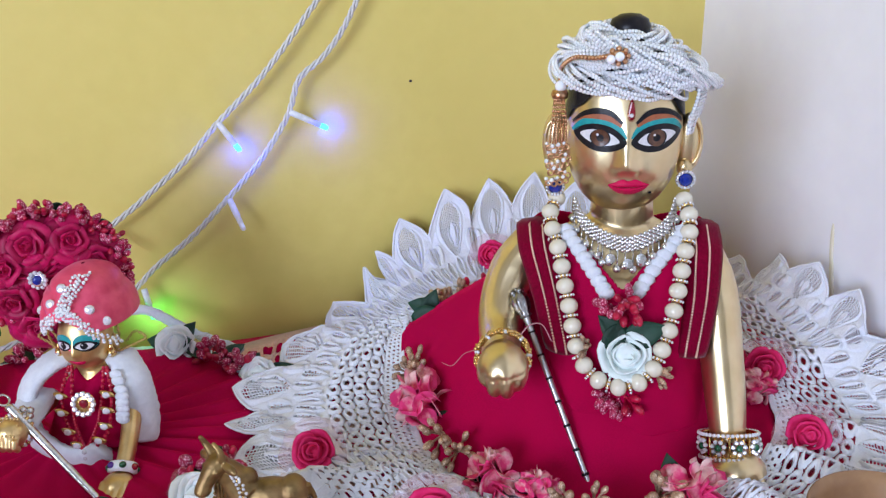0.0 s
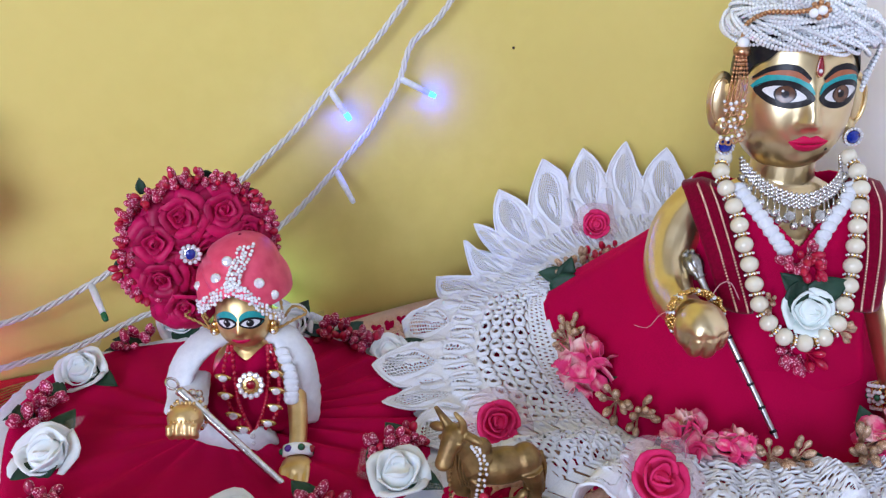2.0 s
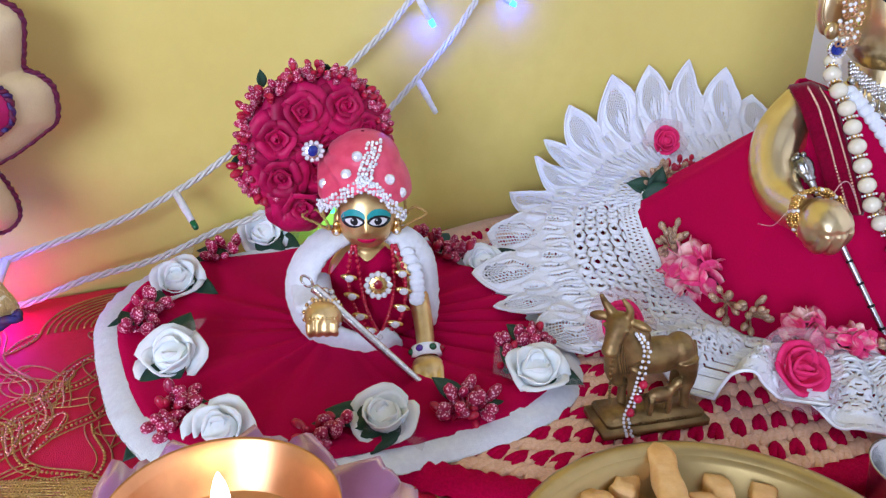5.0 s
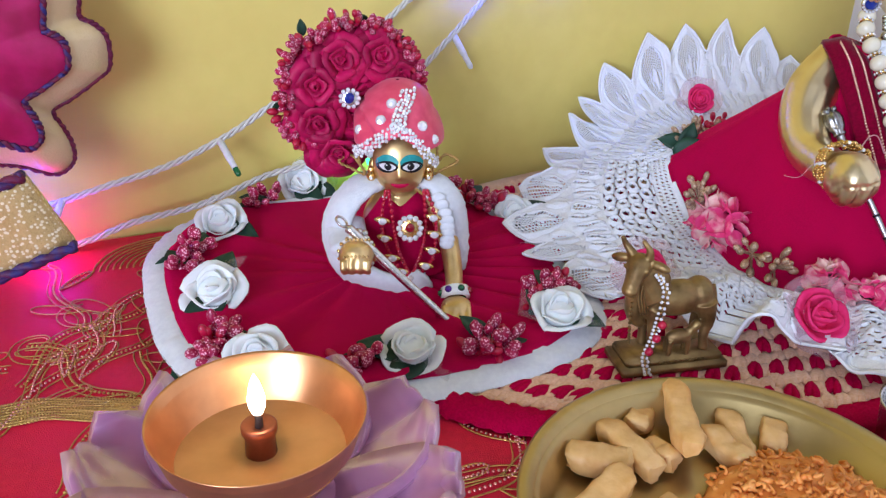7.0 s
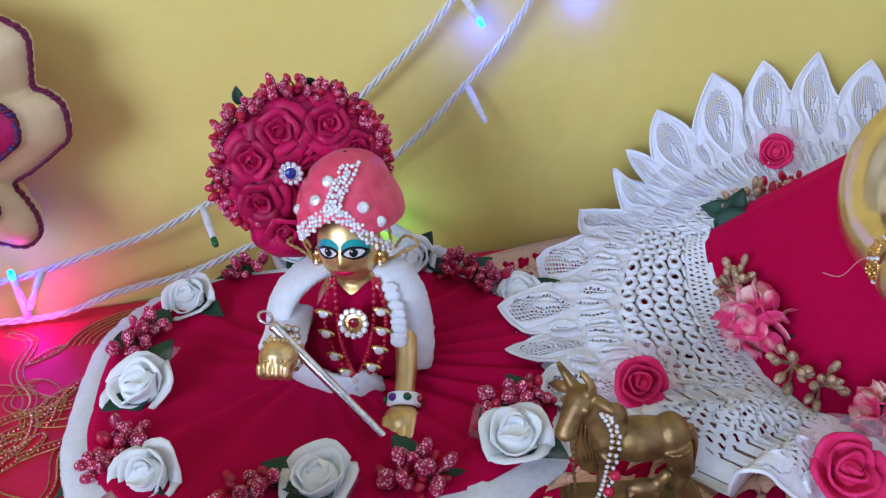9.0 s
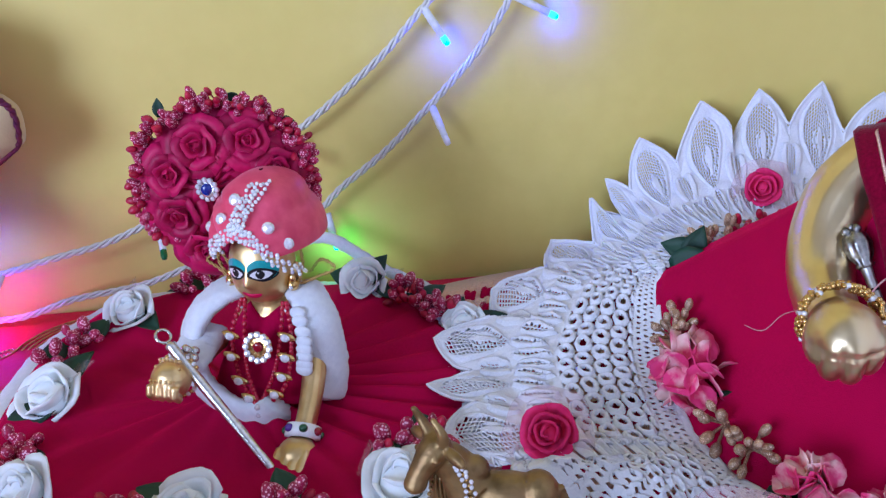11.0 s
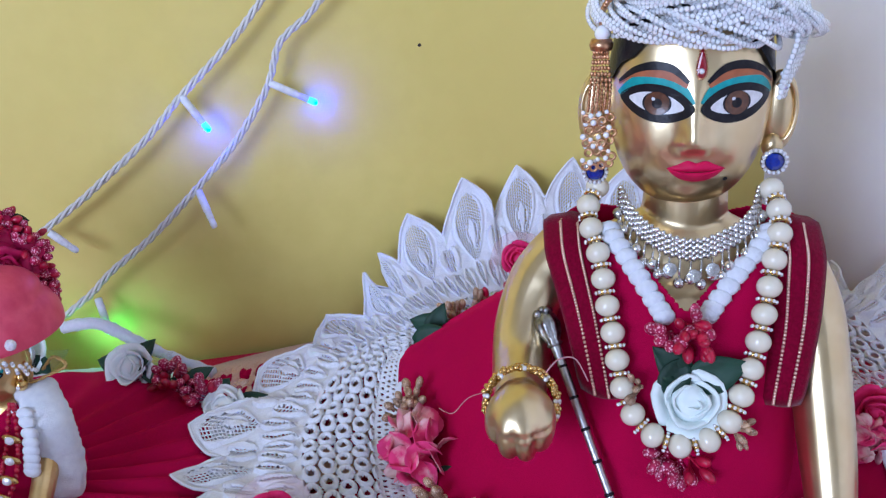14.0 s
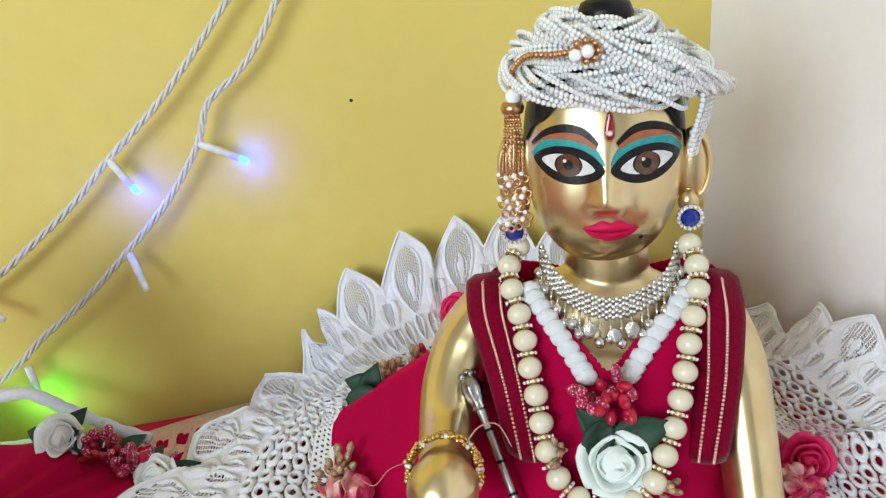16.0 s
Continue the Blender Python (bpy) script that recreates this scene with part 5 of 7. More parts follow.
for x, z, kind in ((-0.006, 0.060, "berry"), (0.004, 0.058, "redberry"), (0.000, 0.056, "berry")):
    put(kind, gar, (x, -0.0725, z), (x * 60, -0.8, -0.6), 0.0115)
put("gold", gar, (-0.019, -0.066, 0.090), (-0.6, -1, 0.1), 0.008)
put("gold", gar, (0.022, -0.072, 0.074), (0.8, -1, 0.0), 0.008)

# ---------------------------------------------------------------- bangles and mace
bang = thing("gold_bangle", "broad gold bangle set with clear and green stones", "bangle", BIG @ place((0.0710, -0.0690, 0.0245), (-0.05, 0.42, 0.9), 0, 1.2))
m = Mesh()
for z in (-0.0058, 0.0058):
    m.tube([(0.0142 * math.cos(a), 0.0132 * math.sin(a), z) for a in np.linspace(0, 2 * math.pi, 40, endpoint=False)], 0.0011, 0, 7, True)
for k in range(24):
    a = 2 * math.pi * k / 24
    m.tube([(0.014 * math.cos(a), 0.013 * math.sin(a), -0.0058), (0.014 * math.cos(a), 0.013 * math.sin(a), 0.0058)], 0.0007, 0, 5)
part("band", m, GOLD, bang)
for row in (-0.0062, 0.0062):
    m = Mesh()
    for k in range(40):
        a = 2 * math.pi * k / 40
        m.ball((0.0152 * math.cos(a), 0.0142 * math.sin(a), row), 0.0011, 0, 6, 4)
    part("rhinestone_row", m, CRYSTAL, bang, smooth=False)
for k in range(9):
    a = 2 * math.pi * k / 9 + 0.2
    at = Matrix.Rotation(a, 4, "Z") @ Matrix.Translation((0.0152, 0, 0)) @ Matrix.Rotation(radians(90), 4, "Y")
    m = Mesh()
    for j in range(7):
        b = 2 * math.pi * j / 7
        m.ball((0.0032 * math.cos(b), 0.0032 * math.sin(b), 0), 0.0013, 0, 6, 4)
    flower = part("stone_flower", m, CRYSTAL, bang, at=at, smooth=False)
    part("green_stone", Mesh().ball((0, 0, 0.0006), (0.0020, 0.0020, 0.0014), 0, 8, 6), GREENGEM, flower)
wrist = thing("gold_bracelet", "narrow gold bracelet of tiny beads", "bracelet", BIG @ place((-0.0722, -0.0845, 0.0895), (0.05, -0.82, 0.48)))
for row in (-0.0055, -0.0036, -0.0017, 0.0002, 0.0021, 0.0040):
    m = Mesh()
    for k in range(60):
        a = 2 * math.pi * (k + 0.5 * (row > 0)) / 60
        fuzz = 1 + RT.uniform(-0.05, 0.07)
        m.ball(((0.0163 - 0.12 * abs(row)) * fuzz * math.cos(a) + 0.0006 * math.sin(7 * a + row * 900), (0.0158 - 0.12 * abs(row)) * fuzz * math.sin(a), row + 0.0007 * math.sin(5 * a)), 0.0013, k % 7 == 0, 6, 5)
    part("beaded_band", m, [GOLD, CRYSTAL], wrist)
for k in range(1):
    part("loose_thread", Mesh().tube(spline([(-0.016, 0.004, 0.002), (-0.024 - 0.003 * k, 0.001, 0.006), (-0.031 - 0.002 * k, -0.006 + 0.004 * k, 0.003), (-0.038, -0.004 + 0.006 * k, -0.002)], 14), 0.0002, 0, 4), PINKTHREAD, wrist, "frayed pink thread end")
    part("loose_thread", Mesh().tube(spline([(0.010, 0.012, 0.002), (0.016 + 0.002 * k, 0.019, 0.002), (0.024, 0.020 - 0.004 * k, -0.002), (0.030, 0.010, -0.006)], 14), 0.0004, 0, 4), PINKTHREAD, wrist, "frayed pink thread end")
top, foot = Vector((0.1797, 0.4654, 0.1085)), Vector((0.1986, 0.3880, 0.0075))
axis = foot - top
mace = thing("silver_mace", "slender silver toy mace with a lotus-bud head", "mace", place(foot, -axis))
ln = axis.length
m = Mesh()
m.lathe([(0.0001, 0), (0.0014, 0.0005), (0.0017, 0.004), (0.0023, ln - 0.018), (0.0028, ln - 0.013)], 0, 14)
part("rod", m, RODSILVER, mace)
for k in range(7):
    part("joint", Mesh().lathe([(0.0016, -0.0010), (0.0024, -0.0006), (0.0024, 0.0006), (0.0016, 0.0010)], 0, 12, Matrix.Translation((0, 0, 0.010 + (ln - 0.034) * k / 6))), BLACK, mace, "dark notch")
m = Mesh()
m.lathe([(0.0026, ln - 0.014), (0.0040, ln - 0.0128), (0.0032, ln - 0.0112), (0.0050, ln - 0.008), (0.0060, ln - 0.003), (0.0050, ln + 0.0015), (0.0028, ln + 0.0036), (0.0001, ln + 0.0045)], 0, 32, None, lambda w: 0.09 * np.cos(8 * w))
m.ball((0, 0, ln + 0.0056), 0.0017, 0, 10, 8)
for k in range(4):
    a = 2 * math.pi * k / 4
    m.ball((0.0034 * math.cos(a), 0.0034 * math.sin(a), ln + 0.0042), 0.0020, 0, 10, 8)
part("head", m, DARKSILVER, mace, "ribbed silver bud")

# ---------------------------------------------------------------- small dress
SMALL = Matrix.Translation((-0.1032, 0.5426, -0.004)) @ Matrix.Rotation(radians(-21), 4, "Z")
sdress = thing("small_dress", "crimson pleated dress with a white fleece border and roses, spread flat", "dress")
SC = (-0.122, 0.538)


def hem(a, r):
    """The dress's outline: a rounded oblong."""
    c, s = math.cos(a), math.sin(a)
    k = (abs(c) ** 3.0 + abs(s) ** 3.0) ** (-1 / 3.0)
    return SC[0] + 0.138 * k * c * r, SC[1] + 0.132 * k * s * r - 0.006 * c * r


def fleece_z(r):
    return 0.0035 + 0.0075 * math.sin(math.pi * min(1, max(0, (1.0 - r) / 0.22 + 0.04))) ** 0.6 if r > 0.89 else 0.011 if r > 0.85 else 0.004


def rise(a):
    return 0.009 * max(0, -math.cos(a)) + 0.012 * max(0, math.sin(a)) ** 1.5 


rows = []
for r in (0.60, 0.72, 0.80, 0.86, 0.90, 0.93, 0.955, 0.975, 0.99, 1.0, 1.003, 0.998, 0.97):
    row = []
    for a in np.linspace(0, 2 * math.pi, 260, endpoint=False):
        x, y = hem(a, r + 0.006 * noise.noise(Vector((math.cos(a) * 6, math.sin(a) * 6, 4))))
        low = r == 0.97 and rows and len(rows) > 9
        z = (0.004 if low else fleece_z(r) + 0.0012 * noise.noise(Vector((x * 160, y * 160, 0))) + 0.0006 * noise.noise(Vector((x * 500, y * 500, 3)))) + rise(a) * r
        row.append((x, min(y, 0.699), z))
    rows.append(row)
part("fleece_border", Mesh().grid(rows, closed=True), FUR, sdress, "white fleece border")
fold_line = spline([(-0.098, 0.678, 0.046), (-0.075, 0.676, 0.047), (-0.057, 0.673, 0.036), (-0.039, 0.670, 0.023), (-0.018, 0.664, 0.012), (0.000, 0.654, 0.007)], 50)
fold = Mesh().tube(fold_line, [0.0042 + 0.0010 * noise.noise(Vector((k * 0.3, 5, 2))) for k in range(50)], seg=12)
fold.v[0] = fold.v[0] + np.array([0.0007 * noise.noise_vector(Vector(q) * 500) for q in fold.v[0]])
part("fleece_fold", fold, FUR, sdress, "upturned white fleece edge")
rows = []
for k, r in enumerate(np.linspace(0.0, 0.90, 30)):
    row = []
    for j, a in enumerate(np.linspace(0, 2 * math.pi, 240, endpoint=False)):
        x, y = hem(a, r)
        fold = (0.0032 * math.sin(30 * a + 2.0 * math.sin(3 * a)) * max(0, math.cos(a)) ** 0.7 + 0.0014 * math.sin(17 * a + math.sin(5 * a)) * max(0, -math.cos(a)) ** 0.5 + 0.0016 * noise.noise(Vector((a * 4, r, 7)))) * min(1, r * 3)
        z = 0.0125 + 0.006 * max(0, 1 - r / 0.8) ** 1.5 + fold * (1 - 0.6 * (r / 0.90) ** 4) + rise(a) * r + 0.0015 * noise.noise(Vector((x * 30, y * 30, 1)))
        if r > 0.87:
            z -= 0.002
        row.append((x, min(y, 0.698), z))
    rows.append(row)
ob = part("skirt", Mesh().grid(rows, closed=True), RED, sdress, "crimson pleated crepe")
ob.modifiers.new("thick", "SOLIDIFY").thickness = 0.001
# wreath of roses, berries and leaves round the edge
for x, y, z, size, d in ((-0.128, 0.678, 0.030, 0.0165, (-0.2, -0.65, 0.75)), (-0.200, 0.625, 0.030, 0.0160, (-0.25, -0.45, 0.85)), (-0.221, 0.532, 0.027, 0.0175, (-0.2, -0.45, 0.9)), (-0.210, 0.462, 0.020, 0.0165, (-0.3, -0.5, 0.8)),
                         (-0.131, 0.438, 0.020, 0.0160, (-0.1, -0.30, 0.95)), (-0.035, 0.442, 0.020, 0.0165, (-0.1, -0.30, 0.95)), (-0.050, 0.640, 0.030, 0.0150, (-0.3, -0.8, 0.5)), (0.010, 0.585, 0.020, 0.0130, (-0.3, -0.5, 0.8))):
    v = Vector(d).normalized()
    put("white", sdress, Vector((x, y, z - 0.003)) - v * size * 0.3, d, size * 1.12)
    for k in range(2):
        put("tulle", sdress, Vector((x, y, z - 0.004)), d, size * 1.5, RF.uniform(0, 6.28))
    for k in range(2):
        put("leaf", sdress, (x + RF.uniform(-0.006, 0.006), y + RF.uniform(-0.006, 0.006), z - 0.006), (d[0], d[1], 1.2), size * 1.9, RF.uniform(0, 6.28))
for x, y, z in ((-0.168, 0.655, 0.028), (-0.158, 0.662, 0.028), (-0.228, 0.590, 0.026), (-0.235, 0.578, 0.024), (-0.222, 0.600, 0.026), (-0.228, 0.492, 0.020), (-0.222, 0.500, 0.020), (-0.236, 0.484, 0.018), (-0.232, 0.474, 0.016), (-0.160, 0.437, 0.016), (-0.152, 0.443, 0.018), (-0.170, 0.440, 0.016),
                (-0.092, 0.430, 0.016), (-0.085, 0.438, 0.018), (-0.080, 0.428, 0.016), (-0.030, 0.470, 0.020), (-0.040, 0.466, 0.020), (-0.006, 0.605, 0.024), (-0.016, 0.614, 0.026), (0.000, 0.596, 0.022), (-0.026, 0.625, 0.026), (-0.020, 0.470, 0.020)):
    put("berry", sdress, (x, y, z - 0.002), (RF.uniform(-0.6, 0.6), RF.uniform(-0.8, 0.2), 0.8), RF.uniform(0.0115, 0.0150))
    if RF.random() < 0.55:
        put("redberry", sdress, (x + RF.uniform(-0.006, 0.006), y + RF.uniform(-0.006, 0.006), z - 0.005), (RF.uniform(-0.8, 0.8), RF.uniform(-0.8, 0.4), 0.6), 0.0125)
    put("leaf", sdress, (x, y, z - 0.007), (RF.uniform(-0.2, 0.2), -0.3, 1), 0.024, RF.uniform(0, 6.28))

# ---------------------------------------------------------------- small idol: one mesh
sidol = Mesh()
SH, SA, SB = (0.0050, 0.0, 0.0940), 0.0170, 0.0168


def small_bump(x, z):
    x -= SH[0]
    nose = 0.0040 * math.exp(-(x / 0.0021) ** 2) * math.exp(-((z - 0.0893) / (0.0024 if z < 0.0893 else 0.0060)) ** 2) + 0.0012 * math.exp(-((abs(x) - 0.0021) / 0.0012) ** 2 - ((z - 0.0880) / 0.0014) ** 2)
    nose += 0.0011 * math.exp(-((abs(x) - 0.0085) / 0.0042) ** 2 - ((z - 0.0845) / 0.0045) ** 2)
    mouth = 0.0010 * math.exp(-(x / 0.0045) ** 2 - ((z - 0.0830) / 0.0026) ** 2)
    chin = 0.0012 * math.exp(-(x / 0.004) ** 2 - ((z - 0.0765) / 0.003) ** 2)
    return nose + mouth + chin


def small_y(x, z):
    h = 0.0212
    q = 1 - (abs(x - SH[0]) / SA) ** 2.2 - (abs(z - SH[2]) / h) ** 2.2
    return -SB * max(q, 0.0) ** (1 / 2.2) - small_bump(x, z)


shaped = []
vs, fs = unit_ball(56, 40)
for v in vs:
    k = (abs(v[0] / SA) ** 2.2 + abs(v[1] / SB) ** 2.2 + abs(v[2] / 0.0212) ** 2.2) ** (-1 / 2.2)
    x, y, z = SH[0] + v[0] * k, v[1] * k, SH[2] + v[2] * k
    shaped.append((x, y - (small_bump(x, z) * min(1, -y / 0.006) if y < 0 else 0), z))
sidol.add(shaped, fs, 0)
body = Mesh()
body.tube([(0.005, 0.004, 0.060), (0.005, 0.003, 0.082)], [0.010, 0.0080], seg=16)
body.ball((0.004, 0.004, 0.050), (0.024, 0.015, 0.026), seg=20, rings=14)
body.ball((0.004, 0.002, 0.030), (0.024, 0.018, 0.022), seg=20, rings=14)
body.tube(spline([(0.027, 0.000, 0.062), (0.034, -0.010, 0.050), (0.0378, -0.028, 0.034), (0.0385, -0.043, 0.0215)], 10), np.linspace(0.0075, 0.0052, 10), seg=12)
body.ball((0.0390, -0.0530, 0.0175), (0.0098, 0.0092, 0.0066), seg=14, rings=10)
for k in range(4):
    x = 0.0316 + 0.0047 * k
    body.tube([(x, -0.056, 0.0200), (x, -0.0650, 0.0150), (x, -0.0675, 0.0085)], 0.0024, seg=8)
body.tube(spline([(-0.024, -0.008, 0.050), (-0.023, -0.028, 0.051), (-0.0200, -0.050, 0.054)], 8), np.linspace(0.0060, 0.0052, 8), seg=12)
body.ball((-0.0205, -0.0590, 0.0560), (0.0104, 0.0090, 0.0095), seg=14, rings=10)
for k in range(4):
    x = -0.0275 + 0.0045 * k
    body.tube([(x, -0.0660, 0.0565), (x, -0.0678, 0.0520), (x + 0.0004, -0.0650, 0.0485)], 0.0023, seg=8)
sidol.add(*fused(body, 0.0007, 6), 0)
for s in (-1, 1):
    sidol.ball((SH[0] + s * 0.0168, 0.003, 0.0880), (0.0032, 0.0035, 0.0068), 0, 10, 8)
# engraved rings and beading over both hands
for row in range(4):
    for k in range(7 - row % 2):
        x = -0.0270 + 0.0022 * (k + 0.5 * (row % 2))
        sidol.ball((x, -0.0668 + 0.0030 * row + 0.10 * abs(x + 0.0205), 0.0595 + 0.0022 * row - 0.12 * abs(x + 0.0205)), 0.00095, 0, 6, 5)


def dab(outline, mat, lift=0.0002, rings=3, swell=0.0):
    o = np.array(outline, float)
    c = o.mean(0)
    sidol.grid([[(x, small_y(x, z) - lift - swell * (1 - (k / rings) ** 2), z) for x, z in c + (o - c) * max(k / rings, 0.001)] for k in range(rings + 1)], mat, True)


for s, cx in ((-1, -0.0022), (1, 0.0118)):
    def eye(a, b, dz=0.0, dx=0.0):
        return [(cx + dx + a * math.cos(w), 0.0952 + dz + b * math.sin(w) * (1 - 0.3 * abs(math.cos(w)) ** 3)) for w in np.linspace(0, 2 * math.pi, 24, endpoint=False)]
    dab([(x, z - s * (x - cx) * 0.14) for x, z in eye(0.0072, 0.0054, 0.0018, s * 0.0006)], 3, 0.0002)
    dab([(x, z - s * (x - cx) * 0.10) for x, z in eye(0.0070, 0.0038, -0.0004, s * 0.0006)], 1, 0.0003)
    dab(eye(0.0052, 0.0024, -0.0004, s * 0.0002), 2, 0.0004)
    dab(eye(0.0023, 0.0024, -0.0002), 1, 0.0005)
    dab(eye(0.0005, 0.0005, 0.0008, -0.0008), 2, 0.0006)
dab([(SH[0] + 0.0057 * math.cos(w), 0.0822 + (0.0015 if math.sin(w) > 0 else 0.0020) * math.sin(w) + 0.0013 * math.cos(w) ** 2) for w in np.linspace(0, 2 * math.pi, 24, endpoint=False)], 4, 0.0002, 3, 0.0006)
whole("small_idol", sidol, [SMALLBRASS, BLACK, WHITEPAINT, TEAL, LIPS], "small brass idol with painted eyes, seated on a spread crimson dress", "statue", SMALL)

# ---------------------------------------------------------------- cape
cape = thing("fleece_cape", "crimson cape with a thick white fleece edge", "cape", SMALL)
rows = []
for k, v in enumerate(np.linspace(0, 1, 14)):
    rows.append([(0.005 + (0.0105 + 0.0235 * v ** 0.8) * math.cos(a), 0.003 + (0.010 + 0.0165 * v) * math.sin(a) - 0.006 * v * (math.sin(a) < 0), 0.0710 - 0.0455 * v ** 1.15 + 0.0012 * math.sin(9 * a) * v - 0.006 * max(0, -math.sin(a)) ** 6 * (1 - v) ** 2) for a in np.linspace(0, 2 * math.pi, 72, endpoint=False)])
ob = part("cloth", Mesh().grid(rows, closed=True), RED, cape)
ob.modifiers.new("thick", "SOLIDIFY").thickness = 0.001


def fleece_roll(name, line, r0, n=70):
    p = spline(line, n)
    m = Mesh().tube(p, [r0 * (0.98 + 0.05 * noise.noise(Vector((k * 0.4, 2, 1)))) * min(1, 0.5 + min(k, n - 1 - k) * 0.25) for k in range(n)], seg=18, flat=0.44)
    m.v[0] = m.v[0] + np.array([0.0007 * noise.noise_vector(Vector(q) * 700) for q in m.v[0]])
    return part(name, m, FUR, cape, "fluffy white fleece edge")


fleece_roll("fleece_edge", [(-0.010, 0.006, 0.079), (-0.021, -0.003, 0.076), (-0.031, -0.011, 0.067), (-0.0355, -0.017, 0.053), (-0.0305, -0.024, 0.036), (-0.0180, -0.029, 0.026), (-0.003, -0.032, 0.0200), (0.012, -0.032, 0.0195), (0.022, -0.029, 0.026)], 0.0130)
fleece_roll("fleece_edge", [(0.022, 0.006, 0.079), (0.031, -0.003, 0.076), (0.0380, -0.008, 0.067), (0.0405, -0.010, 0.056), (0.0415, -0.010, 0.046), (0.0415, -0.012, 0.034), (0.0400, -0.016, 0.024)], 0.0108, 50)
fleece_roll("fleece_sleeve", [(-0.030, -0.008, 0.056), (-0.0285, -0.020, 0.054), (-0.0265, -0.032, 0.053), (-0.0240, -0.047, 0.054)], 0.0125, 30)
for k, q in enumerate(spline([(0.0290, -0.0140, 0.0735), (0.0335, -0.0200, 0.0640), (0.0345, -0.0235, 0.0550), (0.0340, -0.0250, 0.0470)], 8)):
    part("fleece_scallop", Mesh().ball(q, (0.0048, 0.0024, 0.0036), 0, 14, 9), FUR, cape)

# ---------------------------------------------------------------- turban and flower crown
tur = thing("small_turban", "pink satin turban banded with white pearls and rhinestones", "turban", SMALL)
rows = []
for v in np.linspace(0, 1, 26):
    rows.append([])
    for a in np.linspace(0, 2 * math.pi, 90, endpoint=False):
        el = math.pi * (0.52 - 0.52 * v) - 0.10
        rr = math.cos(el) if el > -0.3 else 0.96
        turn = math.atan2(0.1055 + 0.033 * math.sin(el) - 0.1275, 0.003 + 0.0262 * rr * math.cos(a) + 0.0235)
        fold = 1 + 0.15 * abs(math.sin(4.0 * turn + 0.5)) ** 0.8 - 0.08
        rows[-1].append((0.004 + 0.0276 * rr * fold * math.cos(a), 0.014 + 0.0345 * rr * fold * math.sin(a), max(0.1055 + 0.0330 * (math.sin(el) + 0.08), 0.0945 + (0.0215 * max(0, 1 - abs(math.cos(a)) ** 1.2) if math.sin(a) < 0 else 0))))
rows = rows[::-1]
part("cap", Mesh().grid(rows, closed=True), PINKSATIN, tur, "draped pink satin")


def turban_y(x, z):
    q = 1 - ((x - 0.004) / 0.0288) ** 2 - ((z - 0.105) / 0.0375) ** 2
    return 0.014 - 0.0358 * max(0.02, q) ** 0.5


RS = random.Random(8)
BAND = spline([(-0.0235, 0.0975), (-0.0175, 0.1030), (-0.0080, 0.1115), (0.0035, 0.1185), (0.0120, 0.1140), (0.0205, 0.1035), (0.0285, 0.0915)], 30)
for row in range(4):
    for k, (x, z) in enumerate(BAND):
        zz = z - 0.0022 * row + 0.004
        part("pearl" if (k + row) % 3 else "rhinestone", Mesh().ball((x + RS.uniform(-0.0006, 0.0006), turban_y(x, zz) - 0.0012, zz + 0.001 * (k % 2) + RS.uniform(-0.0006, 0.0006)), RS.uniform(0.0010, 0.0013), 0, 7, 5), PEARL if (k + row) % 3 else CRYSTAL, tur, smooth=bool((k + row) % 3))
for row in range(4):
    for k, (x, z) in enumerate(spline([(0.0035, 0.1200), (0.0055, 0.1270), (0.0090, 0.1330), (0.0105, 0.1385)], 14)):
        xx = x + 0.0024 * (row - 1.5)
        part("pearl" if (k + row) % 3 else "rhinestone", Mesh().ball((xx + RS.uniform(-0.0006, 0.0006), turban_y(xx, z) - 0.0012, z + RS.uniform(-0.0007, 0.0007)), RS.uniform(0.0010, 0.0013), 0, 7, 5), PEARL if (k + row) % 3 else CRYSTAL, tur, smooth=bool((k + row) % 3))
for x, z in ((0.0005, 0.1330), (-0.0060, 0.1240), (-0.0195, 0.1150), (0.0190, 0.1200), (0.0262, 0.1100)):
    y = turban_y(x, z)
    st = part("stone_button", Mesh().lathe([(0.0001, 0.0016), (0.0022, 0.0012), (0.0032, 0), (0.0032, -0.001)], 0, 12, Matrix.Translation((x, y - 0.001, z)) @ aim((x * 20, -1, (z - 0.105) * 20)).to_4x4()), CRYSTAL, tur, "round rhinestone button", smooth=False)
CC = Vector((-0.0235, 0.026, 0.1325))
crown = thing("flower_crown", "fan crown of crimson paper roses edged with dotted berries", "crown", SMALL @ Matrix.Translation(CC + Vector((-0.002, 0, -0.0022))) @ Matrix.Rotation(radians(24), 4, "Z") @ Matrix.Scale(1.03, 4) @ Matrix.Translation(-CC))
part("backing", Mesh().lathe([(0.0001, 0.0015), (0.039, 0.0012), (0.0405, 0), (0.039, -0.001), (0.0001, -0.0012)], 0, 40, place(CC + Vector((0, 0.008, 0)), (0, -1, 0.15))), VELVET, crown)
for x, z, size in ((-0.0225, 0.1480, 0.0110), (-0.0335, 0.1535, 0.0135), (-0.0085, 0.1540, 0.0130), (0.0040, 0.1390, 0.0125), (-0.0485, 0.1400, 0.0130), (-0.0480, 0.1185, 0.0135), (-0.0365, 0.0995, 0.0135), (-0.0265, 0.1170, 0.0110)):
    put("red", crown, (x, 0.022, z), ((x + 0.022) * 8, -1, (z - 0.134) * 8 + 0.1), size)
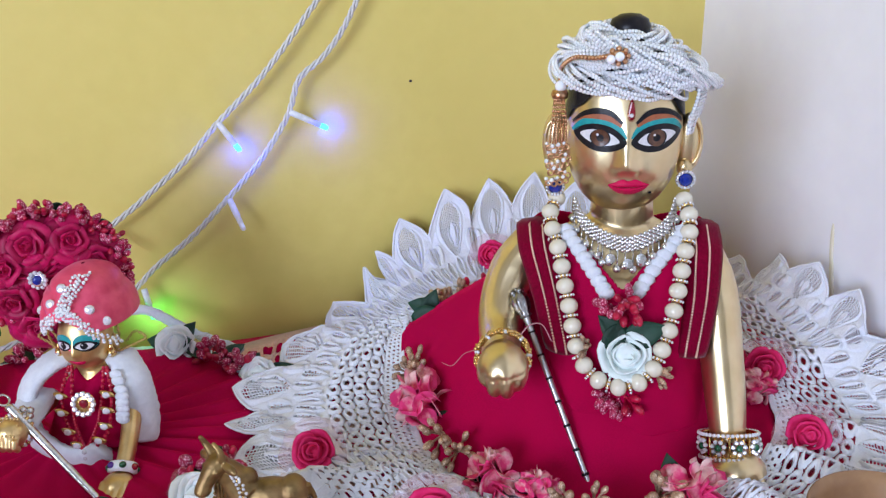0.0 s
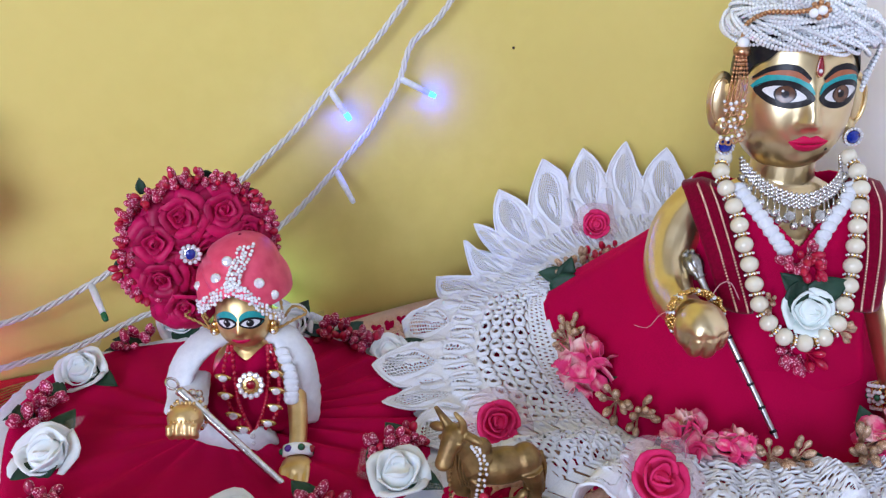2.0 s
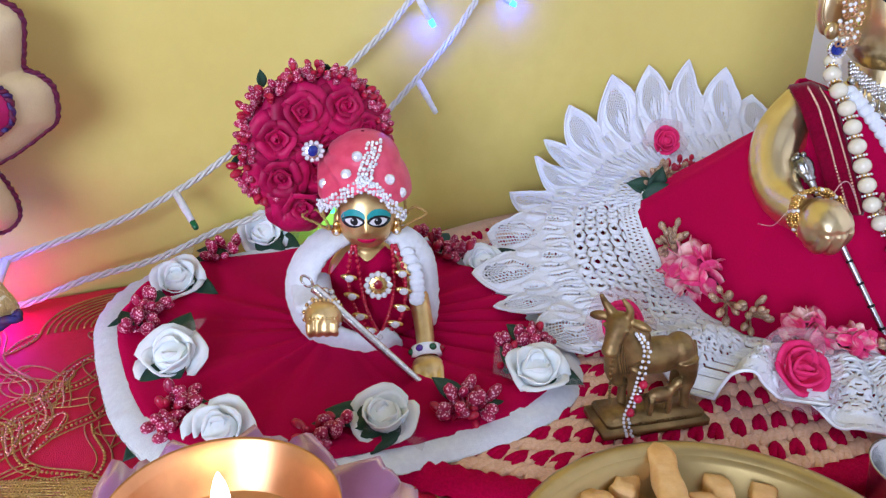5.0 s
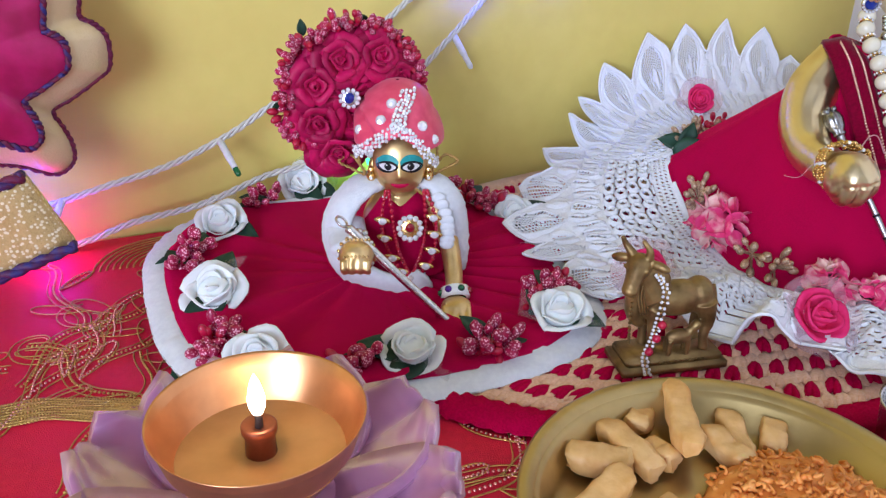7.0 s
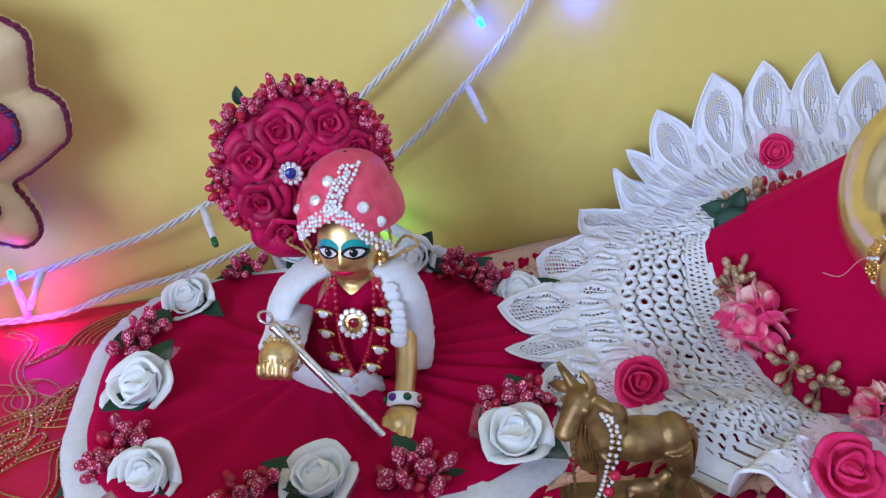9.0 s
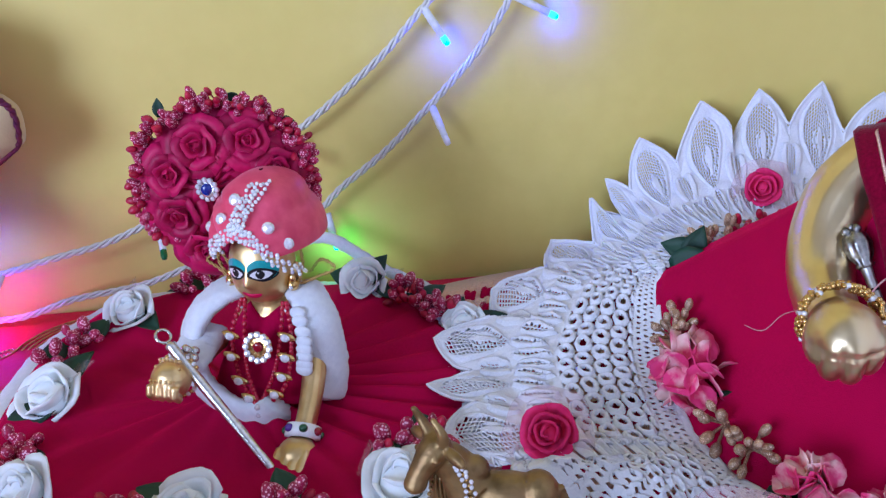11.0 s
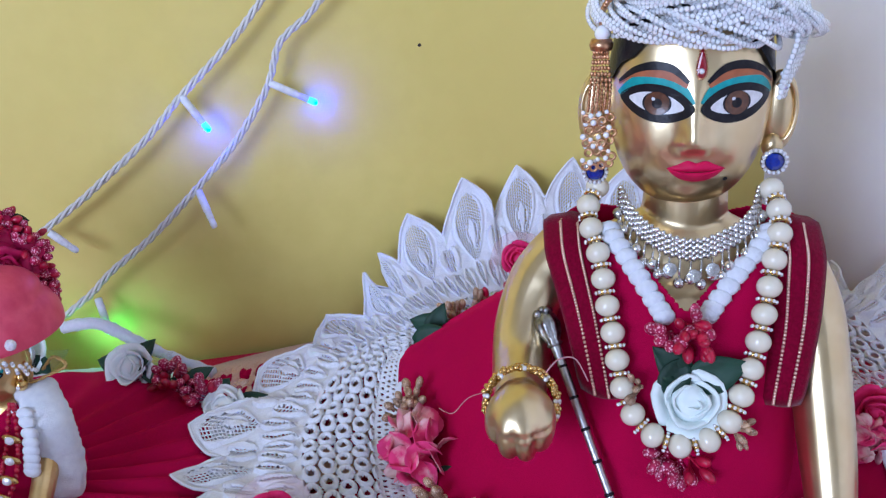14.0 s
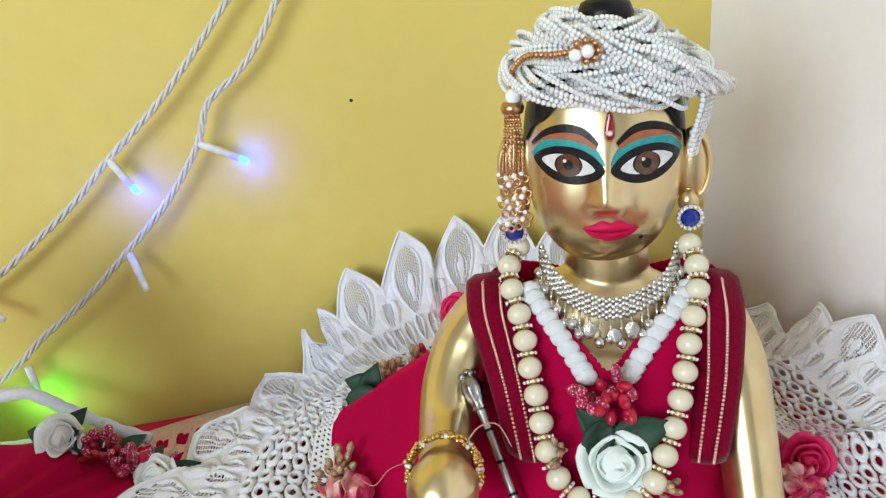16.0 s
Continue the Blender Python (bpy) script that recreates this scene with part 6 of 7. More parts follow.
for k in range(38):
    a = radians(-42 + 262 * k / 37)
    rr = 0.0415 + 0.0035 * RS.random()
    x, z = CC.x + rr * math.cos(a) * 1.02, CC.z + rr * math.sin(a)
    d = (math.cos(a) * 1.3, -0.7 + RS.uniform(-0.4, 0.4), math.sin(a) * 1.3)
    put("berry" if k % 3 else "redberry", crown, (x - 0.004 * math.cos(a), 0.026, z - 0.004 * math.sin(a)), d, RS.uniform(0.0085, 0.0105))
    if k % 4 == 0:
        put("leaf", crown, (x, 0.030, z), (0, -1, 0.2), 0.010, RS.uniform(0, 6.28))
for a in np.linspace(0.2, 2.9, 8):
    part("ray", Mesh().tube([(-0.030, 0.013, 0.132), (-0.030 + 0.018 * math.cos(a), 0.015, 0.132 + 0.018 * math.sin(a))], [0.0008, 0.0016], 0, 6), ROSERED, crown)
br = part("brooch", Mesh().lathe([(0.0001, -0.001), (0.0050, -0.001), (0.0056, 0.0006), (0.0040, 0.0014), (0.0001, 0.0016)], 0, 24, place((-0.0305, 0.0103, 0.1330), (-0.4, -1, 0.25))), SILVER, crown, "silver brooch")
part("blue_stone", Mesh().ball((-0.0309, 0.0090, 0.1333), (0.0033, 0.0018, 0.0033), 0, 14, 10), BLUEGEM, br)
for k in range(11):
    a = 2 * math.pi * k / 11
    part("rhinestone", Mesh().ball((-0.0309 + 0.0050 * math.cos(a), 0.0090 - 0.0020 * math.cos(a), 0.1333 + 0.0052 * math.sin(a)), 0.0015, 0, 6, 4), CRYSTAL, br, smooth=False)

# ---------------------------------------------------------------- necklaces, bracelet, mace, earrings, cord
seed_data = Mesh().ball((0, 0, 0), (0.0014, 0.0014, 0.0018), 0, 7, 5).data("bead", STRAND)
nk = thing("ruby_necklace", "two-strand red bead necklace with crystal stations and a flower pendant", "necklace", SMALL)
for line in ([(-0.004, -0.012, 0.077), (-0.0065, -0.021, 0.064), (-0.005, -0.026, 0.050), (0.001, -0.031, 0.038), (0.009, -0.036, 0.030)], [(0.022, -0.012, 0.077), (0.0265, -0.020, 0.064), (0.027, -0.025, 0.052), (0.024, -0.031, 0.038), (0.012, -0.037, 0.028)],
             [(-0.002, -0.012, 0.077), (0.001, -0.024, 0.058), (0.004, -0.030, 0.044), (0.010, -0.035, 0.032)], [(0.020, -0.012, 0.077), (0.0205, -0.023, 0.058), (0.018, -0.029, 0.044), (0.013, -0.035, 0.032)]):
    for q in spline(line, 22):
        part("bead", seed_data, None, nk, at=Matrix.Translation(q))
for x, y, z in ((-0.0058, -0.0245, 0.0630), (-0.0045, -0.0285, 0.0530), (0.0000, -0.0325, 0.0415), (0.0060, -0.0350, 0.0330), (0.0255, -0.0235, 0.0645), (0.0260, -0.0275, 0.0550), (0.0245, -0.0310, 0.0455), (0.0205, -0.0340, 0.0365)):
    st = part("station", Mesh().ball((x, y, z), (0.0054, 0.0016, 0.0022), 0, 10, 6, Matrix.Rotation(0.25, 3, "Y")), GOLD, nk)
    part("crystal", Mesh().ball((x, y - 0.0016, z), (0.0027, 0.0014, 0.0022), 0, 8, 6), CRYSTAL, st, smooth=False)
for x, y, z in ((-0.0045, -0.0125, 0.0740), (0.0222, -0.0125, 0.0740)):
    part("pearl", Mesh().ball((x, y, z), 0.0018, 0, 10, 7), PEARL, nk)
pd = part("pendant", Mesh().lathe([(0.0001, -0.0008), (0.0070, -0.0008), (0.0074, 0), (0.0050, 0.0010), (0.0001, 0.0012)], 0, 24, place((0.0110, -0.0265, 0.0590), (0, -1, 0.3))), GOLD, nk, "round flower pendant")
part("red_stone", Mesh().ball((0.0110, -0.0282, 0.0595), (0.0030, 0.0016, 0.0030), 0, 12, 8), REDGEM, pd)
for k in range(12):
    a = 2 * math.pi * k / 12
    part("crystal", Mesh().ball((0.0110 + 0.0068 * math.cos(a), -0.0285 + 0.0018 * math.sin(a), 0.0594 + 0.0066 * math.sin(a)), 0.0019, 0, 6, 4), CRYSTAL, pd, smooth=False)
dr = part("drop", Mesh().lathe([(0.0001, 0.004), (0.0010, 0.003), (0.0030, -0.002), (0.0024, -0.006), (0.0001, -0.0075)], 0, 14, Matrix.Translation((0.0130, -0.0440, 0.0160))), GOLD, nk, "gold teardrop")
part("crystal", Mesh().ball((0.0130, -0.0465, 0.0140), (0.0017, 0.0010, 0.0022), 0, 7, 5), CRYSTAL, dr, smooth=False)
for z in (0.0300, 0.0255):
    part("crystal", Mesh().ball((0.0115, -0.0385, z), 0.0017, 0, 7, 5), CRYSTAL, nk, smooth=False)
wb = thing("stone_bracelet", "white bracelet with green and purple stones", "bracelet", SMALL @ place((0.0386, -0.0435, 0.0220), (0.05, -0.6, -0.5)))
part("band", Mesh().lathe([(0.0066, -0.0036), (0.0090, -0.0030), (0.0092, 0.0030), (0.0066, 0.0036)], 0, 24), PEARL, wb)
for k, mt in enumerate((REDGEM, GREENGEM, PURPLEGEM, GREENGEM, REDGEM, PURPLEGEM, GREENGEM)):
    a = 2 * math.pi * k / 7 + 0.35
    part("stone", Mesh().ball((0.0090 * math.cos(a), 0.0090 * math.sin(a), 0), (0.0024, 0.0024, 0.0022), 0, 8, 6), mt, wb)
hb = thing("beaded_bracelet", "thin bracelet of seed pearls and gold", "bracelet", SMALL @ place((-0.0203, -0.0540, 0.0550), (0.1, -0.85, 0.3)))
m = Mesh()
for k in range(30):
    a = 2 * math.pi * k / 30
    m.ball((0.0108 * math.cos(a), 0.0104 * math.sin(a), 0), 0.0013, k % 2, 6, 5)
part("beaded_band", m, [GOLD, PEARL], hb)
top, foot = SMALL @ Vector((-0.0265, -0.0485, 0.0705)), SMALL @ Vector((0.0400, -0.0705, 0.0105))
sm = thing("small_mace", "small silver rod with a ring and bell charms", "mace", place(foot, top - foot))
ln = (top - foot).length
part("rod", Mesh().lathe([(0.0001, 0), (0.0020, 0.0005), (0.0023, 0.004), (0.0026, ln * 0.6), (0.0029, ln - 0.004), (0.0030, ln - 0.002), (0.0001, ln)], 0, 12), SILVER, sm)
part("ring", Mesh().tube([(0.0038 * math.cos(a), 0, ln + 0.0035 + 0.0038 * math.sin(a)) for a in np.linspace(0, 2 * math.pi, 20, endpoint=False)], 0.0008, 0, 6, True), SILVER, sm)
for k in range(3):
    part("charm", Mesh().ball((-0.006 - 0.003 * (k % 2), -0.001, ln - 0.008 - 0.003 * k), 0.0026, 0, 10, 8), SILVER, sm)
for s in (-1, 1):
    whole("small_earring", Mesh().ball((0, 0, 0), 0.0032, 0, 12, 8).ball((0, 0, 0.0035), (0.0022, 0.0016, 0.003), 0, 10, 7).ball((0, -0.003, -0.0002), 0.0012, 1, 6, 5), [GOLD, CRYSTAL], "small gold ball earring with a crystal", "earring", SMALL @ Matrix.Translation((SH[0] + s * 0.0180, -0.004, 0.0845)), "small earrings")
cord = thing("turban_cord", "twisted gold cord looped behind the ears", "cord", SMALL)
for s in (-1, 1):
    m = Mesh()
    base = spline([(0.004 + s * 0.024, 0.000, 0.104), (0.004 + s * 0.0245, -0.001, 0.094), (0.004 + s * 0.021, 0.000, 0.084), (0.004 + s * 0.030, 0.006, 0.086), (0.004 + s * 0.038, 0.008, 0.090), (0.004 + s * 0.030, 0.010, 0.0935), (0.004 + s * 0.024, 0.008, 0.087)], 40)
    for ph in (0, math.pi):
        m.tube([Vector(q) + Vector((0.0005 * math.cos(k * 1.4 + ph), 0.0005 * math.sin(k * 1.4 + ph), 0.0003 * math.sin(k * 1.4 + ph))) for k, q in enumerate(base)], 0.0006, 0, 5)
    part("loop", m, THREAD, cord)

# ---------------------------------------------------------------- string lights on the yellow wall
lights = thing("string_lights", "white twisted cable string lights with coloured bulbs on the wall", "string lights")


def twisted(pts, strands_, r, pitch, label=""):
    p = spline(pts, 40 * len(pts))
    seg = np.r_[0, np.cumsum(np.linalg.norm(np.diff(p, axis=0), axis=1))]
    m = Mesh()
    for k in range(strands_):
        a = 2 * math.pi * seg / pitch + 2 * math.pi * k / strands_
        t = np.gradient(p, axis=0)
        t /= np.linalg.norm(t, axis=1)[:, None]
        n1 = np.cross(t, (0, 1, 0))
        m.tube(p + r * 0.75 * (np.cos(a)[:, None] * n1 + np.sin(a)[:, None] * np.array((0, 1, 0))), r * 0.62, 0, 6)
    return part("cable", m, WIRE, lights, label)


WY = WALL_Y - 0.0125
twisted([(0.150, WY, 0.356), (0.122, WY, 0.323), (0.0925, WY, 0.2895), (0.062, WY, 0.2535), (0.038, WY, 0.2275), (0.0035, WY, 0.1965), (-0.0235, WY, 0.1695), (-0.055, WY, 0.1445), (-0.0765, WY, 0.1285), (-0.115, 0.690, 0.104),
         (-0.146, 0.683, 0.092), (-0.180, 0.680, 0.074), (-0.224, 0.680, 0.056), (-0.269, 0.680, 0.046), (-0.310, 0.680, 0.037), (-0.37, 0.680, 0.030)], 3, 0.0019, 0.026)
twisted([(0.166, WY, 0.356), (0.146, WY, 0.322), (0.1245, WY, 0.288), (0.1095, WY, 0.263), (0.0925, WY, 0.2435), (0.072, WY, 0.227), (0.062, WY, 0.202), (0.051, WY, 0.184), (0.032, WY, 0.1595), (0.003, WY, 0.131), (-0.0295, WY, 0.1015), (-0.062, WY, 0.078), (-0.080, 0.690, 0.062),
         (-0.112, 0.684, 0.044), (-0.155, 0.680, 0.038), (-0.206, 0.680, 0.022), (-0.256, 0.680, 0.015), (-0.300, 0.680, 0.004), (-0.36, 0.680, 0.006)], 3, 0.0019, 0.026)
for a, b, kind in (((0.003, WY, 0.197), (0.0180, 0.690, 0.1720), "blue"), ((0.061, WY, 0.201), (0.0920, 0.693, 0.1840), "blue"), ((0.005, WY, 0.131), (0.0135, 0.675, 0.1080), "clear"), ((-0.188, 0.680, 0.070), (-0.181, 0.652, 0.0520), "off"),
                   ((-0.074, WY, 0.060), (-0.070, 0.688, 0.0330), "green"), ((-0.300, 0.680, 0.040), (-0.313, 0.672, 0.0160), "pink"), ((-0.318, 0.680, 0.006), (-0.3185, 0.674, 0.044), "blue"), ((-0.096, WY, 0.112), (-0.080, 0.686, 0.098), "clear")):
    a, b = Vector(a), Vector(b)
    d = (b - a).normalized()
    ln = (b - a).length
    at = place(a, d)
    sk = part("socket", Mesh().lathe([(0.0001, 0), (0.0026, 0.0005), (0.0027, ln * 0.55), (0.0023, ln * 0.6), (0.0023, ln - 0.006), (0.0001, ln - 0.0055)], 0, 14), SOCKET, lights, "white plastic bulb socket", at)
    mat_ = {"blue": LEDBLUE, "green": LEDGREEN, "pink": LEDPINK, "off": LEDOFF, "clear": SOCKET}[kind]
    part("bulb", Mesh().lathe([(0.0021, ln - 0.0062), (0.0023, ln - 0.002), (0.0018, ln + 0.0005), (0.0001, ln + 0.0012)], 0, 12), mat_, sk, {"off": "unlit green bulb", "clear": "clear bulb"}.get(kind, "lit " + kind + " bulb"))
    tone = {"blue": (0.02, 0.05, 1.4), "green": (0.05, 1.0, 0.15), "pink": (1.0, 0.02, 1.1)}.get(kind)
    if tone:
        bulb_light(kind + "_bulb_light", b + d * 0.004 + Vector((0, -0.003, 0)), {"blue": 0.048, "green": 0.020, "pink": 0.07}[kind], tone)

# ---------------------------------------------------------------- gold star ornament
star = thing("star_ornament", "padded gold satin star with magenta centre and braided edges", "ornament")
SIDE = [(0.040, 0.068), (0.068, 0.054), (0.080, 0.043), (0.0785, 0.026), (0.0765, 0.013), (0.084, 0.008), (0.0905, -0.001), (0.0895, -0.019), (0.082, -0.026), (0.065, -0.037), (0.051, -0.045), (0.055, -0.057), (0.0585, -0.069), (0.057, -0.081), (0.046, -0.087), (0.027, -0.079), (0.012, -0.076)]
STAR = spline([(0, 0.076)] + SIDE + [(0, -0.078)] + [(-x, z) for x, z in SIDE[::-1]], 240, True)


def star_ring(k, y):
    return [(-0.345 + x * k, y, 0.155 + z * k) for x, z in STAR]


rows = [star_ring(k, y) for k, y in ((0.95, 0.672), (1.0, 0.668), (1.0, 0.658), (0.985, 0.654), (0.90, 0.649), (0.76, 0.642), (0.70, 0.640))]
part("padded_edge", Mesh().grid(rows, closed=True), GOLDFABRIC, star, "gold satin padded edge")
part("centre_panel", Mesh().grid([star_ring(k, y) for k, y in ((0.73, 0.641), (0.60, 0.636), (0.35, 0.632), (0.005, 0.631))], closed=True), MAGENTA, star, "magenta satin centre")
part("back_panel", Mesh().grid([star_ring(k, y) for k, y in ((0.96, 0.671), (0.5, 0.674), (0.005, 0.674))], closed=True), MAGENTA, star)
for k, y, mt in ((1.0, 0.656, BRAID), (0.73, 0.6395, BRAIDBLUE)):
    p = np.array(star_ring(k, y))
    m = Mesh()
    for ph in (0, math.pi):
        w = np.arange(240) * 1.3 + ph
        m.tube(p + 0.0010 * np.stack([np.cos(w), np.sin(w), np.cos(w)], -1), 0.0015, 0 if ph else 1, 6, True)
    part("braid", m, [mt, BRAID], star, "twisted dark braid")
part("post", Mesh().box((-0.400, 0.684, 0.070), (0.016, 0.012, 0.150), bevel=0.002), WOOD, star)
stand = thing("throne_arm", "sloping gold brocade throne arm with navy braid edge", "throne")
rows = []
for u in np.linspace(0, 1, 12):
    top, low = Vector((-0.470, 0.550, 0.056)).lerp(Vector((-0.309, 0.540, 0.111)), u), Vector((-0.500, 0.550, 0.002)).lerp(Vector((-0.291, 0.540, 0.068)), u)
    rows.append([low.lerp(top, v) + Vector((0, 0.002 * math.sin(6 * u), 0)) for v in np.linspace(0, 1, 8)])
part("panel", Mesh().slab(rows, 0.012), GLITTER, stand)
for v, mt in ((0, BRAIDBLUE), (7, BRAID)):
    p = spline(np.array([r[v] for r in rows]), 60)
    m = Mesh()
    for ph in (0, math.pi):
        w = np.arange(60) * 1.2 + ph
        m.tube(p + 0.0014 * np.stack([0 * w, np.cos(w), np.sin(w)], -1) + np.array((0, -0.006, 0)), 0.0024, 0 if ph else 1, 7)
    part("braid", m, [mt, BRAIDBLUE], stand, "twisted navy braid")

# ---------------------------------------------------------------- brass cow with calf
cm = Mesh()
cm.ball((0.018, 0, 0.0510), (0.0235, 0.0115, 0.0128), 0, 20, 14)
cm.ball((0.001, 0, 0.0520), (0.0120, 0.0108, 0.0155), 0, 18, 12)
cm.ball((0.0335, 0, 0.0520), (0.0105, 0.0112, 0.0135), 0, 18, 12)
cm.ball((0.004, 0, 0.0660), (0.0075, 0.0070, 0.0078), 0, 14, 10)
cm.tube(spline([(0.001, 0, 0.056), (-0.006, 0, 0.068), (-0.0115, -0.002, 0.077)], 10), np.linspace(0.0130, 0.0078, 10), 0, 16)
cm.tube(spline([(-0.011, -0.002, 0.070), (-0.0125, 0, 0.056), (-0.011, 0, 0.040), (-0.004, 0, 0.032)], 10), [0.004, 0.005, 0.006, 0.006, 0.006, 0.006, 0.005, 0.005, 0.004, 0.003], 0, 12, False, 1.0)
# the head, turned aside
cm.ball((-0.0130, -0.0035, 0.0815), (0.0078, 0.0078, 0.0070), 0, 14, 10)
cm.tube(spline([(-0.0120, -0.0025, 0.0815), (-0.0165, -0.0070, 0.0775), (-0.0205, -0.0110, 0.0715), (-0.0225, -0.0130, 0.0675)], 10), [0.0078, 0.0082, 0.0078, 0.0070, 0.0062, 0.0057, 0.0054, 0.0054, 0.0052, 0.0040], 0, 14)
cm.ball((-0.0222, -0.0128, 0.0675), (0.0058, 0.0058, 0.0046), 0, 12, 8)
for s in (-1, 1):
    cm.tube(spline([(-0.0128 + s * 0.0038, -0.0030 - s * 0.0038, 0.0865), (-0.0150 + s * 0.0056, -0.0020 - s * 0.0056, 0.0925), (-0.0190 + s * 0.0050, -0.0010 - s * 0.0045, 0.0990)], 8), np.linspace(0.0034, 0.0013, 8), 0, 10)
    cm.ball((-0.0125 + s * 0.0092, -0.0030 - s * 0.0092, 0.0822), (0.0075, 0.0030, 0.0034), 0, 12, 8, Matrix.Rotation(radians(-45), 3, "Z") @ Matrix.Rotation(s * 0.2, 3, "Y"))
    cm.ball((-0.0170 + s * 0.0052, -0.0072 - s * 0.0052, 0.0800), 0.0017, 0, 8, 6)
    cm.tube(spline([(0.001, s * 0.0062, 0.048), (0.000, s * 0.0068, 0.030), (0.0005, s * 0.0068, 0.0125)], 8), [0.0064, 0.0054, 0.0044, 0.0038, 0.0032, 0.0030, 0.0032, 0.0038], 0, 12)
    cm.tube(spline([(0.0355, s * 0.0062, 0.050), (0.0395, s * 0.0070, 0.034), (0.0380, s * 0.0070, 0.024), (0.0395, s * 0.0070, 0.0125)], 8), [0.0084, 0.0072, 0.0054, 0.0042, 0.0036, 0.0032, 0.0032, 0.0038], 0, 12)
cm.tube(spline([(0.0435, 0, 0.058), (0.0470, 0.001, 0.046), (0.0465, 0.002, 0.032), (0.0455, 0.002, 0.024)], 10), [0.0022, 0.002, 0.002, 0.002, 0.002, 0.002, 0.0022, 0.0028, 0.003, 0.002], 0, 8)
# the calf beneath
cm.ball((0.019, -0.009, 0.0255), (0.0095, 0.0050, 0.0055), 0, 14, 10)
cm.tube(spline([(0.026, -0.009, 0.028), (0.030, -0.010, 0.034), (0.0325, -0.010, 0.036)], 6), [0.0035, 0.003, 0.0035, 0.0035, 0.003, 0.002], 0, 10)
for x in (0.012, 0.025):
    for dy in (-0.0115, -0.0065):
        cm.tube([(x, dy, 0.024), (x, dy, 0.012)], [0.0022, 0.0018], 0, 8)
cow = Mesh()
cow.add(*fused(cm, 0.0008, 5), 0)
# wrinkles on the neck and a stepped plinth
for k in range(6):
    cow.tube(spline([(-0.0135 + 0.0022 * k, -0.0074 - 0.0004 * k, 0.069 - 0.001 * k), (-0.0135 + 0.002 * k, -0.0082, 0.058 - 0.0008 * k), (-0.010 + 0.0016 * k, -0.0084, 0.045)], 8), 0.0008, 0, 6)
cow.box((0.0165, 0, 0.0030), (0.0760, 0.0330, 0.0060), 0, 0.0008)
cow.box((0.0165, 0, 0.0085), (0.0690, 0.0280, 0.0065), 0, 0.0015)
for k in range(9):
    cow.tube(spline([(0.002 + 0.004 * k, -0.0145, 0.0075), (0.004 + 0.004 * k, -0.0147, 0.0105), (0.005 + 0.004 * k, -0.0145, 0.0075)], 6), 0.0004, 0, 5)
COW = Matrix.Translation((-0.0090, 0.3940, 0.0062)) @ Matrix.Rotation(radians(-12), 4, "Z") @ Matrix.Diagonal((0.82, 0.82, 0.80, 1))
whole("cow_figurine", cow, [OLDBRASS], "aged brass cow figurine with a suckling calf on a plinth", "figurine", COW)
ch = thing("cow_chain", "rhinestone chain with red beads hung on the cow's neck", "chain", COW)
for line, n in ((((-0.004, -0.0095, 0.075), (0.001, -0.0130, 0.064), (-0.001, -0.0130, 0.044), (-0.004, -0.0140, 0.030), (-0.009, -0.0160, 0.016), (-0.007, -0.0190, 0.004)), 26), (((-0.014, -0.007, 0.068), (-0.0175, -0.008, 0.054), (-0.017, -0.008, 0.036), (-0.016, -0.008, 0.024)), 16)):
    m = Mesh()
    for k, q in enumerate(spline(line, n)):
        m.ball(q, 0.0012, 0, 6, 4)
        if n > 20:
            m.ball(Vector(q) + Vector((0.0032 + 0.0010 * (k % 2), 0, -0.0010)), 0.0012, 0, 6, 4)
            m.ball(Vector(q) + Vector((0.0018, 0.0006, -0.0004)), 0.0010, 1, 6, 4)
    part("rhinestones", m, [CRYSTAL, GOLD] if n > 20 else OLDBRASS, ch, smooth=False)
for q in ((0.003, -0.014, 0.039), (0.000, -0.0145, 0.029), (-0.005, -0.016, 0.020)):
    part("red_bead", Mesh().ball(q, 0.0030, 0, 10, 7), BERRYRED, ch)

# ---------------------------------------------------------------- oil lamp on a glass lotus
lotus = thing("glass_lotus_stand", "violet glass lotus stand under the oil lamp", "stand", Matrix.Translation((-0.234, 0.327, -0.005)) @ Matrix.Diagonal((1, 1, 0.98, 1)))
for k in range(8):
    rows = []
    for v in np.linspace(0, 1, 10):
        w = 0.030 * math.sin(math.pi * (0.14 + 0.66 * v)) ** 0.8 * (1 - max(0, v - 0.75) ** 2 * 7)
        rows.append([(0.012 + 0.062 * v ** 0.9 - 0.004 * abs(u), w * u, 0.038 + 0.026 * v ** 1.6 + 0.008 * u * u + 0.002 * math.sin(7 * u + 5 * v + k)) for u in np.linspace(-1, 1, 9)])
    part("petal", Mesh().slab(rows, 0.0045), GLASSPINK, lotus, at=Matrix.Rotation(2 * math.pi * (k + 0.3) / 8, 4, "Z"))
part("foot", Mesh().lathe([(0.0001, 0.002), (0.034, 0.002), (0.036, 0.006), (0.024, 0.010), (0.014, 0.024), (0.014, 0.036), (0.024, 0.046), (0.026, 0.052), (0.0001, 0.052)], 0, 32), GLASSPINK, lotus)
LAMP = Matrix.Translation((-0.234, 0.327, 0.0475))
diya = thing("oil_lamp", "lit copper oil lamp bowl with a wick holder", "oil lamp", LAMP)
part("bowl", Mesh().lathe([(0.0001, 0), (0.013, 0.0005), (0.025, 0.010), (0.035, 0.025), (0.0382, 0.0368), (0.0390, 0.0375), (0.0382, 0.0360), (0.0342, 0.0240), (0.0240, 0.0105), (0.0125, 0.0025), (0.0001, 0.0020)], 0, 72), COPPER, diya)
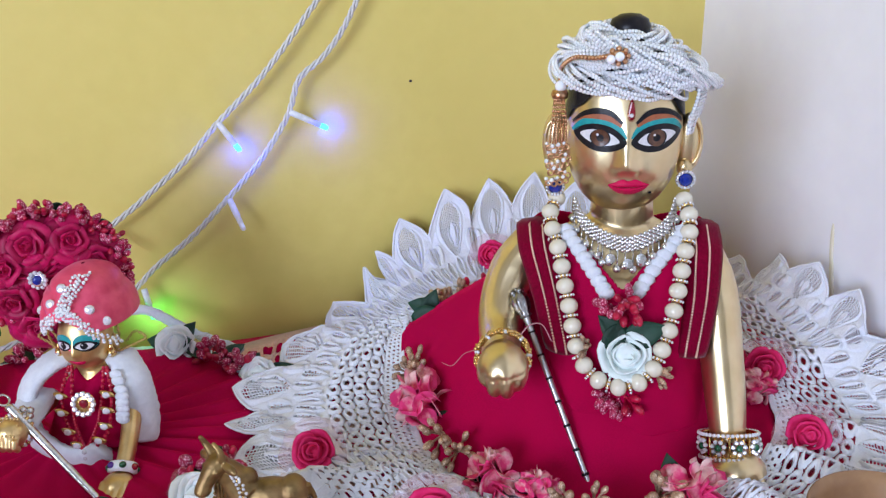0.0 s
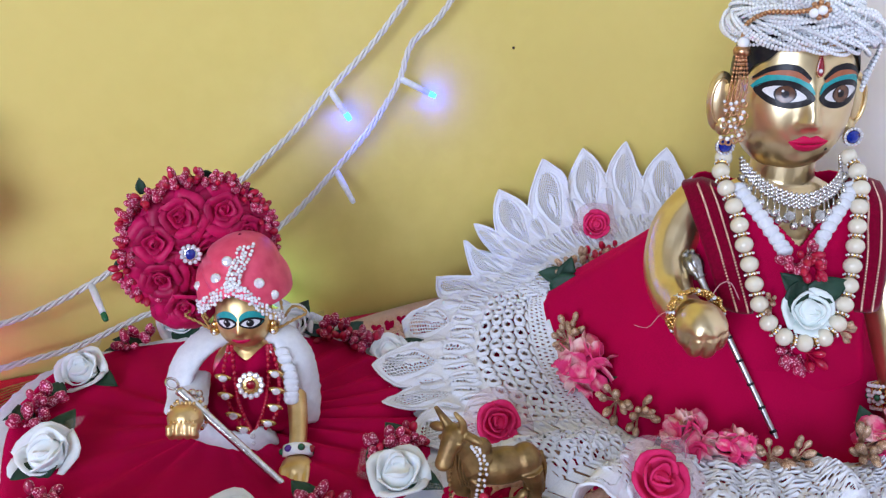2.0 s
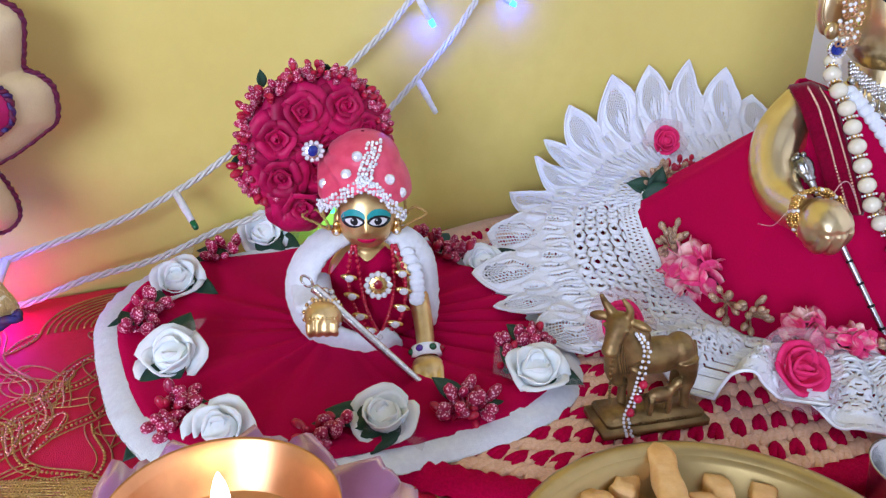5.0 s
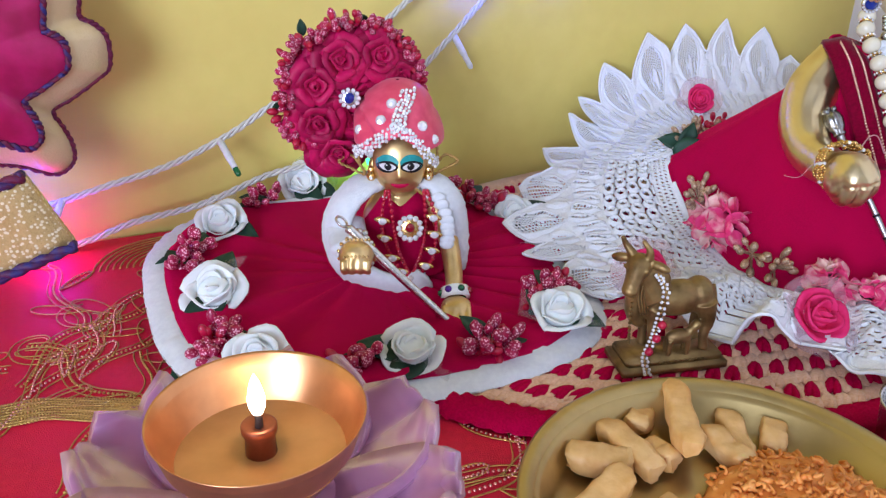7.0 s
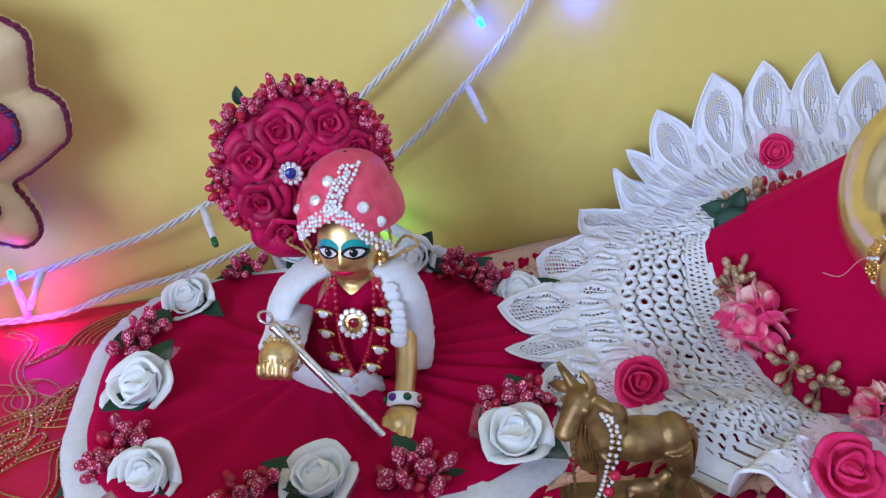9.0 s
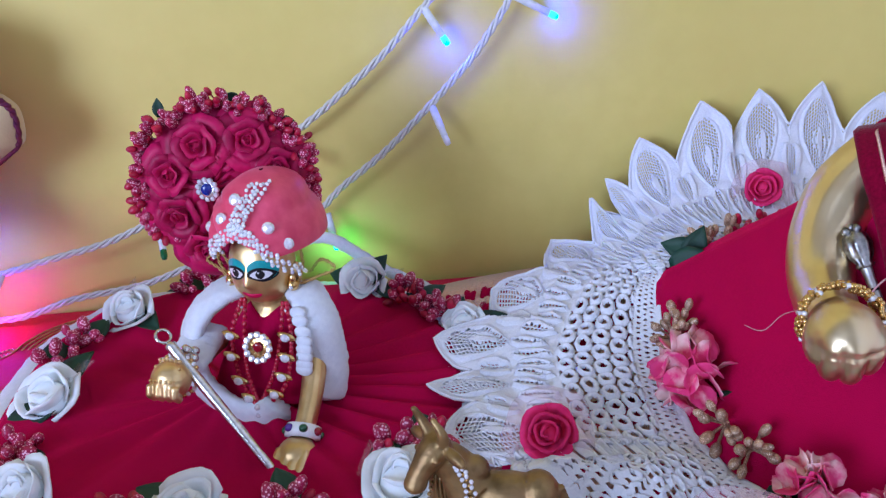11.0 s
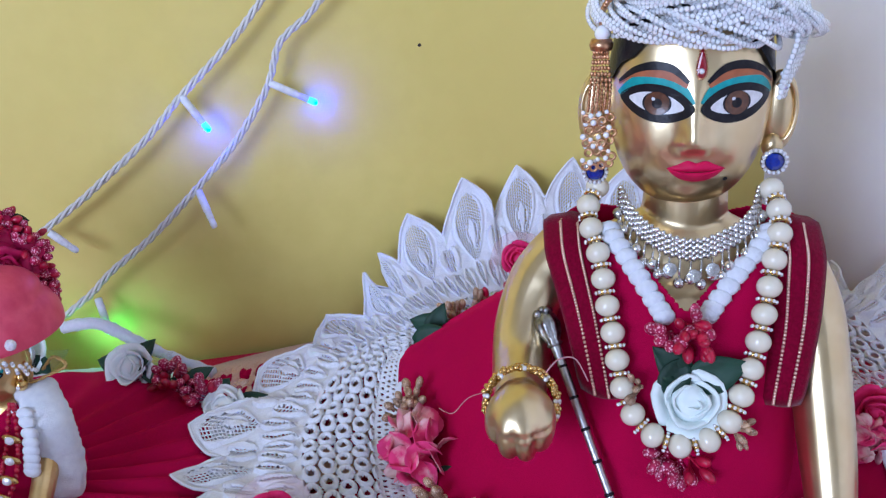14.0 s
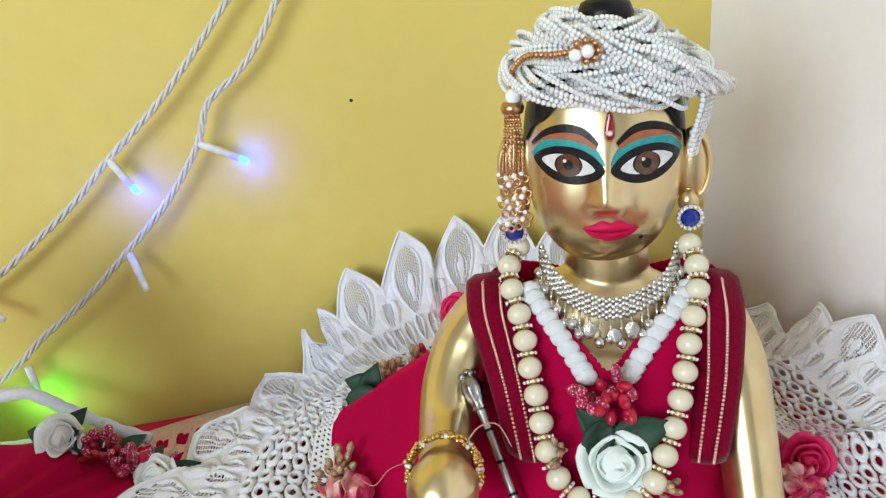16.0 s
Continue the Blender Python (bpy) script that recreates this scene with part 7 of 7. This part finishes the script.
part("oil", Mesh().lathe([(0.0318, 0.0195), (0.020, 0.0192), (0.0001, 0.0191)], 0, 40), OIL, diya)
part("wick_holder", Mesh().lathe([(0.0075, 0.003), (0.0060, 0.015), (0.0055, 0.026), (0.0066, 0.0290), (0.0066, 0.0312), (0.0060, 0.0318), (0.0028, 0.0305), (0.0001, 0.0300)], 0, 24), DARKCOPPER, diya, "dark copper wick holder")
part("wick", Mesh().tube([(0, 0, 0.0298), (0.0002, 0, 0.0340), (-0.0004, 0.0004, 0.0370)], [0.0016, 0.0014, 0.0009], 0, 8), CHAR, diya)
part("flame", Mesh().lathe([(0.0001, 0.0352), (0.0019, 0.0366), (0.0029, 0.0392), (0.0032, 0.0420), (0.0026, 0.0460), (0.0015, 0.0500), (0.0001, 0.0530)], 0, 18), FLAME, diya)
bulb_light("flame_light", (-0.234, 0.325, 0.0950), 0.024, (1.0, 0.66, 0.34), 0.004)

# ---------------------------------------------------------------- plate of food
PL = Matrix.Translation((-0.055, 0.268, 0))
plate = whole("brass_plate", Mesh().lathe([(0.0001, 0.0), (0.070, 0.0), (0.0775, 0.003), (0.0820, 0.017), (0.0840, 0.0206), (0.0890, 0.0218), (0.0905, 0.0212), (0.0905, 0.0200), (0.0885, 0.0202), (0.0825, 0.0185), (0.0800, 0.0165), (0.0755, 0.0045), (0.070, 0.0024), (0.0001, 0.0022)][::-1], 0, 96), THALI, "round brass plate holding fried snacks and grated carrot", "plate", PL @ Matrix.Translation((0, 0, 0.0055)))
RP = random.Random(21)
for x, y, rz, ln, w in ((-0.029, 0.056, 145, 0.030, 0.0150), (-0.012, 0.058, 95, 0.038, 0.0130), (0.006, 0.074, 40, 0.018, 0.0125), (0.019, 0.060, 62, 0.050, 0.0135), (0.000, 0.050, 105, 0.018, 0.0110), (0.042, 0.048, 70, 0.028, 0.0125), (0.056, 0.038, 50, 0.020, 0.0120),
                        (-0.042, 0.034, 20, 0.034, 0.0145), (-0.050, 0.012, 160, 0.030, 0.013), (-0.030, 0.010, 30, 0.030, 0.013), (0.030, 0.040, 95, 0.026, 0.012)):
    m = Mesh()
    rows = []
    for k in range(13):
        t = k / 12
        end = 1 - 0.30 * abs(2 * t - 1) ** 10
        rows.append([((t - 0.5) * ln + 0.0012 * math.sin(2 * a + k), w * 0.5 * end * math.copysign(abs(math.cos(a)) ** 0.45, math.cos(a)), w * 0.40 * end * math.copysign(abs(math.sin(a)) ** 0.45, math.sin(a)) + 0.0012 * math.sin(5 * t + x * 90)) for a in np.linspace(0, 2 * math.pi, 18, endpoint=False)])
    m.grid(rows, 0, True)
    for e in (0, 12):
        m.add(rows[e], [tuple(range(18))], 0)
    m.v = [g_ + np.array([0.0017 * noise.noise_vector(Vector(q) * 130 + Vector((x * 50, y * 50, 0))) + 0.0006 * noise.noise_vector(Vector(q) * 420) for q in g_]) for g_ in m.v]
    whole("fried_snack", m, SNACK, "golden fried dough stick on the brass plate", "snack", PL @ Matrix.Translation((x, y, 0.0090 + w * 0.40 + 0.0030 * RP.random() + (0.006 if ln > 0.045 else 0))) @ Matrix.Rotation(radians(rz), 4, "Z") @ Matrix.Rotation(RP.uniform(-0.10, 0.10), 4, "Y"), "fried snacks on the plate")
m = Mesh()
for k in range(900):
    a, r = RP.uniform(0, 6.28), 0.044 * math.sqrt(RP.random())
    x, y = 0.032 + r * math.cos(a) * 1.05, -0.010 + r * math.sin(a)
    z = 0.0105 + 0.018 * (1 - (r / 0.046) ** 2) * RP.uniform(0.75, 1.1) + 0.004 * noise.noise(Vector((x * 90, y * 90, 2)))
    b = RP.uniform(0, 6.28)
    m.tube(spline([(x, y, z), (x + 0.002 * math.cos(b), y + 0.002 * math.sin(b), z + RP.uniform(-0.001, 0.0020)), (x + 0.0042 * math.cos(b + 0.9), y + 0.0042 * math.sin(b + 0.9), z + RP.uniform(-0.002, 0.002))], 4), RP.uniform(0.0007, 0.0013), 0, 5)
m.ball((0.032, -0.010, 0.010), (0.045, 0.043, 0.0165), 0, 24, 14)
whole("grated_carrot", m, CARROT, "heap of moist grated orange carrot on the plate", "food", PL, kind="stuff")

# ---------------------------------------------------------------- bowl and cup at the edge
whole("brown_bowl", Mesh().lathe([(0.0001, -0.002), (0.020, -0.002), (0.034, 0.010), (0.0410, 0.026), (0.0425, 0.0345), (0.0410, 0.0350), (0.0385, 0.026), (0.031, 0.012), (0.018, 0.004), (0.0001, 0.004)], 0, 64), CLAY, "glossy brown clay bowl on the mat", "bowl", Matrix.Translation((0.322, 0.282, 0.002)))
whole("steel_cup", Mesh().lathe([(0.0001, -0.002), (0.018, -0.002), (0.020, 0.004), (0.0225, 0.028), (0.0235, 0.030), (0.0218, 0.029), (0.0185, 0.005), (0.0001, 0.003)], 0, 48), STEEL, "small plain steel cup", "cup", Matrix.Translation((0.0720, 0.2800, 0.001)))
